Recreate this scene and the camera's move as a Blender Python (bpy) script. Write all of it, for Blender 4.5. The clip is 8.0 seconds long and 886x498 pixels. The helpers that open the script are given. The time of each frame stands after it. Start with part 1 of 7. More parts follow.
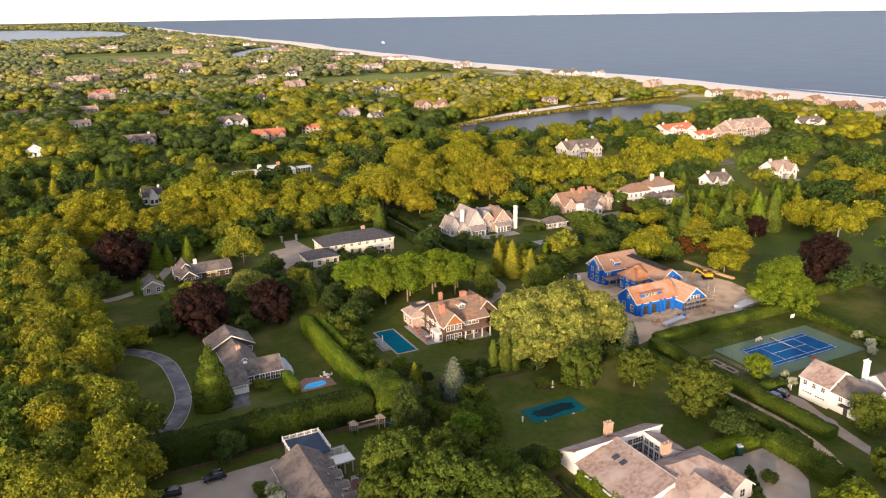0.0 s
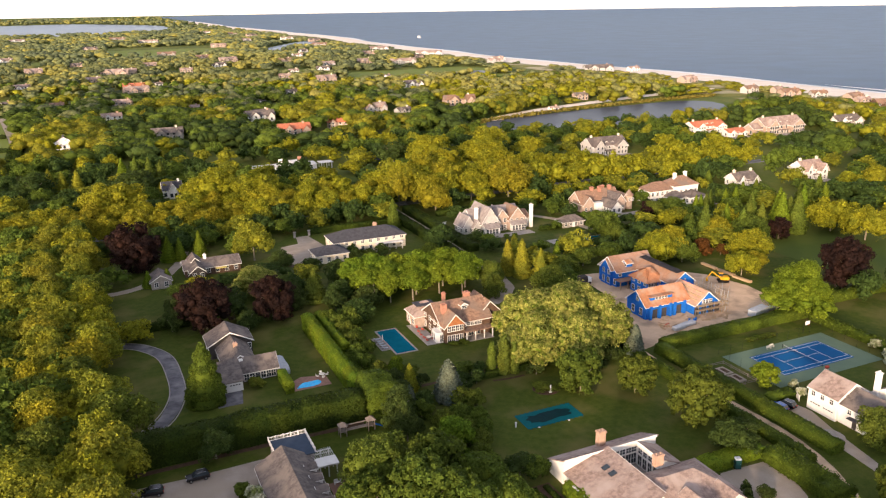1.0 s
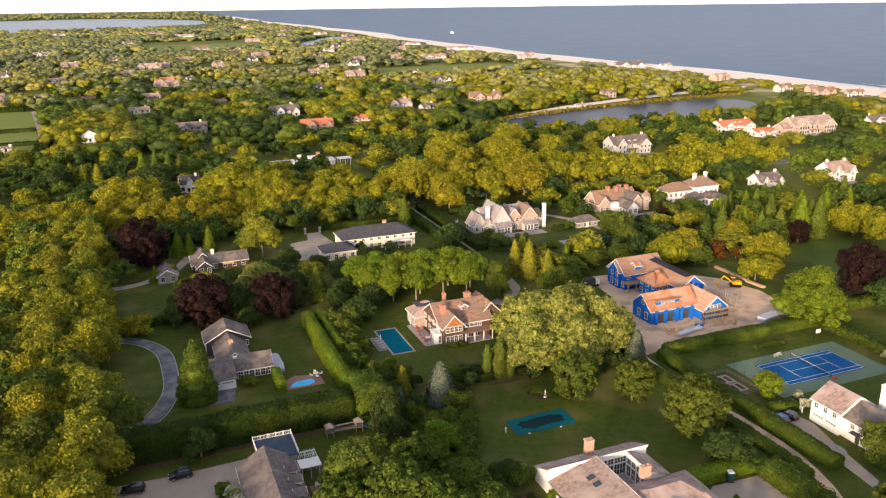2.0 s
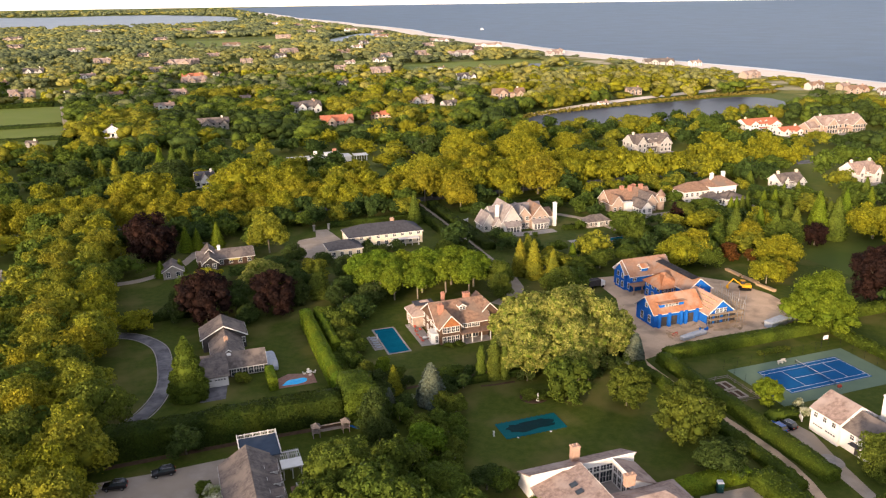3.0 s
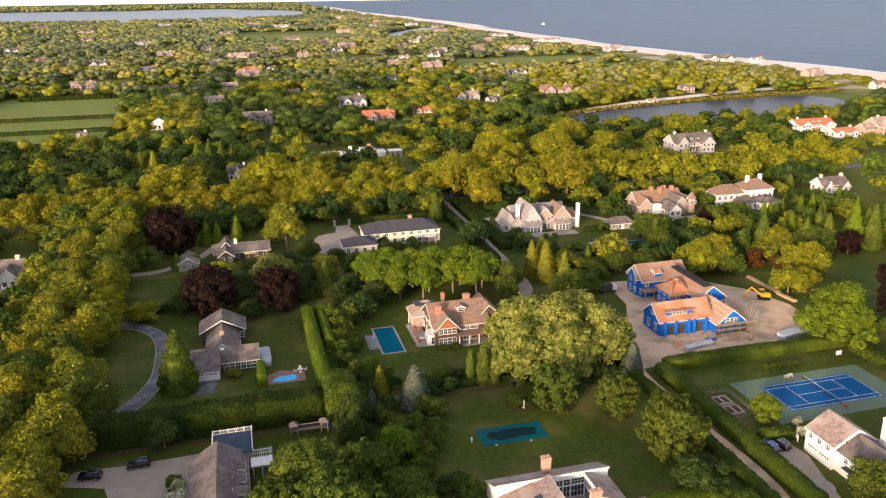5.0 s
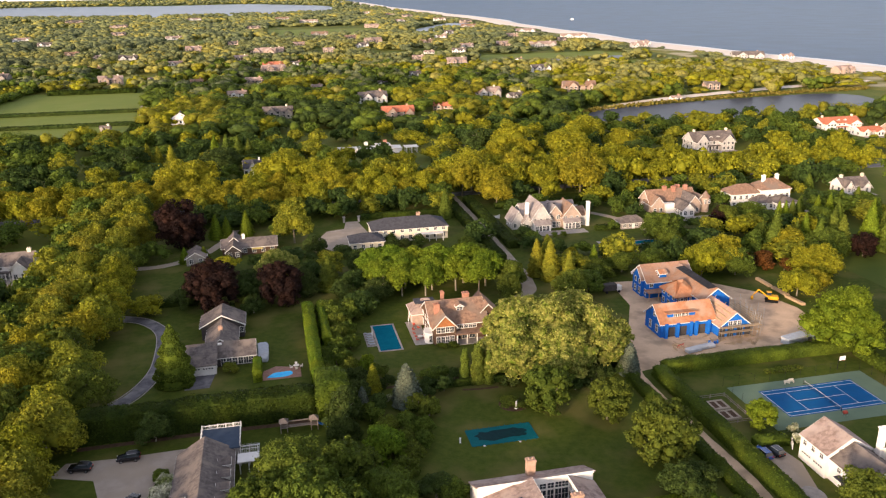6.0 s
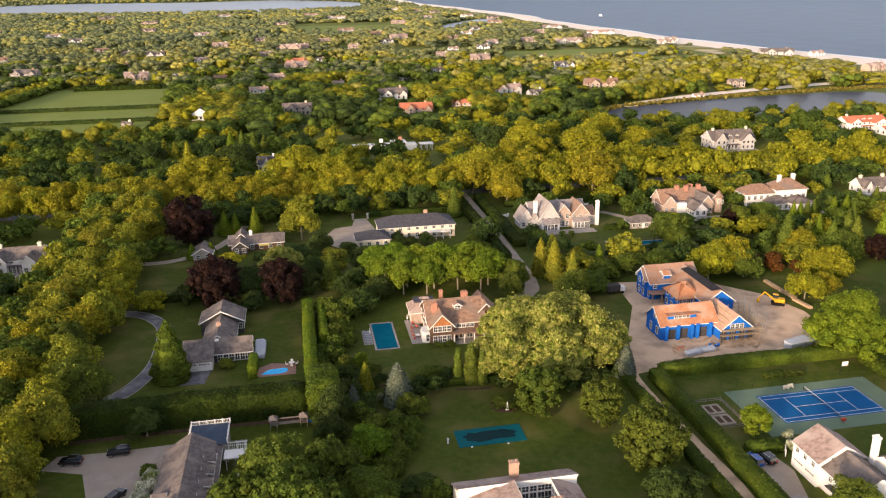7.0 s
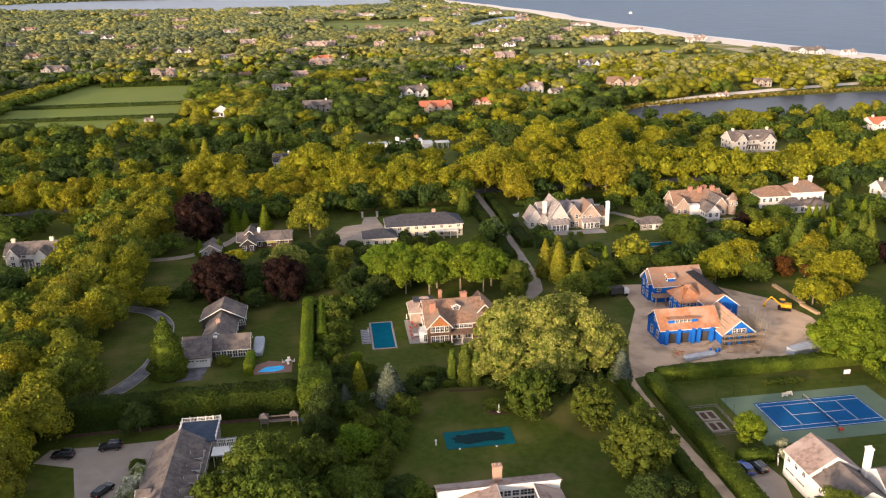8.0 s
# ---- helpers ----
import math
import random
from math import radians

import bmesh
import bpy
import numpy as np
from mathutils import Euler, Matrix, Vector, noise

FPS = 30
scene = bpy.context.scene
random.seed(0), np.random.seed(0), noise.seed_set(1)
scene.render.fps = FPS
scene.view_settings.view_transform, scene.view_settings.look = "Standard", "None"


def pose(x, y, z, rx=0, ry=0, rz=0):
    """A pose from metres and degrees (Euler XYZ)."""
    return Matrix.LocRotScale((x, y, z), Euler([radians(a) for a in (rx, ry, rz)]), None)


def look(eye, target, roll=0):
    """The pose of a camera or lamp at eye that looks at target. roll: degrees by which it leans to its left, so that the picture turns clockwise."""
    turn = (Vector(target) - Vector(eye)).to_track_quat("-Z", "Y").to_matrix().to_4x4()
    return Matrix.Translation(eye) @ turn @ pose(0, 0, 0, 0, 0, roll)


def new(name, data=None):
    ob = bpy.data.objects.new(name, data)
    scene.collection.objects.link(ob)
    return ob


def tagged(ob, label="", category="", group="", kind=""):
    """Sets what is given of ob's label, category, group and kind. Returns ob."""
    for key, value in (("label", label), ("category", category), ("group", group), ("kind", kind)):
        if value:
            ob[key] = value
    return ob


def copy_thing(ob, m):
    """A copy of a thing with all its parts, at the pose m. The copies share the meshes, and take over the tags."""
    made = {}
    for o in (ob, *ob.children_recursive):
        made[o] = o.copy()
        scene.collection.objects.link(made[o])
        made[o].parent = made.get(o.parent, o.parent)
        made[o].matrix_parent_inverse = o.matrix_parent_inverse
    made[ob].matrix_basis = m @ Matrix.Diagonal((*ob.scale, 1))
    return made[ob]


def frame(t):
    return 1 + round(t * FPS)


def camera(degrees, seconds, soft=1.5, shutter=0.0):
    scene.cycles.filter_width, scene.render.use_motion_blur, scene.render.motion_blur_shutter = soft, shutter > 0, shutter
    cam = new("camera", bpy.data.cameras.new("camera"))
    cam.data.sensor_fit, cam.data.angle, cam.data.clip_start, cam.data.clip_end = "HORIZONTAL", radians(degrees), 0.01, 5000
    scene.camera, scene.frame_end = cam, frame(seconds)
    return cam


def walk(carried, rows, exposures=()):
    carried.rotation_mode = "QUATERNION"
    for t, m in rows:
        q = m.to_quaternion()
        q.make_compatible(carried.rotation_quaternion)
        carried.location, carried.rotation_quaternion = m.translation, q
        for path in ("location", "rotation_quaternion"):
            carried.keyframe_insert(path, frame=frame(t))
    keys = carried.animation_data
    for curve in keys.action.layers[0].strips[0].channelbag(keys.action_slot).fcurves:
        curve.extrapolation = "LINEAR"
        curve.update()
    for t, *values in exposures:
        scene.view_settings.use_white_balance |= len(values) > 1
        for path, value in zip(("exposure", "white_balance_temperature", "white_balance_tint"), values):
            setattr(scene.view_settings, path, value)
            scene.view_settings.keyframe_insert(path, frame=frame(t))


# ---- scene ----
cam = camera(59.0, 8.0, soft=1.2)
PATH = [
    (0, (-5.339, -2.538, 88.654), (-4.471, -0.831, 88.074), -0.9),
    (0.5, (-0.178, -2.876, 88.627), (0.646, -1.15, 88.042), -0.9),
    (1, (4.869, -3.117, 88.625), (5.651, -1.375, 88.034), -0.9),
    (1.5, (9.674, -3.516, 88.74), (10.416, -1.757, 88.144), -0.8),
    (3, (23.474, -4.625, 88.498), (24.104, -2.827, 87.891), -0.8),
    (3.5, (27.788, -5.203, 88.632), (28.38, -3.393, 88.022), -0.8),
    (4, (32.027, -5.657, 88.698), (32.581, -3.836, 88.085), -0.8),
    (4.5, (36.2, -6.136, 88.756), (36.717, -4.304, 88.142), -0.8),
    (6, (48.025, -7.437, 89.195), (48.435, -5.583, 88.567), -0.8),
    (6.5, (51.951, -7.87, 89.352), (52.326, -6.01, 88.72), -0.8),
    (7, (55.95, -8.053, 89.438), (56.29, -6.187, 88.802), -0.9),
    (7.5, (59.846, -8.33, 89.629), (60.15, -6.459, 88.991), -0.9),
    (8, (63.79, -8.584, 89.855), (64.058, -6.709, 89.214), -0.9),
]
walk(cam, [(t, look(eye, target, roll)) for t, eye, target, roll in PATH])

# ---- light ----
SUN_FROM = Vector((-0.72, -0.69, 0.172)).normalized()
world = bpy.data.worlds.new("sky")
scene.world = world
world.use_nodes = True
wt = world.node_tree
sky = wt.nodes.new("ShaderNodeTexSky")
sky.sky_type, sky.sun_disc = "NISHITA", False
sky.sun_elevation = math.asin(SUN_FROM.z)
sky.sun_rotation = math.atan2(SUN_FROM.x, SUN_FROM.y)
sky.air_density, sky.dust_density, sky.ozone_density = 1.0, 0.45, 0.8
haze = wt.nodes.new("ShaderNodeHueSaturation")
haze.inputs["Saturation"].default_value = 0.40
wt.links.new(sky.outputs[0], haze.inputs["Color"])
wt.links.new(haze.outputs[0], wt.nodes["Background"].inputs[0])
wt.nodes["Background"].inputs[1].default_value = 0.25
sun = new("sun", bpy.data.lights.new("sun", "SUN"))
sun.data.energy, sun.data.angle, sun.data.color = 5.0, radians(8.0), (1.0, 0.785, 0.50)
sun.matrix_world = look(SUN_FROM * 100, (0, 0, 0))
scene.view_settings.exposure = 0.74
scene.view_settings.use_white_balance = True
scene.view_settings.white_balance_temperature, scene.view_settings.white_balance_tint = 6550, 22

# ---- materials ----
RNG = np.random.default_rng(7)


def mat(name, a, b=None, rough=0.85, size=2.0, fine=0.15, bump=0.25, metal=0.0, island=0.0, per_object=0.0, spec=0.08, c=None, csize=15.0):
    """Two-scale noise between the colours a and b, with a broad third tone c, and a fine relief."""
    m = bpy.data.materials.new(name)
    m.use_nodes = True
    n, l = m.node_tree.nodes, m.node_tree.links
    p = n["Principled BSDF"]
    p.inputs["Roughness"].default_value, p.inputs["Metallic"].default_value = rough, metal
    p.inputs["Specular IOR Level"].default_value = spec
    b = b or tuple(v * 0.7 for v in a)
    co = n.new("ShaderNodeTexCoord")
    geo = n.new("ShaderNodeNewGeometry")
    n1, n2 = n.new("ShaderNodeTexNoise"), n.new("ShaderNodeTexNoise")
    n1.inputs["Scale"].default_value, n2.inputs["Scale"].default_value = 1 / size, 1 / fine
    n1.inputs["Detail"].default_value = 4
    for k in (n1, n2):
        l.new(geo.outputs["Position"], k.inputs["Vector"])
    add = n.new("ShaderNodeMath")
    add.operation = "MULTIPLY_ADD"
    l.new(n2.outputs["Fac"], add.inputs[0])
    add.inputs[1].default_value = 0.45
    l.new(n1.outputs["Fac"], add.inputs[2])
    ramp = n.new("ShaderNodeMapRange")
    ramp.inputs["From Min"].default_value, ramp.inputs["From Max"].default_value = 0.55, 0.90
    l.new(add.outputs[0], ramp.inputs["Value"])
    mix = n.new("ShaderNodeMix")
    mix.data_type = "RGBA"
    mix.inputs["A"].default_value, mix.inputs["B"].default_value = (*a, 1), (*b, 1)
    l.new(ramp.outputs[0], mix.inputs["Factor"])
    out = mix.outputs["Result"]
    if c:
        n3 = n.new("ShaderNodeTexNoise")
        n3.inputs["Scale"].default_value, n3.inputs["Detail"].default_value = 1 / csize, 3
        l.new(geo.outputs["Position"], n3.inputs["Vector"])
        r3 = n.new("ShaderNodeMapRange")
        r3.inputs["From Min"].default_value, r3.inputs["From Max"].default_value = 0.48, 0.66
        l.new(n3.outputs["Fac"], r3.inputs["Value"])
        m3 = n.new("ShaderNodeMix")
        m3.data_type = "RGBA"
        m3.inputs["B"].default_value = (*c, 1)
        l.new(out, m3.inputs["A"])
        l.new(r3.outputs[0], m3.inputs["Factor"])
        out = m3.outputs["Result"]
    if island or per_object:
        hsv = n.new("ShaderNodeHueSaturation")
        l.new(out, hsv.inputs["Color"])
        out = hsv.outputs["Color"]
        val = n.new("ShaderNodeMapRange")
        val.inputs["To Min"].default_value, val.inputs["To Max"].default_value = 1 - island, 1 + island
        l.new(geo.outputs["Random Per Island"], val.inputs["Value"])
        info = n.new("ShaderNodeObjectInfo")
        hue = n.new("ShaderNodeMapRange")
        hue.inputs["To Min"].default_value, hue.inputs["To Max"].default_value = 0.5 - 0.008 * per_object, 0.5 + 0.045 * per_object
        l.new(info.outputs["Random"], hue.inputs["Value"])
        l.new(hue.outputs[0], hsv.inputs["Hue"])
        l.new(val.outputs[0], hsv.inputs["Value"])
    l.new(out, p.inputs["Base Color"])
    if bump:
        bp = n.new("ShaderNodeBump")
        bp.inputs["Strength"].default_value, bp.inputs["Distance"].default_value = bump, 0.1
        l.new(n2.outputs["Fac"], bp.inputs["Height"])
        l.new(bp.outputs[0], p.inputs["Normal"])
    return m


def leaf_mat(name, a, b, per_object=0.5, glow=0.35, size=4.0):
    """Foliage: matt, varied leaf by leaf, and some light passes through."""
    m = mat(name, a, b, rough=0.7, size=size, fine=0.5, bump=0.0, island=0.42, per_object=per_object, spec=0.05)
    n, l = m.node_tree.nodes, m.node_tree.links
    p = n["Principled BSDF"]
    tr, mx = n.new("ShaderNodeBsdfTranslucent"), n.new("ShaderNodeMixShader")
    src = p.inputs["Base Color"].links[0].from_socket
    l.new(src, tr.inputs["Color"])
    mx.inputs[0].default_value = glow
    l.new(p.outputs[0], mx.inputs[1])
    l.new(tr.outputs[0], mx.inputs[2])
    l.new(mx.outputs[0], n["Material Output"].inputs["Surface"])
    return m


def water_mat(name, col, rough, wave, strength, ior=1.33):
    m = mat(name, col, tuple(v * 0.8 for v in col), rough=rough, size=60, fine=wave, bump=strength, spec=0.10)
    m.node_tree.nodes["Principled BSDF"].inputs["IOR"].default_value = ior
    return m


M = {
    "grass": mat("grass", (0.044, 0.067, 0.008), (0.070, 0.088, 0.013), size=1.6, fine=0.5, bump=0.6, c=(0.108, 0.104, 0.028), csize=12),
    "field": mat("field", (0.140, 0.182, 0.034), (0.165, 0.195, 0.042), size=20, fine=1.5, bump=0.3),
    "meadow": mat("meadow", (0.085, 0.115, 0.018), (0.15, 0.15, 0.03), size=40, fine=4, bump=0.4, c=(0.06, 0.09, 0.016), csize=120),
    "gold": leaf_mat("leaf_gold", (0.262, 0.228, 0.014), (0.168, 0.168, 0.015)),
    "olive": leaf_mat("leaf_olive", (0.242, 0.222, 0.019), (0.145, 0.158, 0.019)),
    "green": leaf_mat("leaf_green", (0.126, 0.152, 0.020), (0.078, 0.106, 0.017)),
    "dome": leaf_mat("leaf_beech", (0.104, 0.128, 0.017), (0.062, 0.088, 0.014)),
    "dark": leaf_mat("leaf_dark", (0.064, 0.090, 0.020), (0.042, 0.064, 0.016)),
    "lime": leaf_mat("leaf_lime", (0.158, 0.198, 0.014), (0.104, 0.152, 0.013)),
    "copper": leaf_mat("leaf_copper", (0.030, 0.014, 0.010), (0.013, 0.008, 0.008), 0.15, 0.2),
    "spruce": leaf_mat("leaf_spruce", (0.115, 0.13, 0.085), (0.06, 0.085, 0.07), 0.1, 0.1),
    "blossom": leaf_mat("leaf_blossom", (0.36, 0.345, 0.085), (0.100, 0.145, 0.015), 0.1, 0.35, 1.3),
    # far leaf tones: paler and bluer, with distance haze put into the colour
    "far_gold": mat("leaf_hazed_gold", (0.245, 0.220, 0.050), (0.175, 0.170, 0.044), size=9, fine=2.0, bump=0.5, island=0.16),
    "far_olive": mat("leaf_hazed_olive", (0.186, 0.184, 0.056), (0.134, 0.143, 0.049), size=9, fine=2.0, bump=0.5, island=0.16),
    "far_green": mat("leaf_hazed_green", (0.138, 0.152, 0.058), (0.098, 0.114, 0.049), size=9, fine=2.0, bump=0.5, island=0.16),
    "far_dark": mat("leaf_hazed_dark", (0.092, 0.111, 0.052), (0.066, 0.082, 0.043), size=9, fine=2.0, bump=0.5, island=0.16),
    "hedge": leaf_mat("leaf_hedge", (0.038, 0.056, 0.007), (0.020, 0.034, 0.006), 0.2, 0.2),
    "hedge_mid": leaf_mat("leaf_privet", (0.082, 0.112, 0.012), (0.048, 0.074, 0.010), 0.2, 0.25),
    "white_flower": leaf_mat("flower_white", (0.55, 0.55, 0.42), (0.16, 0.20, 0.06), 0.1),
    "bark": mat("bark", (0.24, 0.21, 0.16), (0.14, 0.12, 0.09), size=0.5, fine=0.08, bump=0.6),
    "cedar": mat("roof_weathered_cedar", (0.36, 0.265, 0.225), (0.20, 0.145, 0.125), size=0.8, fine=0.16, bump=0.6, c=(0.39, 0.31, 0.27), csize=5),
    "cedar_grey": mat("roof_grey_cedar", (0.165, 0.14, 0.13), (0.085, 0.073, 0.07), size=0.8, fine=0.16, bump=0.6, c=(0.20, 0.165, 0.145), csize=4),
    "cedar_new": mat("roof_new_cedar", (0.46, 0.205, 0.105), (0.34, 0.155, 0.085), size=0.9, fine=0.16, bump=0.6, c=(0.40, 0.27, 0.19), csize=4),
    "cedar_brown": mat("roof_brown_cedar", (0.31, 0.19, 0.13), (0.17, 0.105, 0.075), size=0.8, fine=0.16, bump=0.6, c=(0.20, 0.15, 0.12), csize=5),
    "slate": mat("roof_slate", (0.075, 0.075, 0.085), (0.05, 0.05, 0.058), size=1, fine=0.2, bump=0.4),
    "red_tile": mat("roof_red_tile", (0.520, 0.182, 0.102), (0.351, 0.128, 0.078), size=1, fine=0.2, bump=0.5),
    "white": mat("white_paint", (0.72, 0.70, 0.67), (0.62, 0.60, 0.57), rough=0.6, size=1.5, fine=0.1, bump=0.08),
    "cream": mat("cream_stucco", (0.68, 0.61, 0.48), (0.58, 0.52, 0.41), size=1.5, fine=0.1, bump=0.15),
    "shingle": mat("wall_brown_shingle", (0.12, 0.075, 0.05), (0.075, 0.048, 0.035), size=0.8, fine=0.14, bump=0.6),
    "shingle_orange": mat("wall_orange_shingle", (0.36, 0.145, 0.055), (0.26, 0.10, 0.04), size=0.8, fine=0.14, bump=0.6),
    "shingle_grey": mat("wall_grey_shingle", (0.32, 0.29, 0.26), (0.24, 0.215, 0.20), size=0.9, fine=0.14, bump=0.6),
    "shingle_tan": mat("wall_tan_shingle", (0.42, 0.32, 0.26), (0.31, 0.235, 0.19), size=0.9, fine=0.14, bump=0.6),
    "shingle_pale": mat("wall_pale_shingle", (0.468, 0.451, 0.433), (0.374, 0.357, 0.344), size=0.9, fine=0.14, bump=0.6),
    "cedar_pale": mat("roof_pale_cedar", (0.32, 0.28, 0.265), (0.21, 0.18, 0.17), size=1.2, fine=0.16, bump=0.6),
    "wall_dark": mat("wall_dark_grey", (0.07, 0.062, 0.06), (0.05, 0.045, 0.043), size=0.9, fine=0.14, bump=0.5),
    "blue": mat("blue_sheathing", (0.010, 0.13, 0.50), (0.010, 0.105, 0.40), rough=0.6, size=1.2, fine=0.3, bump=0.05),
    "brick": mat("chimney_brick", (0.40, 0.20, 0.14), (0.30, 0.15, 0.105), size=0.5, fine=0.08, bump=0.6),
    "pale_brick": mat("chimney_pale_brick", (0.46, 0.30, 0.22), (0.36, 0.24, 0.18), size=0.5, fine=0.08, bump=0.6),
    "glass": mat("window_glass", (0.035, 0.045, 0.055), (0.02, 0.028, 0.035), rough=0.08, size=1, bump=0.0, spec=0.7),
    "asphalt": mat("asphalt", (0.17, 0.165, 0.18), (0.085, 0.082, 0.092), size=2.6, fine=0.1, bump=0.4, c=(0.24, 0.23, 0.235), csize=5),
    "gravel": mat("gravel", (0.38, 0.32, 0.265), (0.30, 0.25, 0.205), size=3, fine=0.12, bump=0.5, c=(0.33, 0.27, 0.21), csize=7),
    "dirt": mat("dirt", (0.64, 0.455, 0.31), (0.54, 0.38, 0.255), size=4, fine=0.3, bump=0.6, c=(0.36, 0.26, 0.18), csize=6),
    "mulch": mat("mulch", (0.10, 0.062, 0.04), (0.07, 0.042, 0.028), size=1, fine=0.1, bump=0.7),
    "stone": mat("stone_paving", (0.38, 0.34, 0.31), (0.29, 0.265, 0.245), size=1.1, fine=0.1, bump=0.4),
    "brick_paving": mat("brick_paving", (0.34, 0.20, 0.16), (0.26, 0.15, 0.12), size=0.8, fine=0.1, bump=0.4),
    "pool_water": mat("pool_water", (0.0, 0.100, 0.155), (0.001, 0.122, 0.18), rough=0.3, size=2.5, fine=0.5, bump=0.05, spec=0.0),
    "bright_pool": mat("bright_pool_water", (0.0, 0.42, 0.88), (0.02, 0.52, 0.92), rough=0.1, size=1.5, fine=0.5, bump=0.05, spec=0.1),
    "cover": mat("pool_cover", (0.0, 0.100, 0.112), (0.0, 0.085, 0.097), rough=0.75, size=1.0, fine=0.2, bump=0.1),
    "puddle": mat("rain_water", (0.004, 0.03, 0.034), (0.003, 0.022, 0.026), rough=0.5, size=1.0, fine=0.4, bump=0.02, spec=0.05),
    "court_blue": mat("court_blue", (0.004, 0.095, 0.26), (0.003, 0.082, 0.22), rough=0.8, size=3, fine=0.1, bump=0.05),
    "court_green": mat("court_green", (0.14, 0.195, 0.13), (0.12, 0.17, 0.115), rough=0.85, size=4, fine=0.1, bump=0.05),
    "sand": mat("beach_sand", (0.80, 0.70, 0.60), (0.72, 0.62, 0.52), size=20, fine=2, bump=0.3),
    "sea": water_mat("sea_water", (0.040, 0.090, 0.162), 0.42, 5.0, 0.30, 1.18),
    # bay and lagoon: the sky's reflection is put into a paler base colour
    "bay": water_mat("bay_water_skylit", (0.16, 0.20, 0.25), 0.35, 4.0, 0.10, 1.33),
    "pond": water_mat("pond_water", (0.06, 0.068, 0.09), 0.3, 1.5, 0.12, 1.12),
    "foam": mat("sea_foam", (0.82, 0.80, 0.78), (0.66, 0.66, 0.66), size=8, fine=1, bump=0.3),
    "dune": mat("dune_grass", (0.20, 0.185, 0.04), (0.11, 0.125, 0.025), size=14, fine=2.5, bump=0.5, c=(0.42, 0.36, 0.24), csize=40),
    "rust": leaf_mat("leaf_rust", (0.13, 0.055, 0.014), (0.085, 0.04, 0.012), 0.2),
    "plywood": mat("roof_plywood", (0.52, 0.31, 0.23), (0.40, 0.25, 0.19), size=1.3, fine=0.3, bump=0.2, c=(0.36, 0.24, 0.18), csize=3),
    "cedar_mid": mat("roof_mid_cedar", (0.36, 0.205, 0.135), (0.27, 0.155, 0.105), size=0.9, fine=0.16, bump=0.6, c=(0.30, 0.22, 0.18), csize=5),
    "reed": leaf_mat("reed", (0.24, 0.19, 0.04), (0.17, 0.15, 0.03), 0.1),
    "wood": mat("raw_wood", (0.46, 0.33, 0.20), (0.36, 0.25, 0.15), size=0.7, fine=0.08, bump=0.3),
    "old_wood": mat("weathered_wood", (0.23, 0.19, 0.165), (0.16, 0.135, 0.12), size=0.7, fine=0.08, bump=0.4),
    "deck_blue": mat("deck_membrane", (0.055, 0.075, 0.11), (0.04, 0.06, 0.09), size=1.5, fine=0.1, bump=0.1),
    "metal": mat("galvanised_steel", (0.42, 0.43, 0.44), (0.34, 0.35, 0.36), rough=0.4, metal=0.8, bump=0.05),
    "tarp": mat("grey_sheeting", (0.42, 0.45, 0.50), (0.33, 0.36, 0.40), rough=0.5, size=0.8, fine=0.2, bump=0.3),
    "yellow": mat("machine_yellow", (0.70, 0.36, 0.02), (0.58, 0.29, 0.02), rough=0.45, size=0.6, fine=0.1, bump=0.05),
    "red": mat("red_fabric", (0.50, 0.09, 0.06), (0.40, 0.07, 0.05), size=0.5, fine=0.05, bump=0.2),
    "field_yellow": mat("awning_yellow", (0.62, 0.50, 0.16), (0.52, 0.42, 0.13), size=0.6, fine=0.1, bump=0.1),
    "rubber": mat("rubber", (0.02, 0.02, 0.02), rough=0.8, bump=0.1),
    "black_paint": mat("car_black", (0.012, 0.012, 0.016), rough=0.2, bump=0.0, spec=0.6),
    "blue_paint": mat("car_blue", (0.015, 0.075, 0.30), rough=0.2, bump=0.0, spec=0.6),
    "grey_paint": mat("car_grey", (0.09, 0.09, 0.10), rough=0.25, bump=0.0, spec=0.6),
    "bin_green": mat("bin_green", (0.02, 0.075, 0.07), rough=0.5, bump=0.05),
    "net": mat("net_black", (0.02, 0.02, 0.02), bump=0.1),
}
for k in ("far_gold", "far_olive", "far_green", "far_dark"):
    M[k].node_tree.nodes["Bump"].inputs["Distance"].default_value = 0.8

# ---- mesh tools ----


def rise(x, y):
    """Bends the far country and sea upward so the horizon fits the camera's view."""
    return 62 * max(0.0, (math.hypot(x, y) - 1500) / 3450) ** 2


def mesh_np(name, verts, tris, material, smooth=False):
    me = bpy.data.meshes.new(name)
    verts, tris = np.asarray(verts, np.float32), np.asarray(tris, np.int32)
    me.vertices.add(len(verts))
    me.vertices.foreach_set("co", verts.ravel())
    me.loops.add(tris.size)
    me.loops.foreach_set("vertex_index", tris.ravel())
    me.polygons.add(len(tris))
    me.polygons.foreach_set("loop_start", np.arange(len(tris), dtype=np.int32) * tris.shape[1])
    if smooth:
        me.polygons.foreach_set("use_smooth", np.ones(len(tris), bool))
    me.materials.append(M[material])
    me.update(calc_edges=True)
    return me


def box(bm, x0, x1, y0, y1, z0, z1):
    v = [bm.verts.new(p) for p in ((x0, y0, z0), (x1, y0, z0), (x1, y1, z0), (x0, y1, z0), (x0, y0, z1), (x1, y0, z1), (x1, y1, z1), (x0, y1, z1))]
    for f in ((3, 2, 1, 0), (4, 5, 6, 7), (0, 1, 5, 4), (1, 2, 6, 5), (2, 3, 7, 6), (3, 0, 4, 7)):
        bm.faces.new([v[i] for i in f])


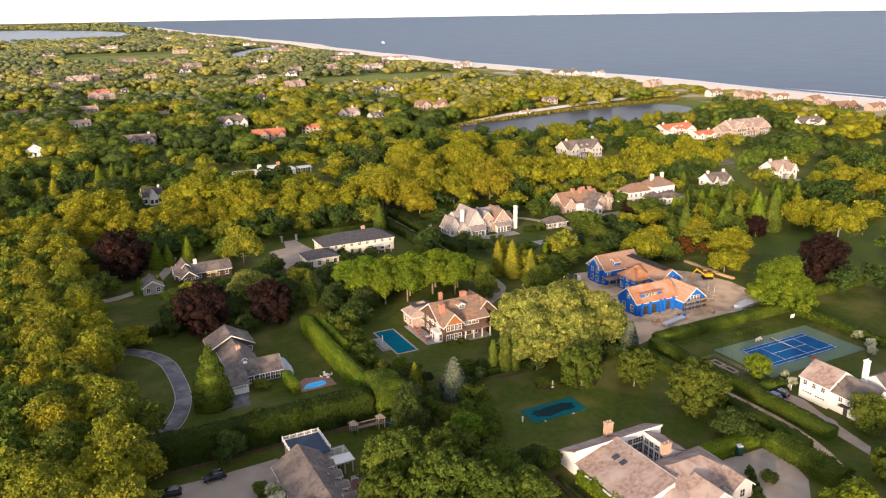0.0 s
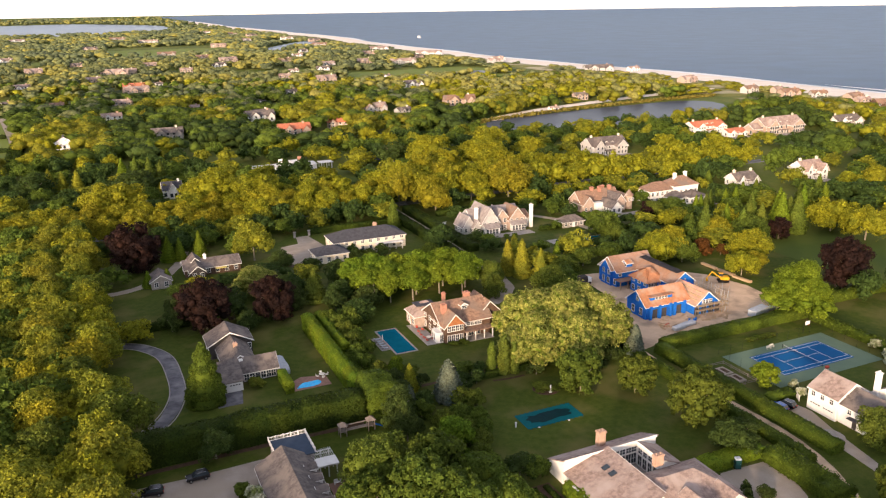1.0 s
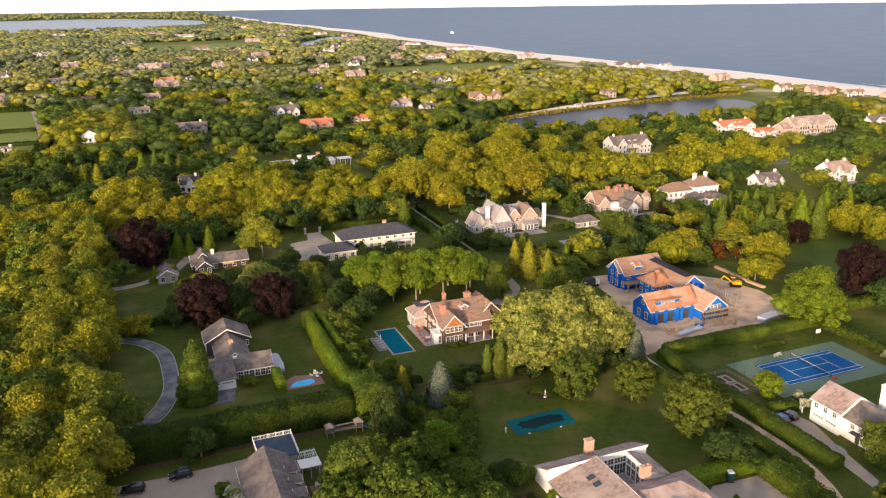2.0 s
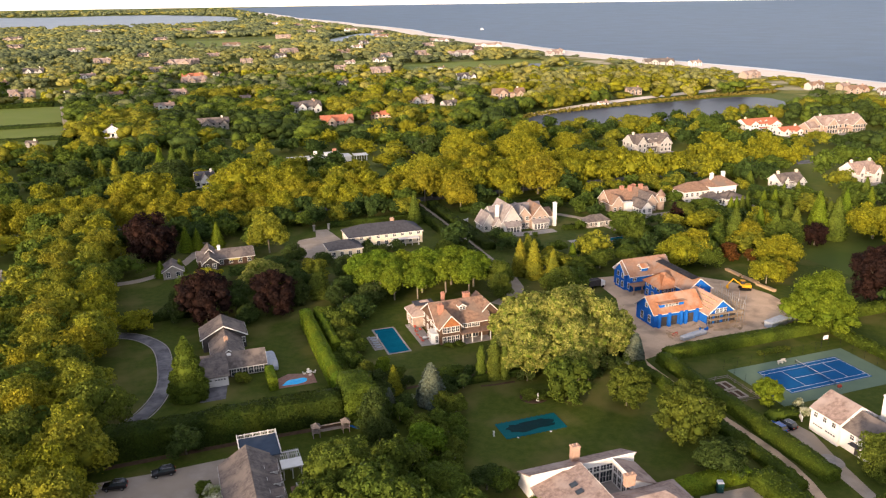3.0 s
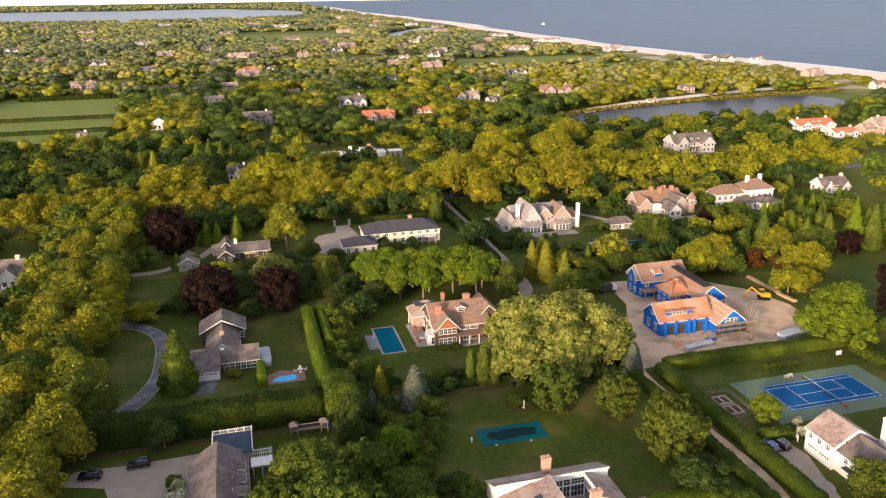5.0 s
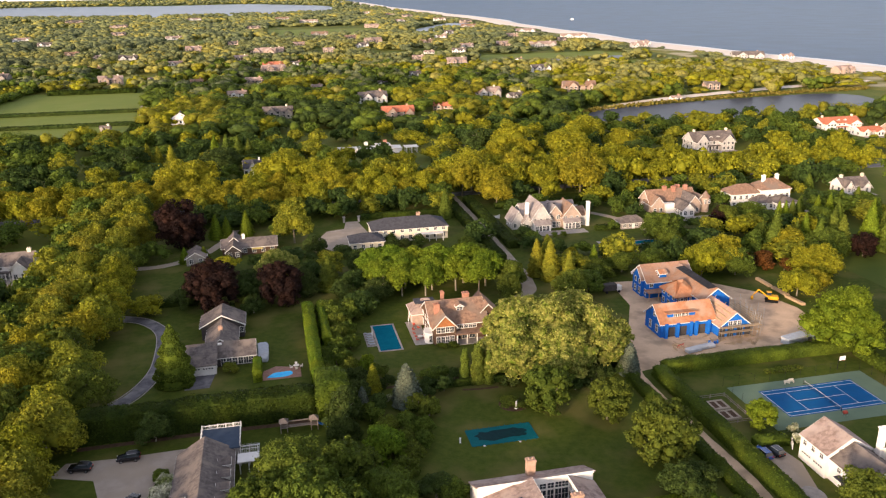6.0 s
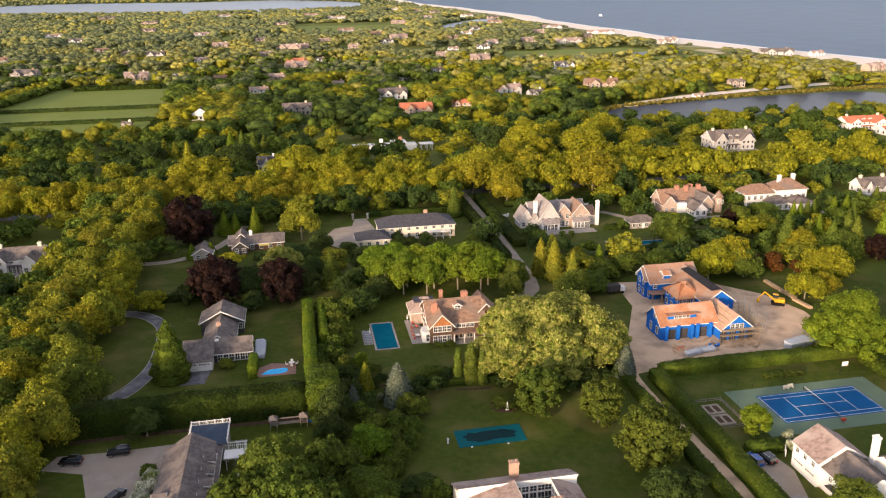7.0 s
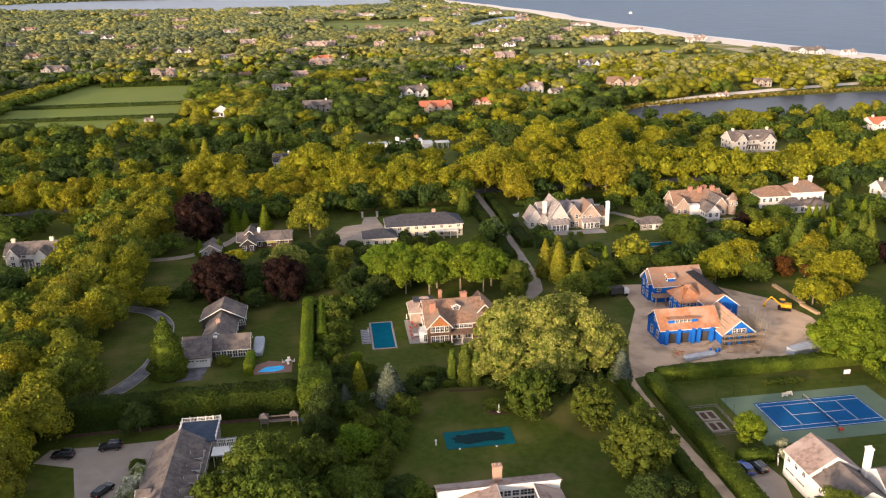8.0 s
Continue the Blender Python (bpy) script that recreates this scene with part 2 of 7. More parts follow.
def prism(bm, pts, z0, z1):
    """An upright prism over a ring of points, counter-clockwise seen from above."""
    lo, hi = [bm.verts.new((x, y, z0)) for x, y in pts], [bm.verts.new((x, y, z1)) for x, y in pts]
    bm.faces.new(hi)
    bm.faces.new(lo[::-1])
    for i in range(len(pts)):
        j = (i + 1) % len(pts)
        bm.faces.new((lo[i], lo[j], hi[j], hi[i]))


def hull(bm, pts, faces):
    v = [bm.verts.new(p) for p in pts]
    for f in faces:
        bm.faces.new([v[i] for i in f])


def tube(bm, a, b, r0, r1=None, n=7):
    """A tapered round bar from a to b."""
    a, b = Vector(a), Vector(b)
    q = (b - a).to_track_quat("Z", "Y")
    rings = []
    for p, r in ((a, r0), (b, r0 if r1 is None else r1)):
        rings.append([bm.verts.new(p + q @ Vector((r * math.cos(2 * math.pi * i / n), r * math.sin(2 * math.pi * i / n), 0))) for i in range(n)])
    for i in range(n):
        bm.faces.new((rings[0][i], rings[0][(i + 1) % n], rings[1][(i + 1) % n], rings[1][i]))
    bm.faces.new(rings[0][::-1])
    bm.faces.new(rings[1])


def data(name, bm, material, bevel=0.0):
    if bevel:
        bmesh.ops.bevel(bm, geom=bm.edges[:], offset=bevel, segments=1, affect="EDGES")
    bmesh.ops.recalc_face_normals(bm, faces=bm.faces[:])
    me = bpy.data.meshes.new(name)
    bm.to_mesh(me)
    bm.free()
    me.materials.append(M[material])
    return me


def part(name, bm, material, parent, label="", bevel=0.0):
    me = data(name, bm, material, bevel) if isinstance(bm, bmesh.types.BMesh) else bm
    ob = new(name, me)
    ob.parent = parent
    return tagged(ob, label)


def thing(name, x, y, z, label, category, group="", rz=0.0):
    ob = new(name)
    ob.matrix_world = pose(x, y, z, 0, 0, rz)
    return tagged(ob, label, category, group)


def solid(name, bm, material, label, category, kind="", group="", bevel=0.0):
    return tagged(new(name, data(name, bm, material, bevel)), label, category, group, kind)


def slab(name, pts, z0, z1, material, label, category="", kind="structure"):
    bm = bmesh.new()
    prism(bm, pts, z0, z1)
    return solid(name, bm, material, label, category, kind)


def spline(pts, step=1.5):
    """A smooth line through the points (Catmull-Rom)."""
    p = [np.array(q, float) for q in pts]
    p = [2 * p[0] - p[1], *p, 2 * p[-1] - p[-2]]
    out = []
    for i in range(1, len(p) - 2):
        n = max(2, int(np.linalg.norm(p[i + 1] - p[i]) / step))
        for k in range(n):
            t = k / n
            out.append(0.5 * (2 * p[i] + (p[i + 1] - p[i - 1]) * t + (2 * p[i - 1] - 5 * p[i] + 4 * p[i + 1] - p[i + 2]) * t * t + (3 * p[i] - p[i - 1] - 3 * p[i + 1] + p[i + 2]) * t ** 3))
    out.append(p[-2])
    return out


def strip(name, pts, width, z, material, label, kind="structure", parent=None, thick=0.06):
    """A path or kerb along a smooth line, with real thickness, following the country."""
    line = spline(pts, max(1.5, width / 2))
    bm, prev = bmesh.new(), None
    for i, q in enumerate(line):
        d = line[min(i + 1, len(line) - 1)] - line[max(i - 1, 0)]
        nrm = np.array((-d[1], d[0])) / (np.linalg.norm(d) + 1e-9) * width / 2 * (1 + 0.05 * math.sin(i * 1.7))
        h = z + rise(*q)
        ring = [bm.verts.new((*(q + nrm), h - thick)), bm.verts.new((*(q + nrm), h)), bm.verts.new((*(q - nrm), h)), bm.verts.new((*(q - nrm), h - thick))]
        if prev:
            for k in range(3):
                bm.faces.new((prev[k], prev[k + 1], ring[k + 1], ring[k]))
        prev = ring
    if parent:
        return part(name, bm, material, parent)
    return solid(name, bm, material, label, name, kind)


# ---- foliage ----
_b = bmesh.new()
bmesh.ops.create_icosphere(_b, subdivisions=2, radius=1)
ICO_V, ICO_F = np.array([v.co[:] for v in _b.verts]), np.array([[v.index for v in f.verts] for f in _b.faces])
_b.free()
_b = bmesh.new()
bmesh.ops.create_icosphere(_b, subdivisions=1, radius=1)
ICO1_V, ICO1_F = np.array([v.co[:] for v in _b.verts]), np.array([[v.index for v in f.verts] for f in _b.faces])
_b.free()


def unit(v):
    return v / (np.linalg.norm(v, axis=-1, keepdims=True) + 1e-9)


def leaves(points, normals, size, rng, loose=0.42):
    """A small pointed leaf spray at each point, roughly facing along its normal: vertices and triangles."""
    n = len(points)
    nr = unit(normals + loose * rng.normal(size=(n, 3)))
    a = unit(np.cross(nr, rng.normal(size=(n, 3))))
    b = np.cross(nr, a)
    s = size * rng.uniform(0.65, 1.45, (n, 1))
    v = np.stack([points + a * s * 1.15, points - a * s * 0.55 + b * s * 0.85, points - a * s * 0.55 - b * s * 0.85 + nr * s * 0.2], 1).reshape(-1, 3)
    return v, np.arange(3 * n).reshape(n, 3)


def merge(chunks):
    vs, fs, k = [], [], 0
    for v, f in chunks:
        vs.append(v)
        fs.append(f + k)
        k += len(v)
    return np.concatenate(vs), np.concatenate(fs)


def lobes_mesh(centres, radii, rng, ico, shrink=0.86):
    iv, jf = ico
    out = []
    for c, r in zip(centres, radii):
        wob = 1 + 0.16 * rng.normal(size=(len(iv), 1)).clip(-1.5, 1.5)
        out.append((iv * wob * r * shrink * np.array((1, 1, 0.9)) + c, jf))
    return out


def lobe_leaves(centres, radii, count, size, rng, up=0.45, flat=0.66, cores=None):
    """Sprays on the outside of a cluster of flattened pads, kept clear of the boughs' insides."""
    pts, nrs = [], []
    w = radii ** 2 / np.sum(radii ** 2)
    got = 0
    squash = np.array((1, 1, flat))
    while got < count:
        k = rng.choice(len(radii), count, p=w)
        d = unit(rng.normal(size=(count, 3)) + (0, 0, up))
        stray = np.where(rng.random((count, 1)) < 0.10, rng.uniform(1.0, 1.35, (count, 1)), rng.uniform(0.80, 1.06, (count, 1)))
        p = centres[k] + d * radii[k][:, None] * stray * squash
        ok = (np.linalg.norm((p[:, None] - centres[None]) / squash, axis=2) / radii[None] < 0.74).sum(1) == 0
        if cores:
            ok &= (np.linalg.norm(p[:, None] - cores[0][None], axis=2) / cores[1][None] < 0.72).sum(1) == 0
        pts.append(p[ok])
        nrs.append(d[ok])
        got += ok.sum()
    return leaves(np.concatenate(pts)[:count], unit(np.concatenate(nrs)[:count] + (0, 0, 0.40)), size, rng)


def round_crown(seed, w, h, n_lobes, count, size, material, base=0.18, ico=None, skirt=0.0, pads=6):
    """A broad crown: boughs round a core, each carrying layered pads of leaves with dark gaps between."""
    rng = np.random.default_rng(seed)
    d = unit(rng.normal(size=(n_lobes, 3)))
    d[:, 2] = np.abs(d[:, 2]) * 1.15 - 0.32 - skirt
    many = n_lobes > 40
    rad = rng.uniform(0.16, 0.265, n_lobes) * w * (0.60 if many else 1.0)
    reach = (0.40 if many else 0.34) * w
    mid = h * (base + (1 - base) * 0.46)
    c = d * np.array((reach, reach, (h - mid) - (0.11 if many else 0.15) * w)) * rng.uniform(0.72, 1.08, (n_lobes, 1)) + (0, 0, mid)
    if skirt >= 0.5:
        mid = 0.5 * h
        e = unit(rng.normal(size=(n_lobes, 3)))
        e[:, :2] *= np.where(e[:, 2:] < 0, np.minimum(0.92 / (np.linalg.norm(e[:, :2], axis=1, keepdims=True) + 0.05), 1.8), 1.0)
        c = e * np.array((0.39 * w, 0.39 * w, 0.5 * h - 0.10 * w)) * rng.uniform(0.85, 1.05, (n_lobes, 1)) + (0, 0, mid)
    c[0] = (0, 0, mid)
    rad[0] = (0.36 if many else 0.28) * w
    out = unit(c - (0, 0, mid - 0.15 * h) + 1e-6)
    tc, tr = [], []
    for k in range(n_lobes):
        for _ in range(pads if not many else max(3, pads // 2)):
            e = unit(rng.normal(size=3) + 0.9 * out[k] + (0, 0, 0.25))
            tc.append(c[k] + e * rad[k] * rng.uniform(0.62, 0.98))
            tr.append(rad[k] * rng.uniform(0.34, 0.56))
    tc, tr = np.array(tc), np.array(tr)
    v, f = merge(lobes_mesh(c, rad, rng, ico or (ICO1_V, ICO1_F), 0.70) + [lobe_leaves(tc, tr, int(count * 0.78), size, rng, cores=(c, rad)), lobe_leaves(c, rad, int(count * 0.22), size, rng, 0.35, 0.92)])
    v[:, 2] = np.maximum(v[:, 2], 0.04 * h)
    return mesh_np("crown", v, f, material) if material else (v, f)


def cone_crown(seed, w, h, count, size, material, power=0.8, tiers=9, base=0.02):
    """A conifer: drooping tiers of sprays round a narrow core."""
    rng = np.random.default_rng(seed)
    t = 1 - np.sqrt(rng.uniform(0, 1, count))
    ang = rng.uniform(0, 2 * math.pi, count)
    prof = 0.5 * w * (1 - t) ** power * (0.86 + 0.14 * np.cos(2 * math.pi * t * tiers)) * np.minimum(1, 0.72 + t * 5) * (1 + 0.10 * np.sin(ang * 3 + seed) + 0.06 * np.sin(7 * ang))
    r = prof * rng.uniform(0.84, 1.06, count)
    p = np.stack([r * np.cos(ang), r * np.sin(ang), h * (base + (1 - base) * t)], 1)
    nr = unit(np.stack([np.cos(ang), np.sin(ang), np.full(count, 0.45)], 1))
    k, m = 10, 8
    tt = np.linspace(0, 1, m)
    core = np.array([[0.40 * w * (1 - a) ** power * math.cos(2 * math.pi * i / k), 0.40 * w * (1 - a) ** power * math.sin(2 * math.pi * i / k), h * (base + (0.97 - base) * a)] for a in tt for i in range(k)])
    cf = np.array([q for a in range(m - 1) for i in range(k) for q in ((a * k + i, a * k + (i + 1) % k, (a + 1) * k + (i + 1) % k), (a * k + i, (a + 1) * k + (i + 1) % k, (a + 1) * k + i))])
    v, f = merge([(core, cf), leaves(p, nr, size, rng)])
    return mesh_np("crown", v, f, material)


def trunk_mesh(h, w, seed, bare=0.4):
    """A tapered trunk that forks into limbs."""
    rng = random.Random(seed)
    bm = bmesh.new()
    r = 0.022 * h + 0.05
    tube(bm, (0, 0, -0.1), (0.1, 0.05, h * bare), r, r * 0.7)
    for i in range(5):
        a = i * 1.26 + rng.random()
        tube(bm, (0.1, 0.05, h * bare * 0.95), (0.26 * w * math.cos(a), 0.26 * w * math.sin(a), h * (0.56 + 0.12 * rng.random())), r * 0.55, r * 0.15, 5)
    tube(bm, (0.1, 0.05, h * bare * 0.95), (0, 0, h * 0.72), r * 0.6, r * 0.12, 5)
    return data("trunk", bm, "bark")


STOCK = {}


def stem_mesh(h):
    """The straight tapered stem of a conifer."""
    bm = bmesh.new()
    r = 0.014 * h + 0.05
    tube(bm, (0, 0, -0.1), (0, 0, h * 0.5), r, r * 0.6)
    tube(bm, (0, 0, h * 0.5), (0, 0, h * 0.93), r * 0.6, r * 0.15)
    return data("trunk", bm, "bark")


def stock(kind, w, h, crown, label, category="tree", bare=0.4, name="tree"):
    """One grown plant that the others are copied from; itself planted later."""
    ob = thing(name, 0, 0, 0, label, category)
    part("trunk", stem_mesh(h) if category == "conifer" else trunk_mesh(h, w, len(STOCK), bare), None, ob)
    part("crown", crown, None, ob)
    STOCK.setdefault(kind, []).append([ob, w, h, False])


PLANTED = []


def plant(kind, x, y, w, h=None, group="", z=0.0, label=""):
    """Plant one of the stock, at the width w and height h."""
    ob, w0, h0, used = s = STOCK[kind][RNG.integers(len(STOCK[kind]))]
    h = h or h0 * w / w0
    turn, size = Matrix.Translation((x, y, z)) @ Matrix.Rotation(RNG.uniform(0, 6.28), 4, "Z"), (w / w0, w / w0, h / h0)
    m = turn @ Matrix.Diagonal((*size, 1))
    if used:
        t = copy_thing(ob, turn @ Matrix.Diagonal((*(a / b for a, b in zip(size, ob.scale)), 1)))
    else:
        s[3], t = True, ob
        ob.matrix_basis = m
    PLANTED.append((x, y, w))
    return tagged(t, label, "", group)


def clipped(name, x0, x1, y0, y1, h, material, label, density=7.0, size=0.28, uneven=0.14, category="hedge"):
    """A clipped hedge: a rounded body thick with short sprays."""
    rng = np.random.default_rng(int(abs(x0 * 13 + y0 * 7)) + 3)
    bm = bmesh.new()
    dx, dy = x1 - x0, y1 - y0
    nx, ny, nz = max(2, int(dx / 1.4)), max(2, int(dy / 1.4)), max(2, int(h / 1.2))
    V, Fc, idx = [], [], {}

    def vert(i, j, k):
        if (i, j, k) not in idx:
            p = np.array((x0 + dx * i / nx, y0 + dy * j / ny, h * k / nz))
            if k == nz:
                p[2] -= 0.10 * h * (i in (0, nx)) + 0.06 * h * (j in (0, ny))
            q = noise.noise_vector(Vector(p) * 0.45)
            p = p + np.array(q) * uneven * 2.2 * (k > 0)
            idx[i, j, k] = len(V)
            V.append(p)
        return idx[i, j, k]

    def quad(a, b, c, d):
        Fc.append((a, b, c))
        Fc.append((a, c, d))
    for i in range(nx):
        for j in range(ny):
            quad(vert(i, j, nz), vert(i + 1, j, nz), vert(i + 1, j + 1, nz), vert(i, j + 1, nz))
    for k in range(nz):
        for i in range(nx):
            quad(vert(i, 0, k), vert(i + 1, 0, k), vert(i + 1, 0, k + 1), vert(i, 0, k + 1))
            quad(vert(i + 1, ny, k), vert(i, ny, k), vert(i, ny, k + 1), vert(i + 1, ny, k + 1))
        for j in range(ny):
            quad(vert(0, j + 1, k), vert(0, j, k), vert(0, j, k + 1), vert(0, j + 1, k + 1))
            quad(vert(nx, j, k), vert(nx, j + 1, k), vert(nx, j + 1, k + 1), vert(nx, j, k + 1))
    bm.free()
    V, Fc = np.array(V), np.array(Fc)
    a, b, c = V[Fc[:, 0]], V[Fc[:, 1]], V[Fc[:, 2]]
    cr = np.cross(b - a, c - a)
    area = np.linalg.norm(cr, axis=1) / 2
    n = int(min(15000, area.sum() * density))
    k = rng.choice(len(Fc), n, p=area / area.sum())
    r1, r2 = np.sqrt(rng.random((n, 1))), rng.random((n, 1))
    p = a[k] * (1 - r1) + b[k] * r1 * (1 - r2) + c[k] * r1 * r2
    nr = unit(cr)[k]
    p = p + nr * rng.uniform(-0.05, uneven, (n, 1))
    v, f = merge([(V, Fc), leaves(p, unit(nr + (0, 0, 0.25)), size, rng)])
    ob = thing(name, (x0 + x1) / 2, (y0 + y1) / 2, 0, label, category)
    axis, lo, span = (0, x0, dx) if dx > dy else (1, y0, dy)
    n = max(1, min(16, int(span / 3.5)))
    which = np.clip(((v[f].mean(1)[:, axis] - lo) / span * n).astype(int), 0, n - 1)
    for k in range(n):
        used, inv = np.unique(f[which == k], return_inverse=True)
        if len(used):
            part("bush", mesh_np("bush", v[used] - ((x0 + x1) / 2, (y0 + y1) / 2, 0), inv.reshape(-1, 3), material), None, ob)
    return ob

# ---- ground, sea, beach, water ----
RINGS = [0, 40, 80, 120, 160, 200, 250, 300, 360, 430, 520, 640, 800, 1000, 1250, 1500, 1750, 2000, 2300, 2600, 2900, 3200, 3500, 3800, 4100, 4400, 4700, 4940]
gv, gf, SEG = [], [], 96
for r in RINGS:
    for i in range(SEG):
        a = 2 * math.pi * i / SEG
        x, y = r * math.cos(a), r * math.sin(a)
        gv.append((x, y, rise(x, y)))
for k in range(len(RINGS) - 1):
    for i in range(SEG):
        j = (i + 1) % SEG
        gf += [(k * SEG + i, (k + 1) * SEG + i, (k + 1) * SEG + j), (k * SEG + i, (k + 1) * SEG + j, k * SEG + j)]
tagged(new("ground", mesh_np("ground", gv, gf, "meadow", True)), "green ground of lawns and meadows reaching the horizon", "ground", "", "structure")
slab("lawn", [(-5, 60), (230, 60), (230, 320), (-5, 320)], -0.1, 0.03, "grass", "mown green lawn with worn brownish patches between the hedges", "lawn")


def shore(y):
    """The land's edge along the ocean."""
    return 715 + 14 * math.sin(y / 310) + 8 * math.sin(y / 120 + 1) - 150 * max(0, (y - 2400) / 1500) ** 1.5


def sheet(name, x_of, ys, dz, material, label, kind="structure"):
    """A band of country along the coast between lines given as functions of y."""
    vs, fs = [], []
    n = None
    for y in ys:
        xs = x_of(y)
        n = len(xs)
        vs += [(x, y, rise(x, y) + d) for x, d in zip(xs, dz)]
    for k in range(len(ys) - 1):
        for i in range(n - 1):
            a = k * n + i
            fs += [(a, a + 1, a + n + 1), (a, a + n + 1, a + n)]
    return tagged(new(name, mesh_np(name, vs, fs, material, True)), label, name, "", kind)


YS = [-2500, -1500, -800, -300, *range(0, 1500, 50), *range(1500, 4300, 100)]


def sea_xs(y):
    far = math.sqrt(max(4930 ** 2 - y * y, 1))
    s = shore(y)
    return [s + (far - s) * k for k in (0, 0.02, 0.05, 0.1, 0.18, 0.3, 0.45, 0.6, 0.75, 0.88, 1)]


sheet("sea", sea_xs, [*YS, 4400, 4500, 4600, 4700, 4790], [0.3] + [0.5] * 10, "sea", "calm blue-grey ocean reaching the horizon")
sheet("beach", lambda y: [shore(y) - 74 + 10 * math.sin(y / 90), shore(y) - 46, shore(y) - 14, shore(y) + 4], YS, [0.1, 1.6, 1.0, 0.4], "sand", "wide pale sand beach along the ocean")
sheet("dune", lambda y: [shore(y) - 130 + 22 * math.sin(y / 140), shore(y) - 108, shore(y) - 88, shore(y) - 62], [y for y in YS if 250 <= y <= 2600], [0.05, 0.5, 1.4, 0.9], "dune", "yellow-green dune grass behind the beach")
sheet("surf", lambda y: [shore(y) - 4, shore(y) + 3 + 3 * math.sin(y / 41), shore(y) + 8 + 5 * math.sin(y / 57)], YS, [0.75, 0.8, 0.62], "foam", "white line of breaking surf along the beach", "structure")
sheet("breaker", lambda y: [shore(y) + 22 + 4 * math.sin(y / 33), shore(y) + 24.5 + 5 * math.sin(y / 37)], list(range(380, 640, 20)), [0.7, 0.7], "foam", "white breaking wave off the beach", "structure")


def water(name, ring, material, label, z=0.12):
    pts = spline([*ring, ring[0]], 20)[:-1]
    bm = bmesh.new()
    v = [bm.verts.new((q[0], q[1], z + rise(*q))) for q in pts]
    w = [bm.verts.new((q[0], q[1], z - 1 + rise(*q))) for q in pts]
    bm.faces.new(v)
    for i in range(len(v)):
        bm.faces.new((w[i], w[i - 1], v[i - 1], v[i]))
    return solid(name, bm, material, label, "water", "structure")


water("pond", [(256, 512), (292, 552), (335, 566), (412, 580), (470, 586), (516, 588), (538, 566), (518, 525), (455, 490), (380, 490), (318, 496)], "pond", "long still grey pond behind the dunes")
water("inlet", [(232, 950), (300, 985), (400, 990), (510, 1050), (525, 990), (385, 925), (290, 930)], "pond", "narrow grey inlet among the meadows")
water("lagoon", [(343, 1750), (470, 2020), (580, 2180), (600, 1990), (455, 1830)], "bay", "pale lagoon in flat meadows")
water("bay", [(-1500, 3500), (-900, 3050), (-500, 2980), (-100, 2990), (280, 3120), (360, 3500), (330, 3800), (0, 4120), (-400, 4050), (-1000, 4050)], "bay", "wide pale bay before the far shore")
water("backwater", [(150, 455), (166, 476), (180, 460), (168, 440)], "pond", "small dark pond among trees")

bm = bmesh.new()
prism(bm, [(-260, 515), (-36, 519), (-66, 790), (-190, 815), (-300, 640)], 0.0, 0.16)
solid("farm_field", bm, "field", "light green mown nursery field with dark hedge strips", "field", "structure")
for k, (x0, y0, x1, y1) in enumerate(((60, 1700, 330, 2150), (-80, 1560, 190, 1680), (180, 1080, 330, 1200), (470, 860, 600, 960), (150, 690, 235, 735), (330, 1010, 560, 1110), (-130, 900, 10, 960), (300, 700, 330, 760))):
    slab("meadow", [(x0, y0), (x1, y0 + 20), (x1 - 20, y1), (x0 + 10, y1 - 15)], -0.5 + rise(x0, y0), 0.25 + rise((x0 + x1) / 2, y1) * 0.5 + rise(x0, y0) * 0.5, "field", "open light green meadow between the woods", "meadow")

# ---- roads, drives, yards ----
strip("road", [(-400, 336), (-60, 335), (130, 333), (260, 334), (420, 330)], 7, 0.08, "asphalt", "grey village street under rows of trees")
strip("road", [(-8, 40), (-9, 150), (-9, 333)], 6, 0.09, "asphalt", "narrow grey lane under overhanging trees")
strip("driveway", [(-6, 219), (4, 216), (10, 212), (15, 203), (16.2, 190), (15.6, 178), (11.5, 167), (4, 159)], 3.5, 0.09, "asphalt", "curved grey asphalt driveway with pale edging")
for s in (-1.85, 1.85):
    strip("kerb", [(-6, 219 + s), (4 + 0.3 * s, 216 + s), (10 + 0.7 * s, 212 + 0.7 * s), (15 + s, 203 + 0.2 * s), (16.2 + s, 190), (15.6 + s, 178 - 0.2 * s), (11.5 + s, 167 - 0.6 * s), (4 + 0.6 * s, 159 - s)], 0.25, 0.13, "stone", "pale stone edging along the driveway")
slab("garage_apron", [(23.6, 167.5), (29.3, 167.5), (30.4, 174.6), (23.8, 174.6)], 0, 0.08, "asphalt", "dark asphalt apron before the garage", "driveway")
slab("forecourt", [(1, 137), (9.5, 134), (12.5, 124), (13, 100), (20, 100), (20, 124), (21.5, 131), (26, 133), (28.5, 141.5), (14, 141), (3, 141.5)], 0, 0.08, "gravel", "pale gravel forecourt beside the grey-roofed house", "driveway")
slab("gravel_court", [(105, 84), (112.5, 79), (118, 84), (120.5, 90), (119.5, 96.4), (109, 97), (104.5, 93)], 0, 0.08, "gravel", "pale gravel turning court beside the cedar-roofed house", "driveway")
strip("driveway", [(121, 70), (125.5, 80), (130, 91), (132, 103), (131.3, 121), (130.6, 137), (131, 150), (134, 160)], 2.2, 0.08, "dirt", "narrow sandy lane between clipped hedges")
slab("driveway_court", [(136.5, 84), (139.5, 86), (142.5, 99), (145, 107), (144, 112.5), (138, 112.5), (138.5, 99)], 0, 0.08, "gravel", "pale gravel drive before the white house", "driveway")
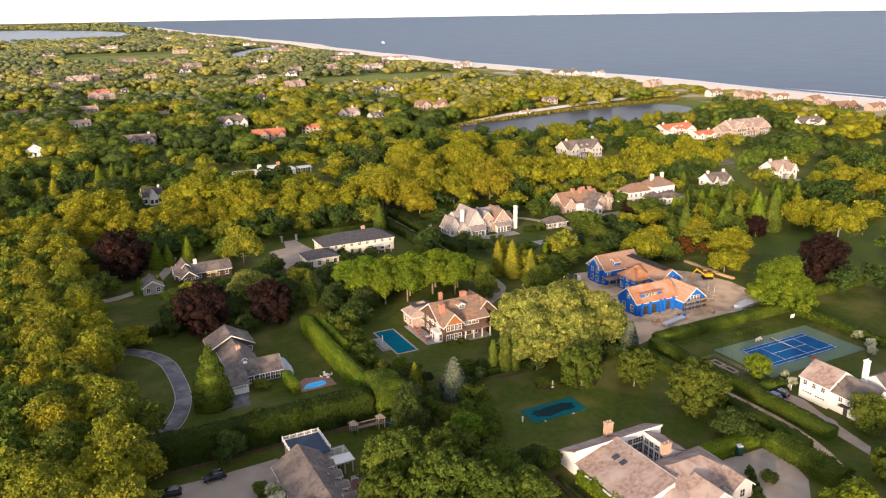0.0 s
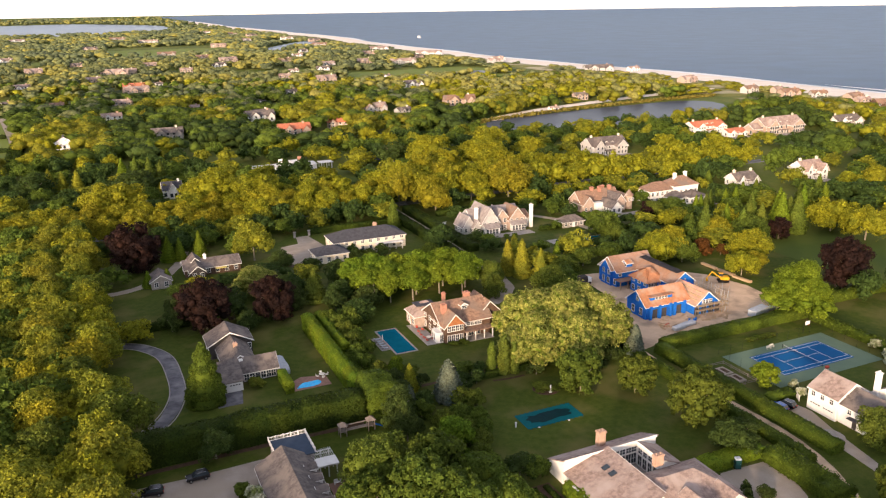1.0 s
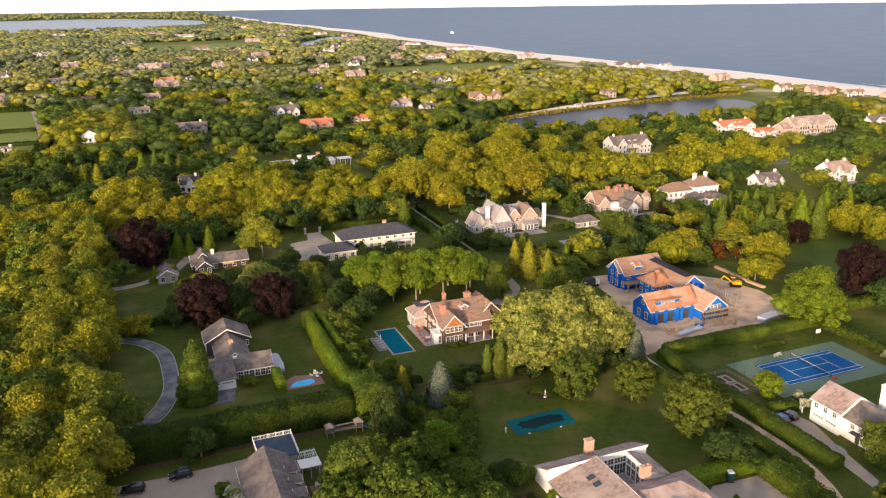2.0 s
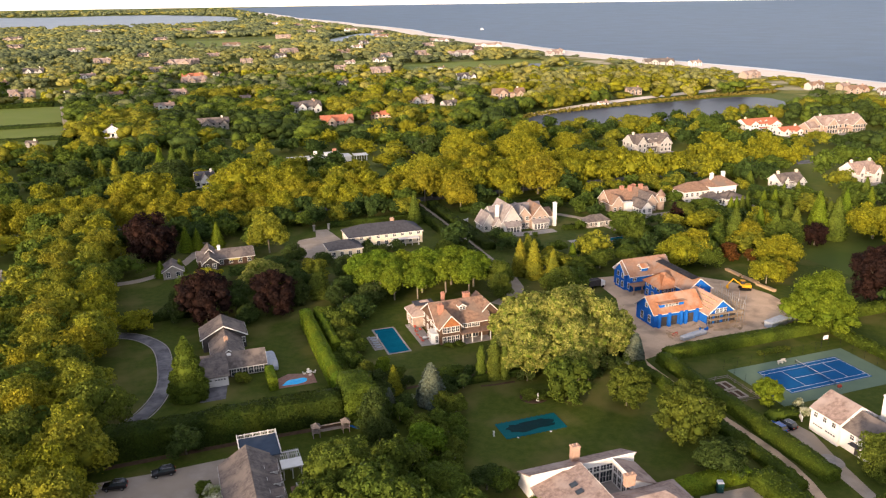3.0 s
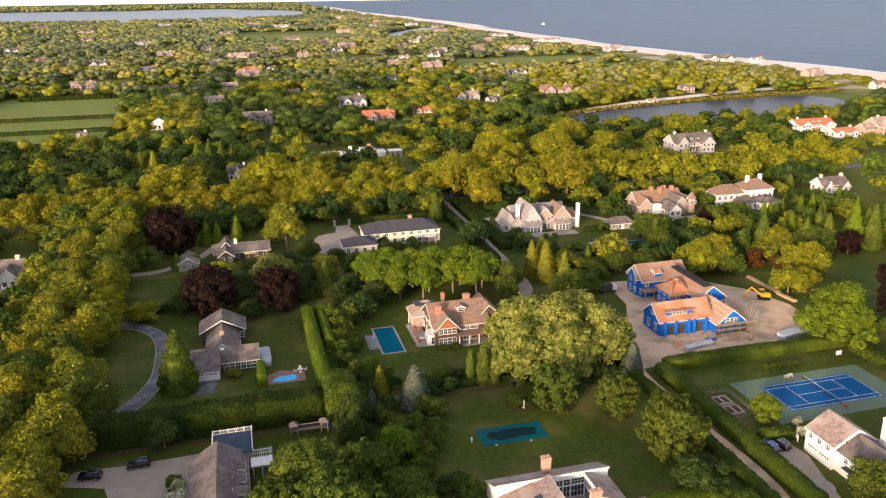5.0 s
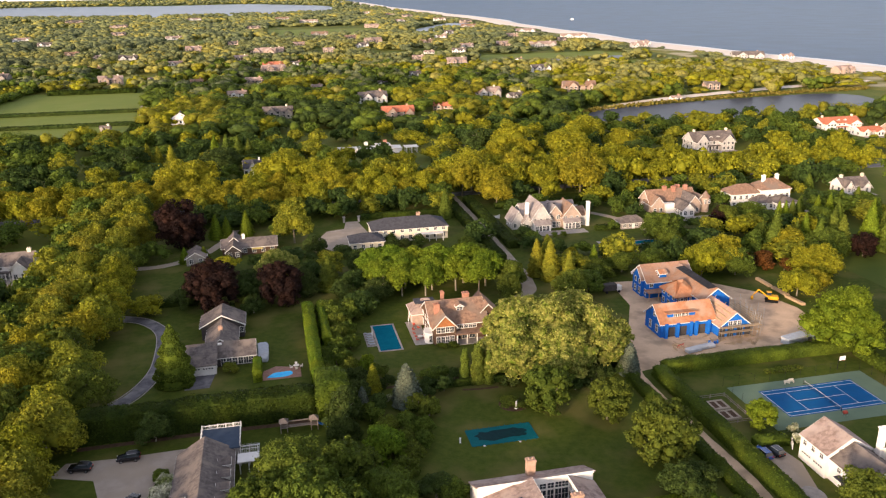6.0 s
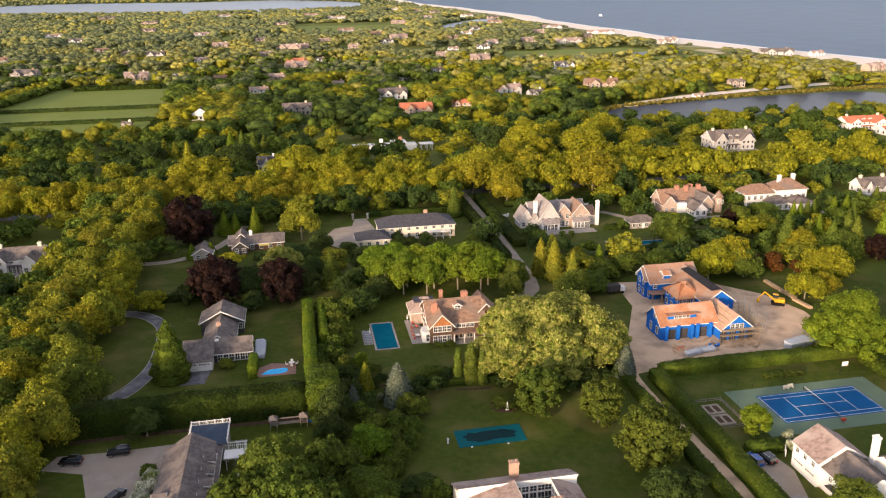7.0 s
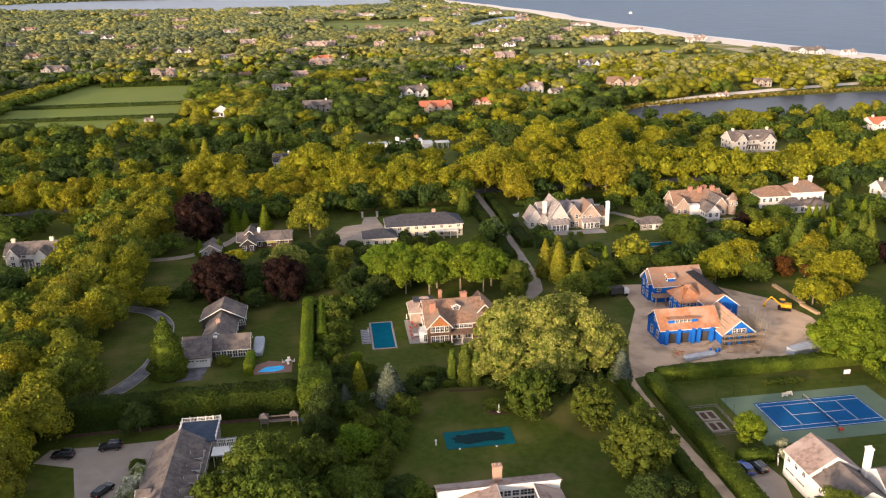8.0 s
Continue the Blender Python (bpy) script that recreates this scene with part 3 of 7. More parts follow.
slab("building_yard", [(131, 150), (140, 152), (152, 155), (180, 154.5), (192, 158), (194, 176), (190, 190), (176, 206), (150, 209), (148, 190), (139, 172)], 0, 0.07, "dirt", "bare tan dirt yard of the building site", "yard")
strip("driveway", [(126.5, 331), (126.6, 300), (126.2, 254), (125, 217), (121, 206), (112, 199)], 4.4, 0.09, "gravel", "straight gravel drive between hedges")
slab("gravel_court", [(62.5, 278), (64.3, 268), (69.6, 260.5), (73.2, 259.8), (73.4, 271), (82.3, 272), (82.5, 284), (80.3, 300), (75.6, 300), (74, 290.5), (67, 288.5)], 0, 0.08, "gravel", "pale gravel court before the cream house", "driveway")
strip("driveway", [(-6, 262), (8, 262), (20, 270), (28, 285), (32, 300)], 3.5, 0.08, "gravel", "pale drive past the low grey house")
strip("driveway", [(168, 295), (178, 285), (186, 270), (188, 255)], 3, 0.08, "gravel", "pale curving drive beside the shingled mansion")
strip("lane", [(-32, 500), (-46, 640), (-63, 790)], 6, 0.2, "gravel", "straight farm lane beside the field")
strip("road", [(300, 560), (367, 594), (458, 622), (565, 646), (640, 660)], 13, 0.5, "sand", "pale sandy road along the pond's far bank")

strip("flower_bed", [(4, 146.3), (28, 146.6), (52, 146.2)], 1.4, 0.06, "mulch", "brown soil strip at the foot of the tall hedge")
strip("flower_bed", [(70, 157.2), (84, 157.8), (98, 158.4)], 1.1, 0.06, "mulch", "brown earth border at the end of the lawn")
strip("flower_bed", [(87.5, 152.0), (91, 151.4), (96, 151.2)], 0.8, 0.06, "mulch", "bare earth under the columnar evergreens")
slab("kitchen_garden", [(66, 94), (77, 94), (77, 109), (66, 109)], 0, 0.05, "mulch", "brown soil of the kitchen garden", "garden bed")
bm = bmesh.new()
prism(bm, [(140.6 + 2.0 * math.cos(a / 10 * math.pi), 97.5 + 2.6 * math.sin(a / 10 * math.pi)) for a in range(20)], 0, 0.14)
solid("stone_bed", bm, "stone", "round bed of pale stones beside the gravel drive", "garden bed", "structure")

# ---- houses ----
WIN = {}


def window_mesh(w, h):
    """A moulded frame with its sill, the pane behind it, and a cross of glazing bars."""
    key = (round(w, 1), round(h, 1))
    if key not in WIN:
        t = 0.11
        bm = bmesh.new()
        rings = []
        for y in (-0.09, 0.03):
            for d in (t, 0.0):
                rings.append([(-w / 2 - d, y, -d * 1.3), (w / 2 + d, y, -d * 1.3), (w / 2 + d, y, h + d), (-w / 2 - d, y, h + d)])
        v = [[bm.verts.new(c) for c in r] for r in rings]
        for i in range(4):
            j = (i + 1) % 4
            for a, b in ((0, 1), (1, 3), (3, 2), (2, 0)):
                bm.faces.new((v[a][i], v[a][j], v[b][j], v[b][i]))
        pane = bmesh.new()
        box(pane, -w / 2, w / 2, -0.03, 0.02, 0, h)
        bars = bmesh.new()
        c, m = 0.035, h * 0.5
        ring = [(-c, 0), (c, 0), (c, m - c), (w / 2, m - c), (w / 2, m + c), (c, m + c), (c, h), (-c, h), (-c, m + c), (-w / 2, m + c), (-w / 2, m - c), (-c, m - c)]
        lo, hi = [bars.verts.new((x, -0.06, z)) for x, z in ring], [bars.verts.new((x, -0.02, z)) for x, z in ring]
        bars.faces.new(lo)
        bars.faces.new(hi[::-1])
        for i in range(12):
            bars.faces.new((lo[i - 1], lo[i], hi[i], hi[i - 1]))
        WIN[key] = data("window", bm, "white"), data("pane", pane, "glass"), data("glazing_bar", bars, "white")
    return WIN[key]


FACE = {"s": 0, "e": 90, "n": 180, "w": 270}


def window(house, face, x, y, z, w=1.1, h=1.5, cols=2, rows=2):
    """A framed window on a wall's outer face: s looks along -y, w along -x."""
    fr, pn, br = window_mesh(w, h)
    ob = new("window", fr)
    ob.parent = house
    ob.matrix_local = pose(x, y, z, 0, 0, FACE[face])
    new("pane", pn).parent = ob
    if house.matrix_world.translation.y < 300:
        new("glazing_bar", br).parent = ob


def walls(house, x0, x1, y0, y1, eave, ridge, axis, material, hip):
    bm = bmesh.new()
    box(bm, x0, x1, y0, y1, 0, eave)
    if not hip:
        if axis == "x":
            m = (y0 + y1) / 2
            for a, b in ((x0, x0 + 0.2), (x1 - 0.2, x1)):
                hull(bm, [(a, y0, eave), (a, y1, eave), (a, m, ridge - 0.1), (b, y0, eave), (b, y1, eave), (b, m, ridge - 0.1)], [(0, 1, 2), (3, 5, 4), (0, 2, 5, 3), (1, 4, 5, 2), (0, 3, 4, 1)])
        else:
            m = (x0 + x1) / 2
            for a, b in ((y0, y0 + 0.2), (y1 - 0.2, y1)):
                hull(bm, [(x0, a, eave), (x1, a, eave), (m, a, ridge - 0.1), (x0, b, eave), (x1, b, eave), (m, b, ridge - 0.1)], [(0, 1, 2), (3, 5, 4), (0, 2, 5, 3), (1, 4, 5, 2), (0, 3, 4, 1)])
    return part("wall", bm, material, house)


def roof(house, x0, x1, y0, y1, eave, ridge, axis, material, hip=False, over=0.45, trim="white"):
    """A pitched roof with thickness and a fascia board under its edge."""
    bm = bmesh.new()
    slope = (ridge - eave) / ((y1 - y0) / 2 if axis == "x" else (x1 - x0) / 2)
    e = eave - slope * over
    X0, X1, Y0, Y1 = x0 - over, x1 + over, y0 - over, y1 + over
    if axis == "x":
        m, s = (Y0 + Y1) / 2, ((Y1 - Y0) / 2 if hip else 0)
        ra, rb = (X0 + s, m, ridge), (X1 - s, m, ridge)
    else:
        m, s = (X0 + X1) / 2, ((X1 - X0) / 2 if hip else 0)
        ra, rb = (m, Y0 + s, ridge), (m, Y1 - s, ridge)
    top = [(X0, Y0, e), (X1, Y0, e), (X1, Y1, e), (X0, Y1, e), ra, rb]
    pts = [(x, y, z + 0.16) for x, y, z in top] + top
    f = [(0, 1, 5, 4), (1, 2, 5), (2, 3, 4, 5), (3, 0, 4)] if axis == "x" else [(0, 1, 4), (1, 2, 5, 4), (2, 3, 5), (3, 0, 4, 5)]
    if hip:
        fs = f + [tuple(i + 6 for i in q[::-1]) for q in f] + [(a, a + 6, (a + 1) % 4 + 6, (a + 1) % 4) for a in range(4)]
    else:
        keep = [q for q in f if len(q) == 4]
        fs = keep + [tuple(i + 6 for i in q[::-1]) for q in keep]
        ends = ((1, 5, 2), (3, 4, 0)) if axis == "x" else ((0, 4, 1), (2, 5, 3))
        fs += [(a, a + 6, b + 6, b) for t in ends for a, b in ((t[0], t[1]), (t[1], t[2]))]
        sides = ((0, 1), (2, 3)) if axis == "x" else ((1, 2), (3, 0))
        fs += [(a, a + 6, b + 6, b) for a, b in sides]
    hull(bm, pts, fs)
    ob = part("roof", bm, material, house)
    if trim:
        w = 0.10

        def board(pts, k=0.30):
            bm = bmesh.new()
            hull(bm, pts + [(x, y, z + k) for x, y, z in pts], [(3, 2, 1, 0), (4, 5, 6, 7), (0, 1, 5, 4), (1, 2, 6, 5), (2, 3, 7, 6), (3, 0, 4, 7)])
            part("fascia", bm, trim, house)

        lo = e - 0.14
        if axis == "x" or hip:
            for y in (Y0, Y1):
                board([(X0, y - w / 2, lo), (X1, y - w / 2, lo), (X1, y + w / 2, lo), (X0, y + w / 2, lo)], 0.18)
        if axis == "y" or hip:
            for x in (X0, X1):
                board([(x - w / 2, Y0, lo), (x + w / 2, Y0, lo), (x + w / 2, Y1, lo), (x - w / 2, Y1, lo)], 0.24)
        if not hip:
            for t in ((X0, X1) if axis == "x" else (Y0, Y1)):
                for side in (0, 1):
                    if axis == "x":
                        s = (Y0, Y1)[side]
                        board([(t - 0.06, s, e - 0.18), (t + 0.06, s, e - 0.18), (t + 0.06, m, ridge - 0.18), (t - 0.06, m, ridge - 0.18)])
                    else:
                        s = (X0, X1)[side]
                        board([(s, t - 0.06, e - 0.18), (s, t + 0.06, e - 0.18), (m, t + 0.06, ridge - 0.18), (m, t - 0.06, ridge - 0.18)])
    return ob


def block(house, x0, x1, y0, y1, eave, ridge, axis, wall, top, hip=False, wins="swe", gap=2.8, floors=None, big=1.0, trim="white", over=0.45):
    """One wing of a house: walls, roof and rows of windows."""
    walls(house, x0, x1, y0, y1, eave, ridge, axis, wall, hip)
    roof(house, x0, x1, y0, y1, eave, ridge, axis, top, hip, over, trim)
    floors = floors or (2 if eave > 4.4 else 1)
    for f in wins:
        a, b = (x0, x1) if f in "sn" else (y0, y1)
        n = int((b - a - 0.8) / gap)
        for i in range(n):
            p = a + (b - a) * (i + 0.5) / n
            for k in range(floors):
                z = 0.8 + k * 2.75
                hh = min(1.55 * big, eave - z - 0.25)
                if hh < 0.6:
                    continue
                if f == "s":
                    window(house, f, p, y0, z, 1.15 * big, hh)
                elif f == "n":
                    window(house, f, p, y1, z, 1.15 * big, hh)
                elif f == "w":
                    window(house, f, x0, p, z, 1.15 * big, hh)
                else:
                    window(house, f, x1, p, z, 1.15 * big, hh)


def chimney(house, x, y, z0, z1, material, a=1.1, b=0.9):
    bm = bmesh.new()
    box(bm, x - a / 2, x + a / 2, y - b / 2, y + b / 2, z0, z1 - 0.35)
    box(bm, x - a / 2 - 0.12, x + a / 2 + 0.12, y - b / 2 - 0.12, y + b / 2 + 0.12, z1 - 0.35, z1 - 0.12)
    box(bm, x - a / 2 - 0.03, x + a / 2 + 0.03, y - b / 2 - 0.03, y + b / 2 + 0.03, z1 - 0.12, z1)
    for s in (-0.25, 0.25):
        tube(bm, (x + s * a, y, z1), (x + s * a, y, z1 + 0.35), 0.14, 0.12, 8)
    part("chimney", bm, material, house)


def dormer(house, x, y, z, w, h, face, wall, top, depth=2.2, panes=2):
    """A gabled dormer whose front stands at x, y."""
    sx, sy = {"s": (0, 1), "n": (0, -1), "w": (1, 0), "e": (-1, 0)}[face]
    if sy:
        b = sorted((y, y + sy * depth))
        walls_box = (x - w / 2, x + w / 2, *b)
        ax = "y"
    else:
        b = sorted((x, x + sx * depth))
        walls_box = (*b, y - w / 2, y + w / 2)
        ax = "x"
    bm = bmesh.new()
    x0, x1, y0, y1 = walls_box
    box(bm, x0, x1, y0, y1, z, z + h)
    d = part("dormer", bm, wall, house)
    roof(d, x0, x1, y0, y1, z + h, z + h + w * 0.3, ax, top, False, 0.22)
    window(d, face, x, y, z + 0.25, w - 0.5, h - 0.4, panes, 2)


def box_part(house, name, x0, x1, y0, y1, z0, z1, material, bevel=0.0, label=""):
    bm = bmesh.new()
    box(bm, x0, x1, y0, y1, z0, z1)
    return part(name, bm, material, house, label, bevel)


def posts(house, xs, ys, z0, z1, r, material, name="post"):
    for x in xs:
        for y in ys:
            box_part(house, name, x - r, x + r, y - r, y + r, z0, z1, material)


def garage_door(house, face, x, y, w=2.6, h=2.2, material="white"):
    bm = bmesh.new()
    box(bm, -w / 2, w / 2, -0.06, 0.02, 0, h)
    for i in range(4):
        box(bm, -w / 2 + 0.06, w / 2 - 0.06, -0.09, -0.06, h * i / 4 + 0.05, h * (i + 1) / 4 - 0.05)
    ob = part("garage_door", bm, material, house)
    for i in range(4):
        box_part(ob, "pane", -w / 2 + 0.12 + i * w / 4, -w / 2 + (i + 1) * w / 4 - 0.12, -0.115, -0.10, h * 0.79, h * 0.94, "glass")
    ob.matrix_local = pose(x, y, 0.02, 0, 0, FACE[face])


def shed(house, x0, x1, y0, y1, low, high, side, wall, top, over=0.3):
    """A wing under one sloping roof, highest along the named side."""
    def z(x, y):
        t = {"s": (y1 - y) / (y1 - y0), "n": (y - y0) / (y1 - y0), "e": (x - x0) / (x1 - x0), "w": (x1 - x) / (x1 - x0)}[side]
        return low + (high - low) * t
    sides = [(3, 2, 1, 0), (4, 5, 6, 7), (0, 1, 5, 4), (1, 2, 6, 5), (2, 3, 7, 6), (3, 0, 4, 7)]
    ring = [(x0, y0), (x1, y0), (x1, y1), (x0, y1)]
    bm = bmesh.new()
    hull(bm, [(x, y, 0) for x, y in ring] + [(x, y, z(x, y)) for x, y in ring], sides)
    part("wall", bm, wall, house)
    ring = [(x0 - over, y0 - over), (x1 + over, y0 - over), (x1 + over, y1 + over), (x0 - over, y1 + over)]
    bm = bmesh.new()
    hull(bm, [(x, y, z(x, y) + 0.01) for x, y in ring] + [(x, y, z(x, y) + 0.2) for x, y in ring], sides)
    part("roof", bm, top, house)
    f = {"s": (x0, x1, y0 - over - 0.06, y0 - over), "n": (x0, x1, y1 + over, y1 + over + 0.06), "e": (x1 + over, x1 + over + 0.06, y0, y1), "w": (x0 - over - 0.06, x0 - over, y0, y1)}[side]
    box_part(house, "fascia", *f, z((f[0] + f[1]) / 2, (f[2] + f[3]) / 2) - 0.25, z((f[0] + f[1]) / 2, (f[2] + f[3]) / 2) + 0.24, "white")


# low cedar-roofed house round a courtyard
h = thing("house", 90, 98, 0, "low white house round a courtyard with weathered pink cedar roof", "house")
h1 = lambda x0, x1, y0, y1, *r, **k: block(h, x0 - 90, x1 - 90, y0 - 98, y1 - 98, *r, **k)
shed(h, -11.0, 11.0, 9.2, 14.2, 2.9, 5.1, "s", "white", "cedar")
shed(h, -10.7, -1.1, -8.0, 9.0, 2.6, 5.5, "e", "white", "cedar")
shed(h, 6.2, 11.0, 1.8, 9.0, 3.0, 5.0, "w", "white", "cedar")
h1(86.0, 104.4, 88.0, 99.6, 3.0, 5.9, "x", "white", "cedar", hip=True, wins="es", over=0.5, trim=None)
h1(91.0, 97.0, 83.5, 90.0, 3.2, 5.4, "y", "white", "cedar", wins="s", over=0.4)
h1(99.0, 104.0, 85.5, 90.0, 3.0, 4.8, "y", "white", "cedar", wins="se", over=0.4)
for x in (-0.2, 1.3, 2.8, 4.3, 5.6):
    window(h, "s", x, 9.2, 2.9, 1.2, 1.1, 2, 1)
    window(h, "s", x, 9.2, 0.25, 1.2, 2.3, 2, 1)
for y in (3.2, 4.8, 6.4, 7.9):
    window(h, "w", 6.2, y, 2.9, 1.1, 1.1, 2, 1)
    window(h, "w", 6.2, y, 0.25, 1.1, 2.2, 2, 1)
box_part(h, "courtyard_paving", -1.1, 6.2, 1.8, 9.2, 0.0, 0.1, "stone")
chimney(h, 0.2, 13.0, 3.6, 7.0, "pale_brick", 1.6, 1.2)
chimney(h, 4.4, 0.6, 5.0, 7.4, "pale_brick", 2.0, 0.9)
for y in (4.6, 2.4):
    bm = bmesh.new()
    box(bm, -0.7, 0.7, -0.55, 0.55, 0, 0.14)
    s = part("skylight", bm, "glass", h)
    s.matrix_local = pose(-4.6, y, 4.68, 0, -16.8, 0)
for i in range(6):
    box_part(h, "pergola_post", -11.6, -11.4, -9 + i * 2.6, -8.8 + i * 2.6, 0, 2.3, "white")
box_part(h, "pergola_beam", -11.7, -11.3, -9.5, 5, 2.3, 2.5, "white")

# white two-storey house with garages
h = thing("house", 150, 101.8, 0, "white two-storey clapboard house with weathered cedar roof", "house")
h2 = lambda x0, x1, y0, y1, *r, **k: block(h, x0 - 149, x1 - 149, y0 - 102, y1 - 102, *r, **k)
h2(144.6, 154.4, 101.6, 109.2, 5.2, 8.2, "y", "white", "cedar", wins="ne", over=0.3)
h2(145.4, 154.6, 92.5, 101.6, 4.4, 7.2, "y", "white", "cedar_grey", wins="se", over=0.3)
h2(154.6, 168.0, 93.5, 101.5, 5.0, 7.8, "x", "white", "cedar_grey", wins="sn", over=0.3)
for y in (1.0, 3.4, 5.8):
    window(h, "w", -4.4, y, 3.6, 0.9, 1.3)
for y in (1.6, 5.0):
    garage_door(h, "w", -4.4, y, 2.7, 2.2)
for y in (-3.0, -6.0):
    window(h, "w", -3.6, y, 2.9, 0.9, 1.2)
window(h, "s", -1.6, -0.4, 4.9, 0.8, 1.2)
box_part(h, "door", -3.68, -3.58, -5.0, -4.0, 0.1, 2.2, "wall_dark")
box_part(h, "door_canopy", -5.0, -3.6, -5.7, -3.3, 2.45, 2.62, "slate", 0.03)
chimney(h, 5.3, -2.2, 0, 10.8, "white", 0.9, 1.1)

# brown shingled house with terrace
h = thing("house", 92, 184, 0, "brown shingled house with cedar roof, white windows and brick chimneys", "house")
h3 = lambda x0, x1, y0, y1, *r, **k: block(h, x0 - 92, x1 - 92, y0 - 184, y1 - 184, *r, **k)
h3(85.9, 101.0, 179.2, 192.0, 5.0, 9.2, "x", "shingle", "cedar_brown", wins="w", over=0.5)
h3(86.2, 92.2, 177.4, 186.0, 5.0, 8.2, "y", "shingle", "cedar_brown", wins="", over=0.5)
h3(98.0, 106.0, 181.5, 191.0, 4.6, 8.6, "y", "shingle", "cedar_brown", wins="es", over=0.5)
h3(83.0, 91.5, 191.0, 198.0, 3.9, 6.6, "x", "shingle_tan", "cedar", hip=True, wins="wn", over=0.5)
box_part(h, "gable_front", -5.7, 0.1, -6.68, -6.56, 4.9, 5.4, "shingle_orange")
bm = bmesh.new()
hull(bm, [(-5.6, -6.68, 5.4), (0.0, -6.68, 5.4), (-2.8, -6.68, 8.0), (-5.6, -6.56, 5.4), (0.0, -6.56, 5.4), (-2.8, -6.56, 8.0)], [(0, 1, 2), (3, 5, 4), (0, 2, 5, 3), (1, 4, 5, 2), (0, 3, 4, 1)])
part("gable_front", bm, "shingle_orange", h)
box_part(h, "roof_deck", -8.0, -2.2, 8.2, 12.0, 6.0, 6.25, "slate")
for x in (-4.6, -3.4, -2.2, -1.0):
    window(h, "s", x, -6.7, 3.4, 1.0, 1.5)
    window(h, "s", x, -6.7, 0.5, 1.0, 1.7)
for x in (0.9, 2.1, 3.3, 4.5, 5.6):
    window(h, "s", x, -4.8, 3.3, 1.0, 1.4)
for x in (1.0, 3.0, 5.0):
    window(h, "s", x, -4.8, 0.3, 1.5, 2.1, 2, 3)
for y in (-4.0, -2.6):
    window(h, "w", -6.1, y, 3.2, 1.1, 1.5)
box_part(h, "porch_roof", -0.2, 8.5, -8.0, -4.7, 2.75, 2.95, "cedar_brown")
posts(h, (0.2, 2.9, 5.6, 8.2), (-7.8,), 0.12, 2.75, 0.12, "white", "porch_post")
box_part(h, "porch_floor", -0.2, 8.5, -8.3, -4.8, 0.0, 0.14, "stone")
bm = bmesh.new()
prism(bm, [(-7.9, -4.9), (-7.0, -5.6), (-6.0, -5.6), (-6.0, -1.5), (-7.6, -1.5)], 0, 3.0)
part("bay", bm, "white", h, "white glazed bay")
window(h, "s", -6.5, -5.6, 0.5, 0.8, 1.9)
for y in (-4.0, -2.5):
    window(h, "w", -7.8, y, 0.5, 1.1, 1.9)
dormer(h, 2.4, -1.6, 7.0, 2.0, 1.3, "s", "shingle_tan", "cedar_brown")
chimney(h, -4.0, -1.6, 5.5, 9.7, "brick", 1.5, 1.2)
chimney(h, 5.0, 2.4, 7.0, 10.6, "brick", 1.7, 1.3)
chimney(h, -1.0, 5.0, 7.5, 10.4, "brick", 0.9, 0.9)

# blue house under construction
h = thing("house", 160, 180, 0, "half-built house in bright blue sheathing with new cedar roof", "house")
h4 = lambda x0, x1, y0, y1, *r, **k: block(h, x0 - 160, x1 - 160, y0 - 180, y1 - 180, *r, **k)
h4(145.7, 161.5, 166.8, 175.6, 4.3, 7.9, "x", "blue", "cedar_new", wins="", over=0.5)
h4(161.0, 169.6, 163.2, 178.0, 3.4, 6.9, "y", "blue", "plywood", wins="", over=0.5)
h4(163.0, 171.5, 176.0, 197.0, 5.6, 8.8, "y", "blue", "cedar_mid", wins="w", over=0.5, gap=3.4)
h4(155.0, 170.0, 193.5, 203.0, 5.4, 9.2, "x", "blue", "cedar_mid", wins="", over=0.5)
h4(158.0, 164.5, 181.5, 190.0, 5.2, 8.2, "x", "blue", "cedar_new", hip=True, wins="sw", gap=2.0, over=0.7, trim=None)
h4(154.2, 158.6, 195.5, 201.0, 5.8, 8.6, "x", "blue", "cedar_mid", wins="", over=0.5)
box_part(h, "porch_roof", -6.0, 0.5, 10.2, 13.4, 2.8, 3.0, "cedar_mid")
posts(h, (-5.6, -2.6, 0.2), (10.5,), 0, 2.8, 0.12, "wood", "porch_post")
for y in (16.8, 19.4):
    window(h, "w", -5.8, y, 0.9, 1.1, 1.8)
    window(h, "w", -5.8, y, 3.9, 1.0, 1.4)
window(h, "s", -3.6, 13.5, 3.6, 1.0, 1.5)
for x in (-1.2, 1.0, 3.0):
    window(h, "s", x, 1.5, 3.2, 1.0, 1.5)
bm = bmesh.new()
hull(bm, [(4.8, -3.6, 8.55), (7.3, -3.9, 9.0), (10.6, -3.6, 6.9), (4.8, 15.0, 8.55), (7.3, 15.0, 9.0), (10.6, 15.0, 6.9)], [(0, 1, 4, 3), (1, 2, 5, 4)])
bmesh.ops.solidify(bm, geom=bm.faces[:], thickness=-0.08)
part("roof_membrane", bm, "slate", h, "dark grey roofing membrane over the ridge")
box_part(h, "dormer_wall", -12.0, -4.0, -12.2, -9.5, 4.6, 6.3, "blue")
box_part(h, "dormer_roof", -12.4, -3.6, -12.7, -8.8, 6.3, 6.5, "cedar_new")
for x in (-9.7, -8.6, -7.5, -6.4):
    window(h, "s", x, -12.2, 4.9, 0.9, 1.2)
for y in (-11.0, -7.4):
    window(h, "w", -14.3, y, 1.0, 1.1, 2.0)
window(h, "w", -14.3, -9.2, 4.9, 1.0, 1.2)
window(h, "w", -5.0, 14.5, 0.9, 0.9, 1.8)
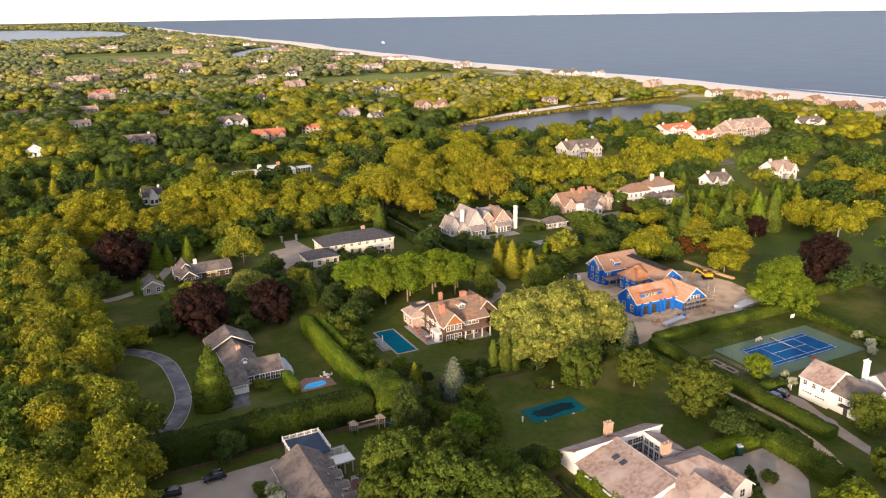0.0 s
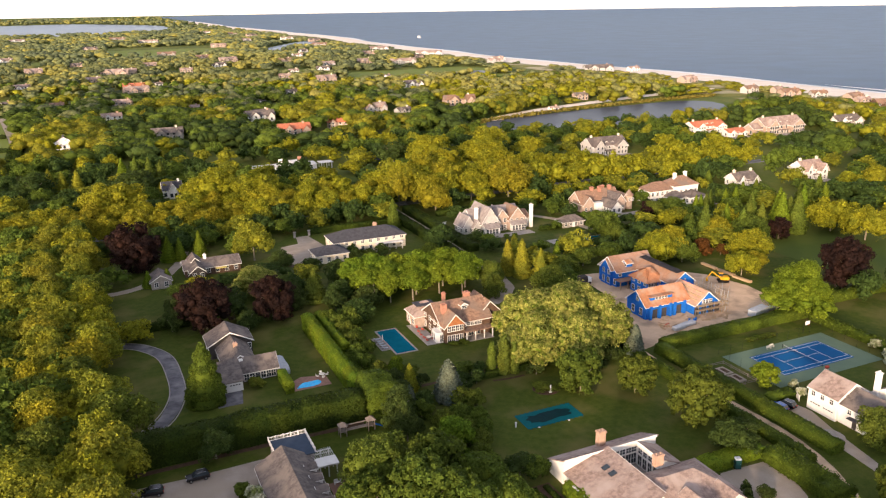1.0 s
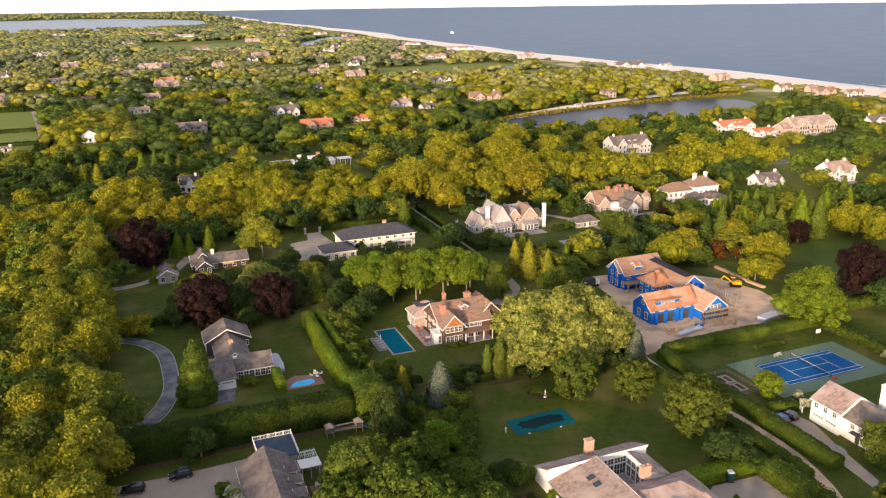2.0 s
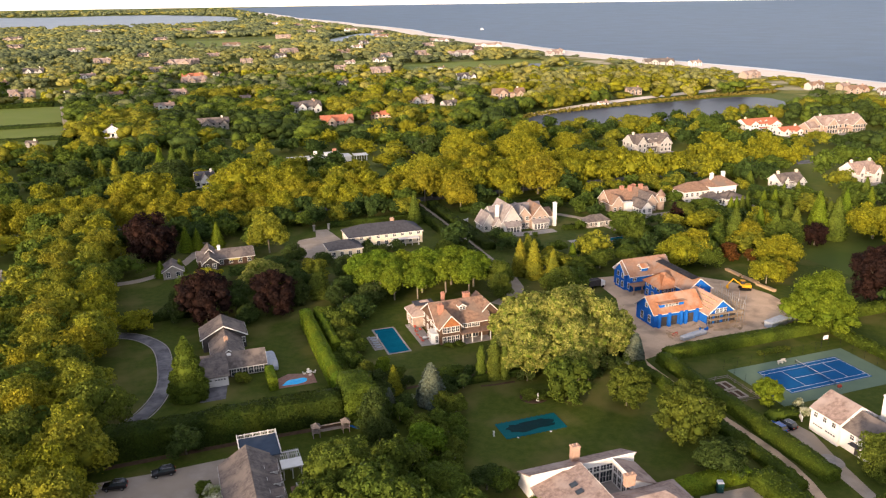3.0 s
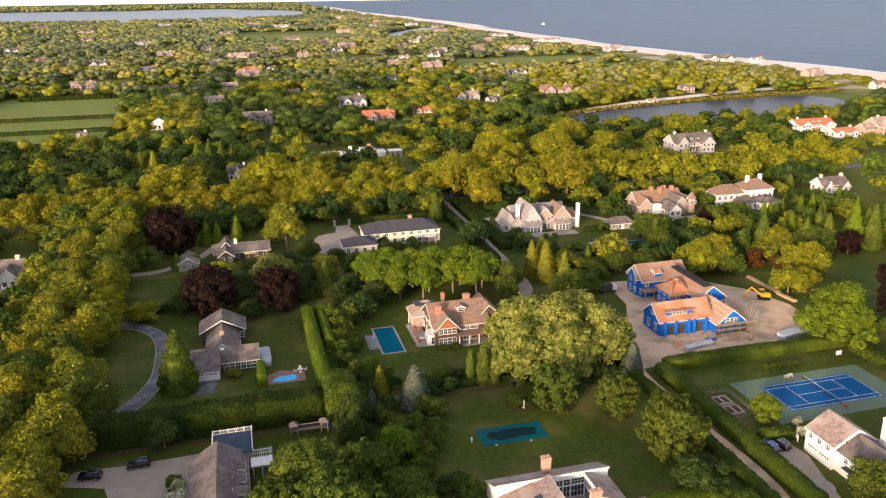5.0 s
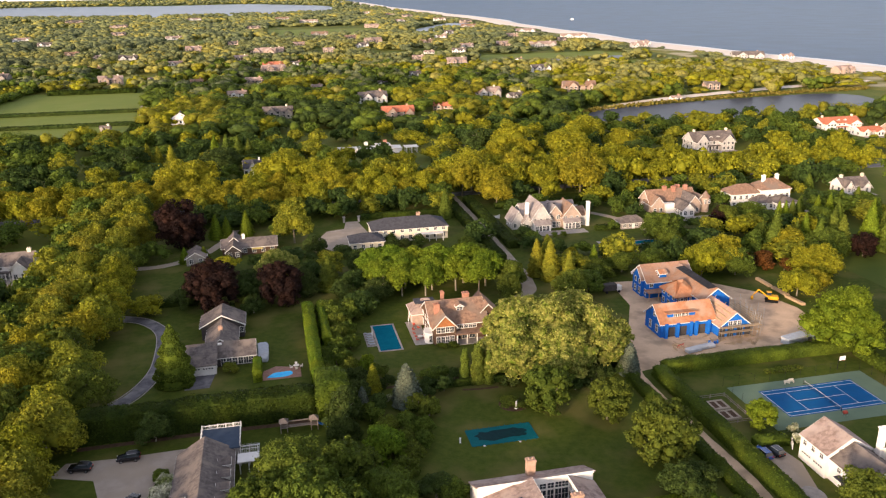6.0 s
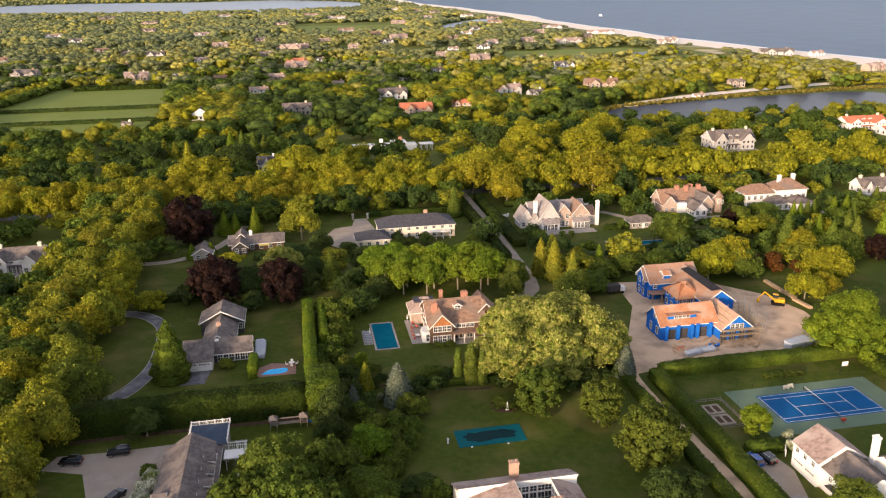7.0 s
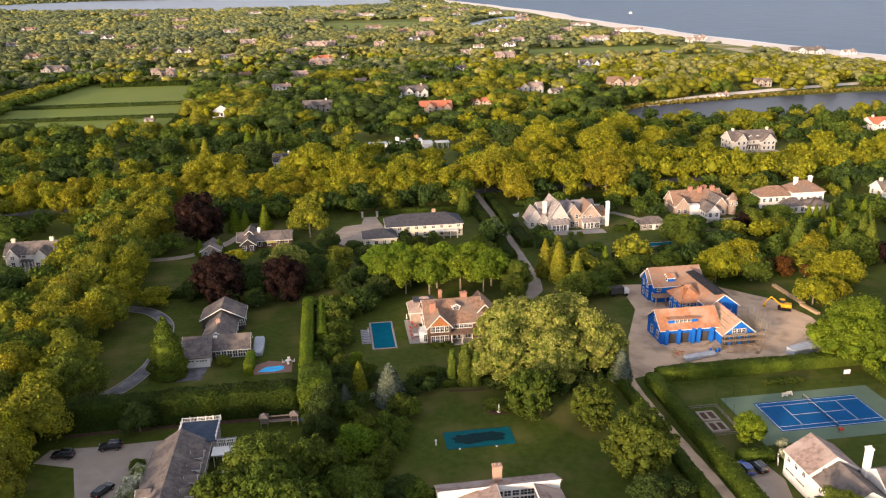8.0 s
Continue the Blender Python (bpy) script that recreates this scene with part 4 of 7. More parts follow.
for x in (4.0, 5.3, 6.6):
    window(h, "s", x, -16.8, 3.2, 1.0, 1.2)
# solid dark panels stand for the shade inside the open bays
for x in (-11.4, -8.0, -2.5):
    box_part(h, "doorway_shade", x - 1.3, x + 1.3, -13.3, -13.15, 0.05, 2.8, "wall_dark")
for x in (-13.0, -9.7, -5.8, -4.2, -0.6):
    box_part(h, "pier", x - 0.4, x + 0.4, -14.2, -13.2, 0, 4.1, "blue")
for x in (1.6, 4.2, 7.0, 9.3):
    box_part(h, "doorway_shade", x - 0.9, x + 0.9, -16.9, -16.78, 0.05, 2.5, "wall_dark")
dormer(h, -1.0, 15.0, 6.3, 2.6, 1.2, "w", "blue", "cedar_new")
for k, (x, y) in enumerate([(x, y) for x in (0.5, 3.5, 6.5, 9.6, 12.0) for y in (-18.6, -17.6)]):
    bm = bmesh.new()
    tube(bm, (x, y, 0), (x, y, 3.8 + 0.5 * (k % 3)), 0.05)
    part("scaffold_pole", bm, "metal", h)
for z in (1.9, 3.3):
    box_part(h, "scaffold_board", 0.3, 12.2, -18.7, -17.5, z, z + 0.07, "wood")
for y in (-17.9, -15.5, -13):
    bm = bmesh.new()
    tube(bm, (11.5, y, 0), (12.2, y, 6.2), 0.06)
    part("scaffold_pole", bm, "metal", h)

for t in (0.22, 0.48, 0.74):
    box_part(h, "roof_board", 0.5 + 4.8 * t, 0.9 + 4.8 * t, -16.5, -5.5, 3.45 + 3.5 * t, 3.75 + 3.5 * t, "wood")
for k in range(7):
    bm = bmesh.new()
    tube(bm, (1.0 + 0.3 * (k % 2), -16 + 1.7 * k, 3.6), (4.9, -16 + 1.7 * k, 7.2 + 0.5 * (k % 3)), 0.07)
    part("rafter", bm, "wood", h)

# grey house with garage
h = thing("house", 32, 186, 0, "low grey-roofed house with white garage and dark walls", "house")
h5 = lambda x0, x1, y0, y1, *r, **k: block(h, x0 - 32, x1 - 32, y0 - 186, y1 - 186, *r, **k)
h5(26.0, 37.2, 195.6, 203.4, 4.0, 7.0, "y", "wall_dark", "cedar_grey", wins="we", over=0.5)
h5(27.8, 35.6, 182.0, 196.0, 3.2, 6.0, "y", "wall_dark", "cedar_grey", wins="we", over=0.4)
h5(23.9, 40.0, 178.4, 184.2, 2.9, 5.4, "x", "wall_dark", "cedar_grey", wins="", over=0.5)
window(h, "s", 4.3, 9.6, 1.6, 1.2, 1.4)
box_part(h, "garage", -8.1, -1.3, -11.6, -6.6, 0, 2.6, "white")
bm = bmesh.new()
hull(bm, [(-8.5, -12.1, 2.6), (-0.9, -12.1, 2.6), (-0.9, -5.0, 5.0), (-8.5, -5.0, 5.0), (-8.5, -12.1, 2.8), (-0.9, -12.1, 2.8), (-0.9, -5.0, 5.2), (-8.5, -5.0, 5.2)], [(3, 2, 1, 0), (4, 5, 6, 7), (0, 1, 5, 4), (1, 2, 6, 5), (2, 3, 7, 6), (3, 0, 4, 7)])
part("garage_roof", bm, "cedar_grey", h)
for x in (-6.4, -3.2):
    garage_door(h, "s", x, -11.62, 2.7, 2.1)
for x in (0.3, 1.7, 3.1, 4.5, 5.8, 7.0):
    window(h, "s", x, -7.62, 0.4, 1.1, 1.9)
chimney(h, -0.4, 2.0, 4.5, 6.9, "pale_brick", 1.0, 0.8)
box_part(h, "skylight", -0.9, 0.1, -5.6, -4.6, 4.9, 5.4, "white", 0.1)

# house with roof deck
h = thing("house", 31, 118, 0, "long house with grey cedar gable roof and white dormers", "house")
h6 = lambda x0, x1, y0, y1, *r, **k: block(h, x0 - 31, x1 - 31, y0 - 118, y1 - 118, *r, **k)
h6(25.8, 36.0, 96.0, 133.6, 3.4, 6.6, "y", "shingle_grey", "cedar_grey", wins="we", over=0.5)
box_part(h, "deck_room", -1.0, 6.2, 15.4, 23.0, 0, 3.7, "shingle_grey")
box_part(h, "roof_deck", -1.3, 6.5, 15.2, 23.3, 3.7, 3.95, "deck_blue")
for y in (9.5, 5.5, 1.5, -2.5, -6.5):
    dormer(h, 4.8, y, 3.2, 2.0, 1.5, "e", "white", "cedar_grey", 2.0)
    window(h, "e", 5.0, y + 1.8, 0.6, 1.3, 2.0)
dormer(h, -4.9, -2.0, 3.4, 2.2, 1.6, "w", "white", "cedar_grey", 2.2)
for a, b, c, d in ((-1.3, 6.5, 23.2, 23.3), (-1.3, -1.2, 15.2, 23.3), (6.4, 6.5, 15.2, 23.3)):
    box_part(h, "rail", a, b, c, d, 4.75, 4.87, "white")
    box_part(h, "rail", a, b, c, d, 4.02, 4.10, "white")
for i in range(6):
    box_part(h, "rail_post", -1.35 + 1.55 * i, -1.15 + 1.55 * i, 23.15, 23.35, 3.9, 5.0, "white")
for i in range(5):
    for x in (-1.35, 6.35):
        box_part(h, "rail_post", x, x + 0.2, 15.4 + 1.55 * i, 15.6 + 1.55 * i, 3.9, 5.0, "white")
for i in range(26):
    box_part(h, "baluster", -1.2 + 0.3 * i, -1.14 + 0.3 * i, 23.2, 23.28, 4.1, 4.75, "white")
for i in range(26):
    for x in (-1.28, 6.42):
        box_part(h, "baluster", x, x + 0.06, 15.3 + 0.3 * i, 15.36 + 0.3 * i, 4.1, 4.75, "white")
chimney(h, -4.6, -8.0, 3, 7.6, "brick", 1.2, 1.2)
pg = thing("pergola", 39.0, 132.6, 0, "white timber pergola beside the roof deck house", "pergola")
posts(pg, (-1.7, 0, 1.7), (-3, 0, 3), 0, 2.4, 0.09, "white")
for y in (-3, 0, 3):
    box_part(pg, "beam", -2.1, 2.1, y - 0.07, y + 0.07, 2.4, 2.6, "white")
for i in range(11):
    box_part(pg, "slat", -2.0 + 0.4 * i, -1.93 + 0.4 * i, -3.4, 3.4, 2.6, 2.72, "white")
box_part(pg, "roof_panel", -2.1, 2.1, -3.4, -0.2, 2.8, 2.88, "white", 0, "white sheet roof over half the pergola")
for y in (1.5,):
    box_part(pg, "slat", -2.1, 2.1, y - 0.04, y + 0.04, 2.72, 2.8, "white")


def villa(x, y, w, d, eave, ridge, wall, top, label, variant=0, rz=0.0, hip=False, big=1.0):
    """A country house of a main block, cross gables, a lower wing, dormers and chimneys."""
    h = thing("house", x, y, 0.0 + rise(x, y), label, "house", "", rz)
    g = 3.2 if w < 32 else 4.0
    block(h, -w / 2, w / 2, 0, d, eave, ridge, "x", wall, top, hip, "sw", g, big=big)
    for k, t in enumerate((-0.32, 0.27) if variant != 1 else (0.1,)):
        c = w * t
        block(h, c - w * (0.12 + 0.03 * k), c + w * (0.12 + 0.03 * k), -d * (0.18 + 0.12 * k), d * 0.5, eave - 0.4 * k, ridge - 0.5 - 0.5 * k, "y", wall, top, False, "s", 1.9, big=big, over=0.6)
    if variant != 2:
        block(h, -w / 2 - w * 0.22, -w / 2 + 0.2, d * 0.15, d * 0.85, eave * 0.7, ridge * 0.68, "x", wall, top, hip, "sw", g, big=big)
    for t in (-0.05, 0.12) if w > 18 else ():
        dormer(h, w * t, d * 0.16, eave + 0.3, 1.8, 1.3, "s", wall, top, 2.0)
    chimney(h, -w * 0.38, d * 0.5, ridge - 2, ridge + 1.2, "cream" if variant != 1 else "pale_brick", 1.2, 0.9)
    chimney(h, w * 0.40, d * 0.5, ridge - 2, ridge + 1.2, "cream" if variant != 1 else "pale_brick", 1.2, 0.9)
    box_part(h, "porch_roof", -w * 0.18, w * 0.15, -d * 0.22, 0.1, 2.7, 2.9, top)
    box_part(h, "patio", -w * 0.5, w * 0.45, -d * 0.22 - 5, -d * 0.05, 0, 0.12, "stone")
    for i in range(5):
        window(h, "s", -w * 0.15 + w * 0.065 * i, 0.0, 0.2, 1.3, 2.2)
    posts(h, [-w * 0.17 + w * 0.31 * i / 4 for i in range(5)], (-d * 0.20,), 0, 2.7, 0.12, "white", "porch_post")
    return h


def cottage(x, y, w, wall, top, label, rz=0.0, z=0.0):
    """A far house: two crossing wings, windows and a chimney."""
    h = thing("house", x, y, rise(x, y) + z, label, "house", "", rz)
    d = min(12, w * 0.45)
    e = 3.2 if w < 14 else 5.2
    r = e + d * 0.33
    block(h, -w / 2, w / 2, 0, d, e, r, "x", wall, top, False, "s", max(3.4, w / 6), big=1.35, trim=None)
    block(h, -w * 0.35, -w * 0.35 + w * 0.28, -d * 0.3, d * 0.6, e, r - 0.4, "y", wall, top, False, "s", 3.2, big=1.35, trim=None)
    if w > 18:
        block(h, w * 0.22, w * 0.46, -d * 0.2, d * 0.5, e * 0.8, r - 1.2, "y", wall, top, False, "s", 3.2, big=1.35, trim=None)
    chimney(h, w * 0.3, d * 0.5, r - 1.5, r + 1.2, "cream" if RNG.random() < 0.5 else "pale_brick", 1.4, 1.0)
    return h


# cream house with slate roof
h = thing("house", 96, 272, 0, "long cream stucco house with dark slate hipped roof", "house")
block(h, -13.5, 15, -3.2, 8.5, 5.0, 7.8, "x", "cream", "slate", True, "sw", 3.0)
block(h, -22.5, -10.5, -11.0, -2.0, 3.4, 5.4, "x", "cream", "slate", True, "sw", 2.6)
box_part(h, "porch_roof", 2, 13, -6.0, -3.0, 2.7, 2.95, "white")
posts(h, (2.3, 4.9, 7.5, 10.1, 12.7), (-5.7,), 0, 2.7, 0.13, "white", "porch_post")
chimney(h, 5.0, 3.6, 6.5, 8.9, "pale_brick", 1.3, 0.9)
for x in (74.9, 80.9):
    g = thing("gate_pier", x, 299.4, 0, "pale stone gate pier by the gravel court", "gate pier", "gate piers")
    box_part(g, "shaft", -0.4, 0.4, -0.4, 0.4, 0, 2.2, "stone", 0.04)
    box_part(g, "cap", -0.55, 0.55, -0.55, 0.55, 2.2, 2.5, "stone", 0.05)
# low grey-brown house
h = thing("house", 38, 269, 0, "low grey-brown house with weathered roof and white chimney", "house")
block(h, -9.5, 9.5, -1, 7.5, 2.9, 5.0, "x", "shingle", "cedar_grey", False, "sw", 2.8)
block(h, -8, -3, -5, 3, 2.9, 4.9, "y", "wall_dark", "cedar_grey", False, "s", 2.0)
block(h, -7.4, -3.4, 2.0, 9.0, 4.0, 5.9, "y", "wall_dark", "cedar_grey", False, "s", 1.8)
chimney(h, -2.0, 3.0, 4.0, 6.4, "white", 1.0, 0.8)
box_part(h, "awning", 0.8, 4.6, -2.8, -1.0, 2.3, 2.42, "field_yellow", 0.02, "faded yellow awning")
h = thing("house", 20, 262, 0, "small grey garage with pale gable", "garage")
block(h, -3.2, 3.2, -2, 6, 2.8, 4.8, "y", "shingle_grey", "cedar_grey", False, "s", 2.4)

# the mansions along the street
for x, y, rz in ((135.5, 288, 20), (172, 296, -15)):
    g = thing("garden_gate", x, y, 0, "white painted timber gate at a garden entrance", "gate", "white gates", rz)
    box_part(g, "panel", -1.8, 1.8, -0.05, 0.05, 0.2, 1.5, "white", 0.01)
    for a in (-1.95, 1.95):
        box_part(g, "post", a - 0.12, a + 0.12, -0.12, 0.12, 0, 1.8, "white")
h = thing("house", 154, 271, 0, "grey shingled mansion with white trimmed gables and tall chimneys", "house")
block(h, -12, 10, 2, 12, 5.2, 8.8, "x", "shingle_pale", "cedar_pale", False, "nw", 3.0)
block(h, -9.6, -2.0, -2.0, 11.5, 4.8, 10.6, "y", "shingle_pale", "cedar_pale", False, "s", 1.9, over=0.6)
block(h, -2.6, 3.4, -0.6, 8, 5.4, 9.0, "y", "shingle_tan", "cedar_pale", False, "s", 1.8, over=0.5)
block(h, 3.2, 10.6, -1.6, 8, 4.9, 9.4, "y", "shingle_tan", "cedar_brown", False, "s", 1.8, over=0.6)
block(h, 9.8, 13.4, 0, 8, 4.2, 6.8, "x", "shingle_pale", "cedar_brown", False, "se", 1.8)
block(h, -16.5, -11.5, 1.0, 9.0, 3.4, 7.4, "y", "shingle_pale", "cedar_pale", False, "sw", 2.0)
block(h, -12.6, -9.2, -1.0, 5.0, 3.2, 5.8, "y", "shingle_pale", "cedar_pale", False, "s", 1.8)
shed(h, -8.8, -2.4, -4.4, -2.1, 2.7, 3.9, "n", "white", "cedar_pale")
shed(h, 3.6, 10.2, -3.4, -1.7, 2.7, 3.7, "n", "white", "cedar_pale")
for x in (-8.0, -6.6, -5.2, -3.8):
    window(h, "s", x, -4.4, 0.2, 1.1, 2.1)
for x in (4.4, 5.8, 7.2, 8.6, 9.6):
    window(h, "s", x, -3.4, 0.2, 0.9, 2.1)
for x in (-1.6, 0.2, 2.0):
    window(h, "s", x, -0.6, 0.2, 1.2, 2.2)
box_part(h, "patio", -12, 11, -9.5, -4.5, 0, 0.12, "stone")
chimney(h, -10.4, 1.5, 3.0, 10.4, "white", 1.3, 1.1)
chimney(h, 13.9, -1.0, 0, 9.8, "white", 1.2, 1.2)
for x in (-0.6, 1.4):
    box_part(h, "skylight", x, x + 1.0, 5.4, 6.3, 8.05, 8.3, "glass")
h = thing("house", 212, 279, 0, "tan shingled house with several gables and orange brick chimneys", "house")
block(h, -12, 9, 2, 11, 4.2, 8.4, "x", "shingle_tan", "cedar_brown", False, "ws", 2.8)
block(h, -12.4, -7, -1, 7, 4.0, 7.2, "y", "shingle_tan", "cedar_brown", False, "s", 1.8)
block(h, 2.0, 7.4, -4.5, 5, 4.4, 7.6, "y", "shingle_tan", "cedar_grey", False, "s", 1.8)
block(h, -2.4, 3.0, -8.0, 2.0, 2.8, 5.4, "y", "white", "cedar_grey", False, "sw", 1.6)
block(h, 6.4, 11.6, -2.5, 4, 4.6, 7.0, "y", "shingle_tan", "cedar_brown", False, "se", 1.8)
bm = bmesh.new()
tube(bm, (10.6, -2.6, 0), (10.6, -2.6, 6.2), 1.7, 1.7, 12)
tw = part("turret", bm, "shingle_tan", h)
bm = bmesh.new()
tube(bm, (10.6, -2.6, 6.2), (10.6, -2.6, 9.0), 2.2, 0.06, 12)
part("turret_roof", bm, "cedar_brown", tw)
for x in (9.8, 11.4):
    window(h, "s", x, -4.35, 3.9, 0.8, 1.4)
for x, y in ((-3.5, 6.4), (0.2, 5.6), (3.0, 7.4), (6.0, 6.2)):
    chimney(h, x, y, 6.0, 9.7, "brick", 1.6, 1.2)
for x in (-5.6, -4.2, -2.8):
    box_part(h, "skylight", x, x + 1.1, 0.6, 1.7, 4.25, 4.45, "glass")
box_part(h, "sunroom", -6.4, -2.6, -1.6, 2.1, 0, 4.2, "white")
box_part(h, "patio", -8, 12, -13, -8.2, 0, 0.12, "stone")
h = thing("house", 250, 276, 0, "white two-storey house with pinkish hipped cedar roof", "house")
block(h, -1, 13, 1, 11, 7.4, 10.8, "x", "white", "cedar_brown", True, "sne", 2.6)
block(h, -14, 0, 2, 11, 6.0, 9.0, "x", "white", "cedar_brown", True, "snw", 2.6)
block(h, 1.5, 12, -7, 2, 3.4, 5.6, "y", "white", "cedar_grey", True, "swe", 2.2)
block(h, -6, 2.2, -4, 3, 3.2, 5.6, "x", "white", "cedar_grey", True, "sw", 2.2)
chimney(h, 2.5, 5.5, 8.5, 12.4, "white", 1.4, 1.1)
chimney(h, 9.5, 6.5, 8.5, 12.4, "white", 1.4, 1.1)
box_part(h, "patio", -6, 14, -12, -7.2, 0, 0.12, "stone")
villa(296, 392, 26, 12, 5.6, 10.0, "shingle_pale", "cedar_grey", "grey shingled house with steep roofs behind the trees", 2)
villa(345, 282, 15, 10, 5.6, 9.4, "white", "cedar", "white house with pinkish roof among trees", 2)
villa(304, 287, 14, 8, 3.4, 6.4, "white", "cedar_grey", "small white house with grey roof", 2)
villa(407, 426, 28, 12, 5.0, 8.0, "white", "red_tile", "low white house with orange-red tiled roof", 2)
villa(412, 405, 16, 9, 3.2, 5.2, "white", "red_tile", "low white wing with orange-red tiled roof", 2)
villa(450, 400, 36, 14, 6.0, 11.0, "shingle_tan", "cedar", "large pink-beige mansion with steep roofs", 0, big=1.3)
villa(518, 402, 25, 11, 4.2, 7.6, "white", "cedar_grey", "long white house with grey roof near the dunes", 2)
villa(-40, 262, 16, 9, 4.8, 7.8, "white", "cedar_grey", "white house with grey roof half hidden by trees", 2)
FAR = [
    (622, 600, 20, "shingle_pale", "cedar_brown"), (640, 582, 16, "shingle_tan", "cedar"), (628, 556, 22, "shingle_tan", "cedar_brown"), (640, 534, 17, "shingle_pale", "cedar_brown"), (648, 500, 22, "shingle_tan", "cedar_brown"), (630, 478, 16, "shingle_tan", "cedar"), (626, 452, 24, "shingle", "cedar_brown"), (640, 432, 20, "shingle_tan", "cedar_brown"), (655, 410, 20, "shingle_tan", "cedar"),
    (353, 844, 25, "white", "cedar_grey"), (326, 667, 33, "shingle_tan", "cedar_brown"), (236, 653, 27, "white", "cedar"), (180, 581, 18, "shingle_tan", "red_tile"), (142, 562, 26, "shingle_tan", "red_tile"),
    (136, 652, 27, "white", "cedar_grey"), (56, 589, 24, "shingle_grey", "cedar_grey"), (-61, 563, 8, "shingle_grey", "cedar_grey"), (-108, 877, 27, "shingle_tan", "cedar"),
    (-135, 1179, 28, "white", "cedar_grey"), (-181, 1215, 18, "shingle_tan", "cedar"), (-239, 944, 33, "shingle_grey", "cedar_grey"), (-68, 888, 14, "white", "cedar_grey"), (24, 710, 18, "white", "cedar"),
]
FAR2 = [
    (37, 819, 20, "shingle_tan", "cedar"), (89, 1033, 15, "white", "cedar_grey"), (60, 987, 28, "shingle_tan", "red_tile"), (49, 1244, 43, "shingle_tan", "cedar"), (148, 1232, 20, "shingle_tan", "cedar"), (140, 668, 20, "white", "cedar_grey"),
    (162, 774, 12, "white", "cedar_grey"), (363, 1227, 28, "white", "cedar"), (434, 1254, 36, "shingle_tan", "cedar"), (489, 1219, 48, "white", "cedar"), (-59, 1344, 28, "shingle_tan", "cedar"), (253, 623, 16, "white", "cedar_grey"),
    (-449, 1421, 28, "white", "cedar_grey"), (248, 1449, 36, "shingle_tan", "cedar"), (657, 913, 45, "white", "cedar_grey"), (642, 1174, 27, "white", "cedar"), (286, 969, 28, "shingle_tan", "cedar"), (618, 1412, 55, "white", "cedar"),
]
FAR3 = [
    (64, 1254, 38, "shingle_tan", "cedar"), (61, 941, 30, "shingle_tan", "cedar"), (282, 1122, 16, "white", "cedar"), (616, 1137, 27, "white", "cedar"), (372, 986, 10, "white", "cedar_grey"), (597, 1634, 48, "white", "cedar"), (322, 2026, 41, "shingle_tan", "cedar"),
    (186, 2373, 60, "white", "cedar"), (32, 2065, 39, "shingle_tan", "cedar_grey"), (438, 2270, 31, "white", "cedar"), (691, 880, 18, "white", "cedar"), (643, 715, 26, "shingle_tan", "cedar"), (376, 582, 10, "white", "cedar"), (443, 640, 16, "shingle_tan", "cedar_grey"),
]
FAR4 = [(x, y, w, ("white", "shingle_tan", "shingle_grey")[i % 3], ("cedar", "cedar_grey", "cedar_brown")[i % 3]) for i, (x, y, w) in enumerate(
    [(-420, 1750, 40), (-260, 1900, 36), (-600, 1950, 45), (-120, 1680, 34), (-320, 2300, 50), (540, 1900, 40), (560, 2300, 40), (600, 2150, 36), (480, 2750, 44), (420, 2900, 40), (520, 2600, 40), (120, 2600, 50), (-150, 2650, 50), (-500, 2650, 55), (-330, 1150, 24), (-60, 1060, 20), (0, 1450, 26), (170, 1720, 40), (380, 1500, 30), (560, 1330, 24)])]
FAR5 = [(x, y, w, ("shingle_tan", "white", "shingle_tan")[i % 3], ("cedar", "cedar_grey", "cedar_brown")[i % 3]) for i, (x, y, w) in enumerate(
    [(95, 760, 14), (205, 830, 16), (-20, 850, 14), (250, 1040, 18), (330, 1140, 22), (-150, 1020, 18), (20, 1130, 20), (210, 1320, 26), (-230, 1290, 22), (110, 1390, 24), (-330, 1560, 30), (330, 1370, 26), (520, 1480, 28), (430, 1640, 30), (220, 1560, 28), (-480, 1180, 22)])]
FAR4 = FAR4 + FAR5
WORDS = {"shingle": "brown shingled", "shingle_pale": "pale grey", "shingle_orange": "reddish-brown", "white": "white", "shingle_tan": "pinkish tan", "shingle_grey": "grey shingled"}
TOPS = {"cedar": "weathered cedar roof", "cedar_grey": "grey roof", "cedar_brown": "brown cedar roof", "red_tile": "orange-red tiled roof"}
for x, y, w, a, b in FAR + FAR2 + FAR3 + FAR4:
    cottage(x, y, 0.9 * w, "shingle_pale" if a == "white" and w > 15 and y % 2 else a, b, f"distant {WORDS[a]} country house with {TOPS[b]}", RNG.uniform(-20, 20))
# white gabled house at the field
h = thing("house", -11, 564, 0, "narrow white gabled house with balcony near the field", "house")
block(h, -5.5, 5.5, 0, 12, 7.6, 11.0, "y", "white", "cedar_grey", False, "swe", 2.6, big=1.3)
box_part(h, "balcony", -6, 6, -3, 0, 3.4, 3.6, "white")
posts(h, (-5.6, -2, 2, 5.6), (-2.8,), 0, 3.4, 0.2, "white", "porch_post")
# small white glazed house between the great trees
h = thing("house", 38.6, 398, 0, "small white house with steep grey roofs between great trees", "house")
block(h, -4.5, 4.5, 0, 7, 4.2, 7.6, "x", "white", "slate", False, "swe", 2.0, big=1.2)
block(h, -1.8, 2.2, -2.6, 4, 4.4, 7.4, "y", "white", "cedar_grey", False, "s", 1.5, big=1.2)
chimney(h, 3.4, 3.5, 6.0, 8.6, "white", 0.9, 0.8)
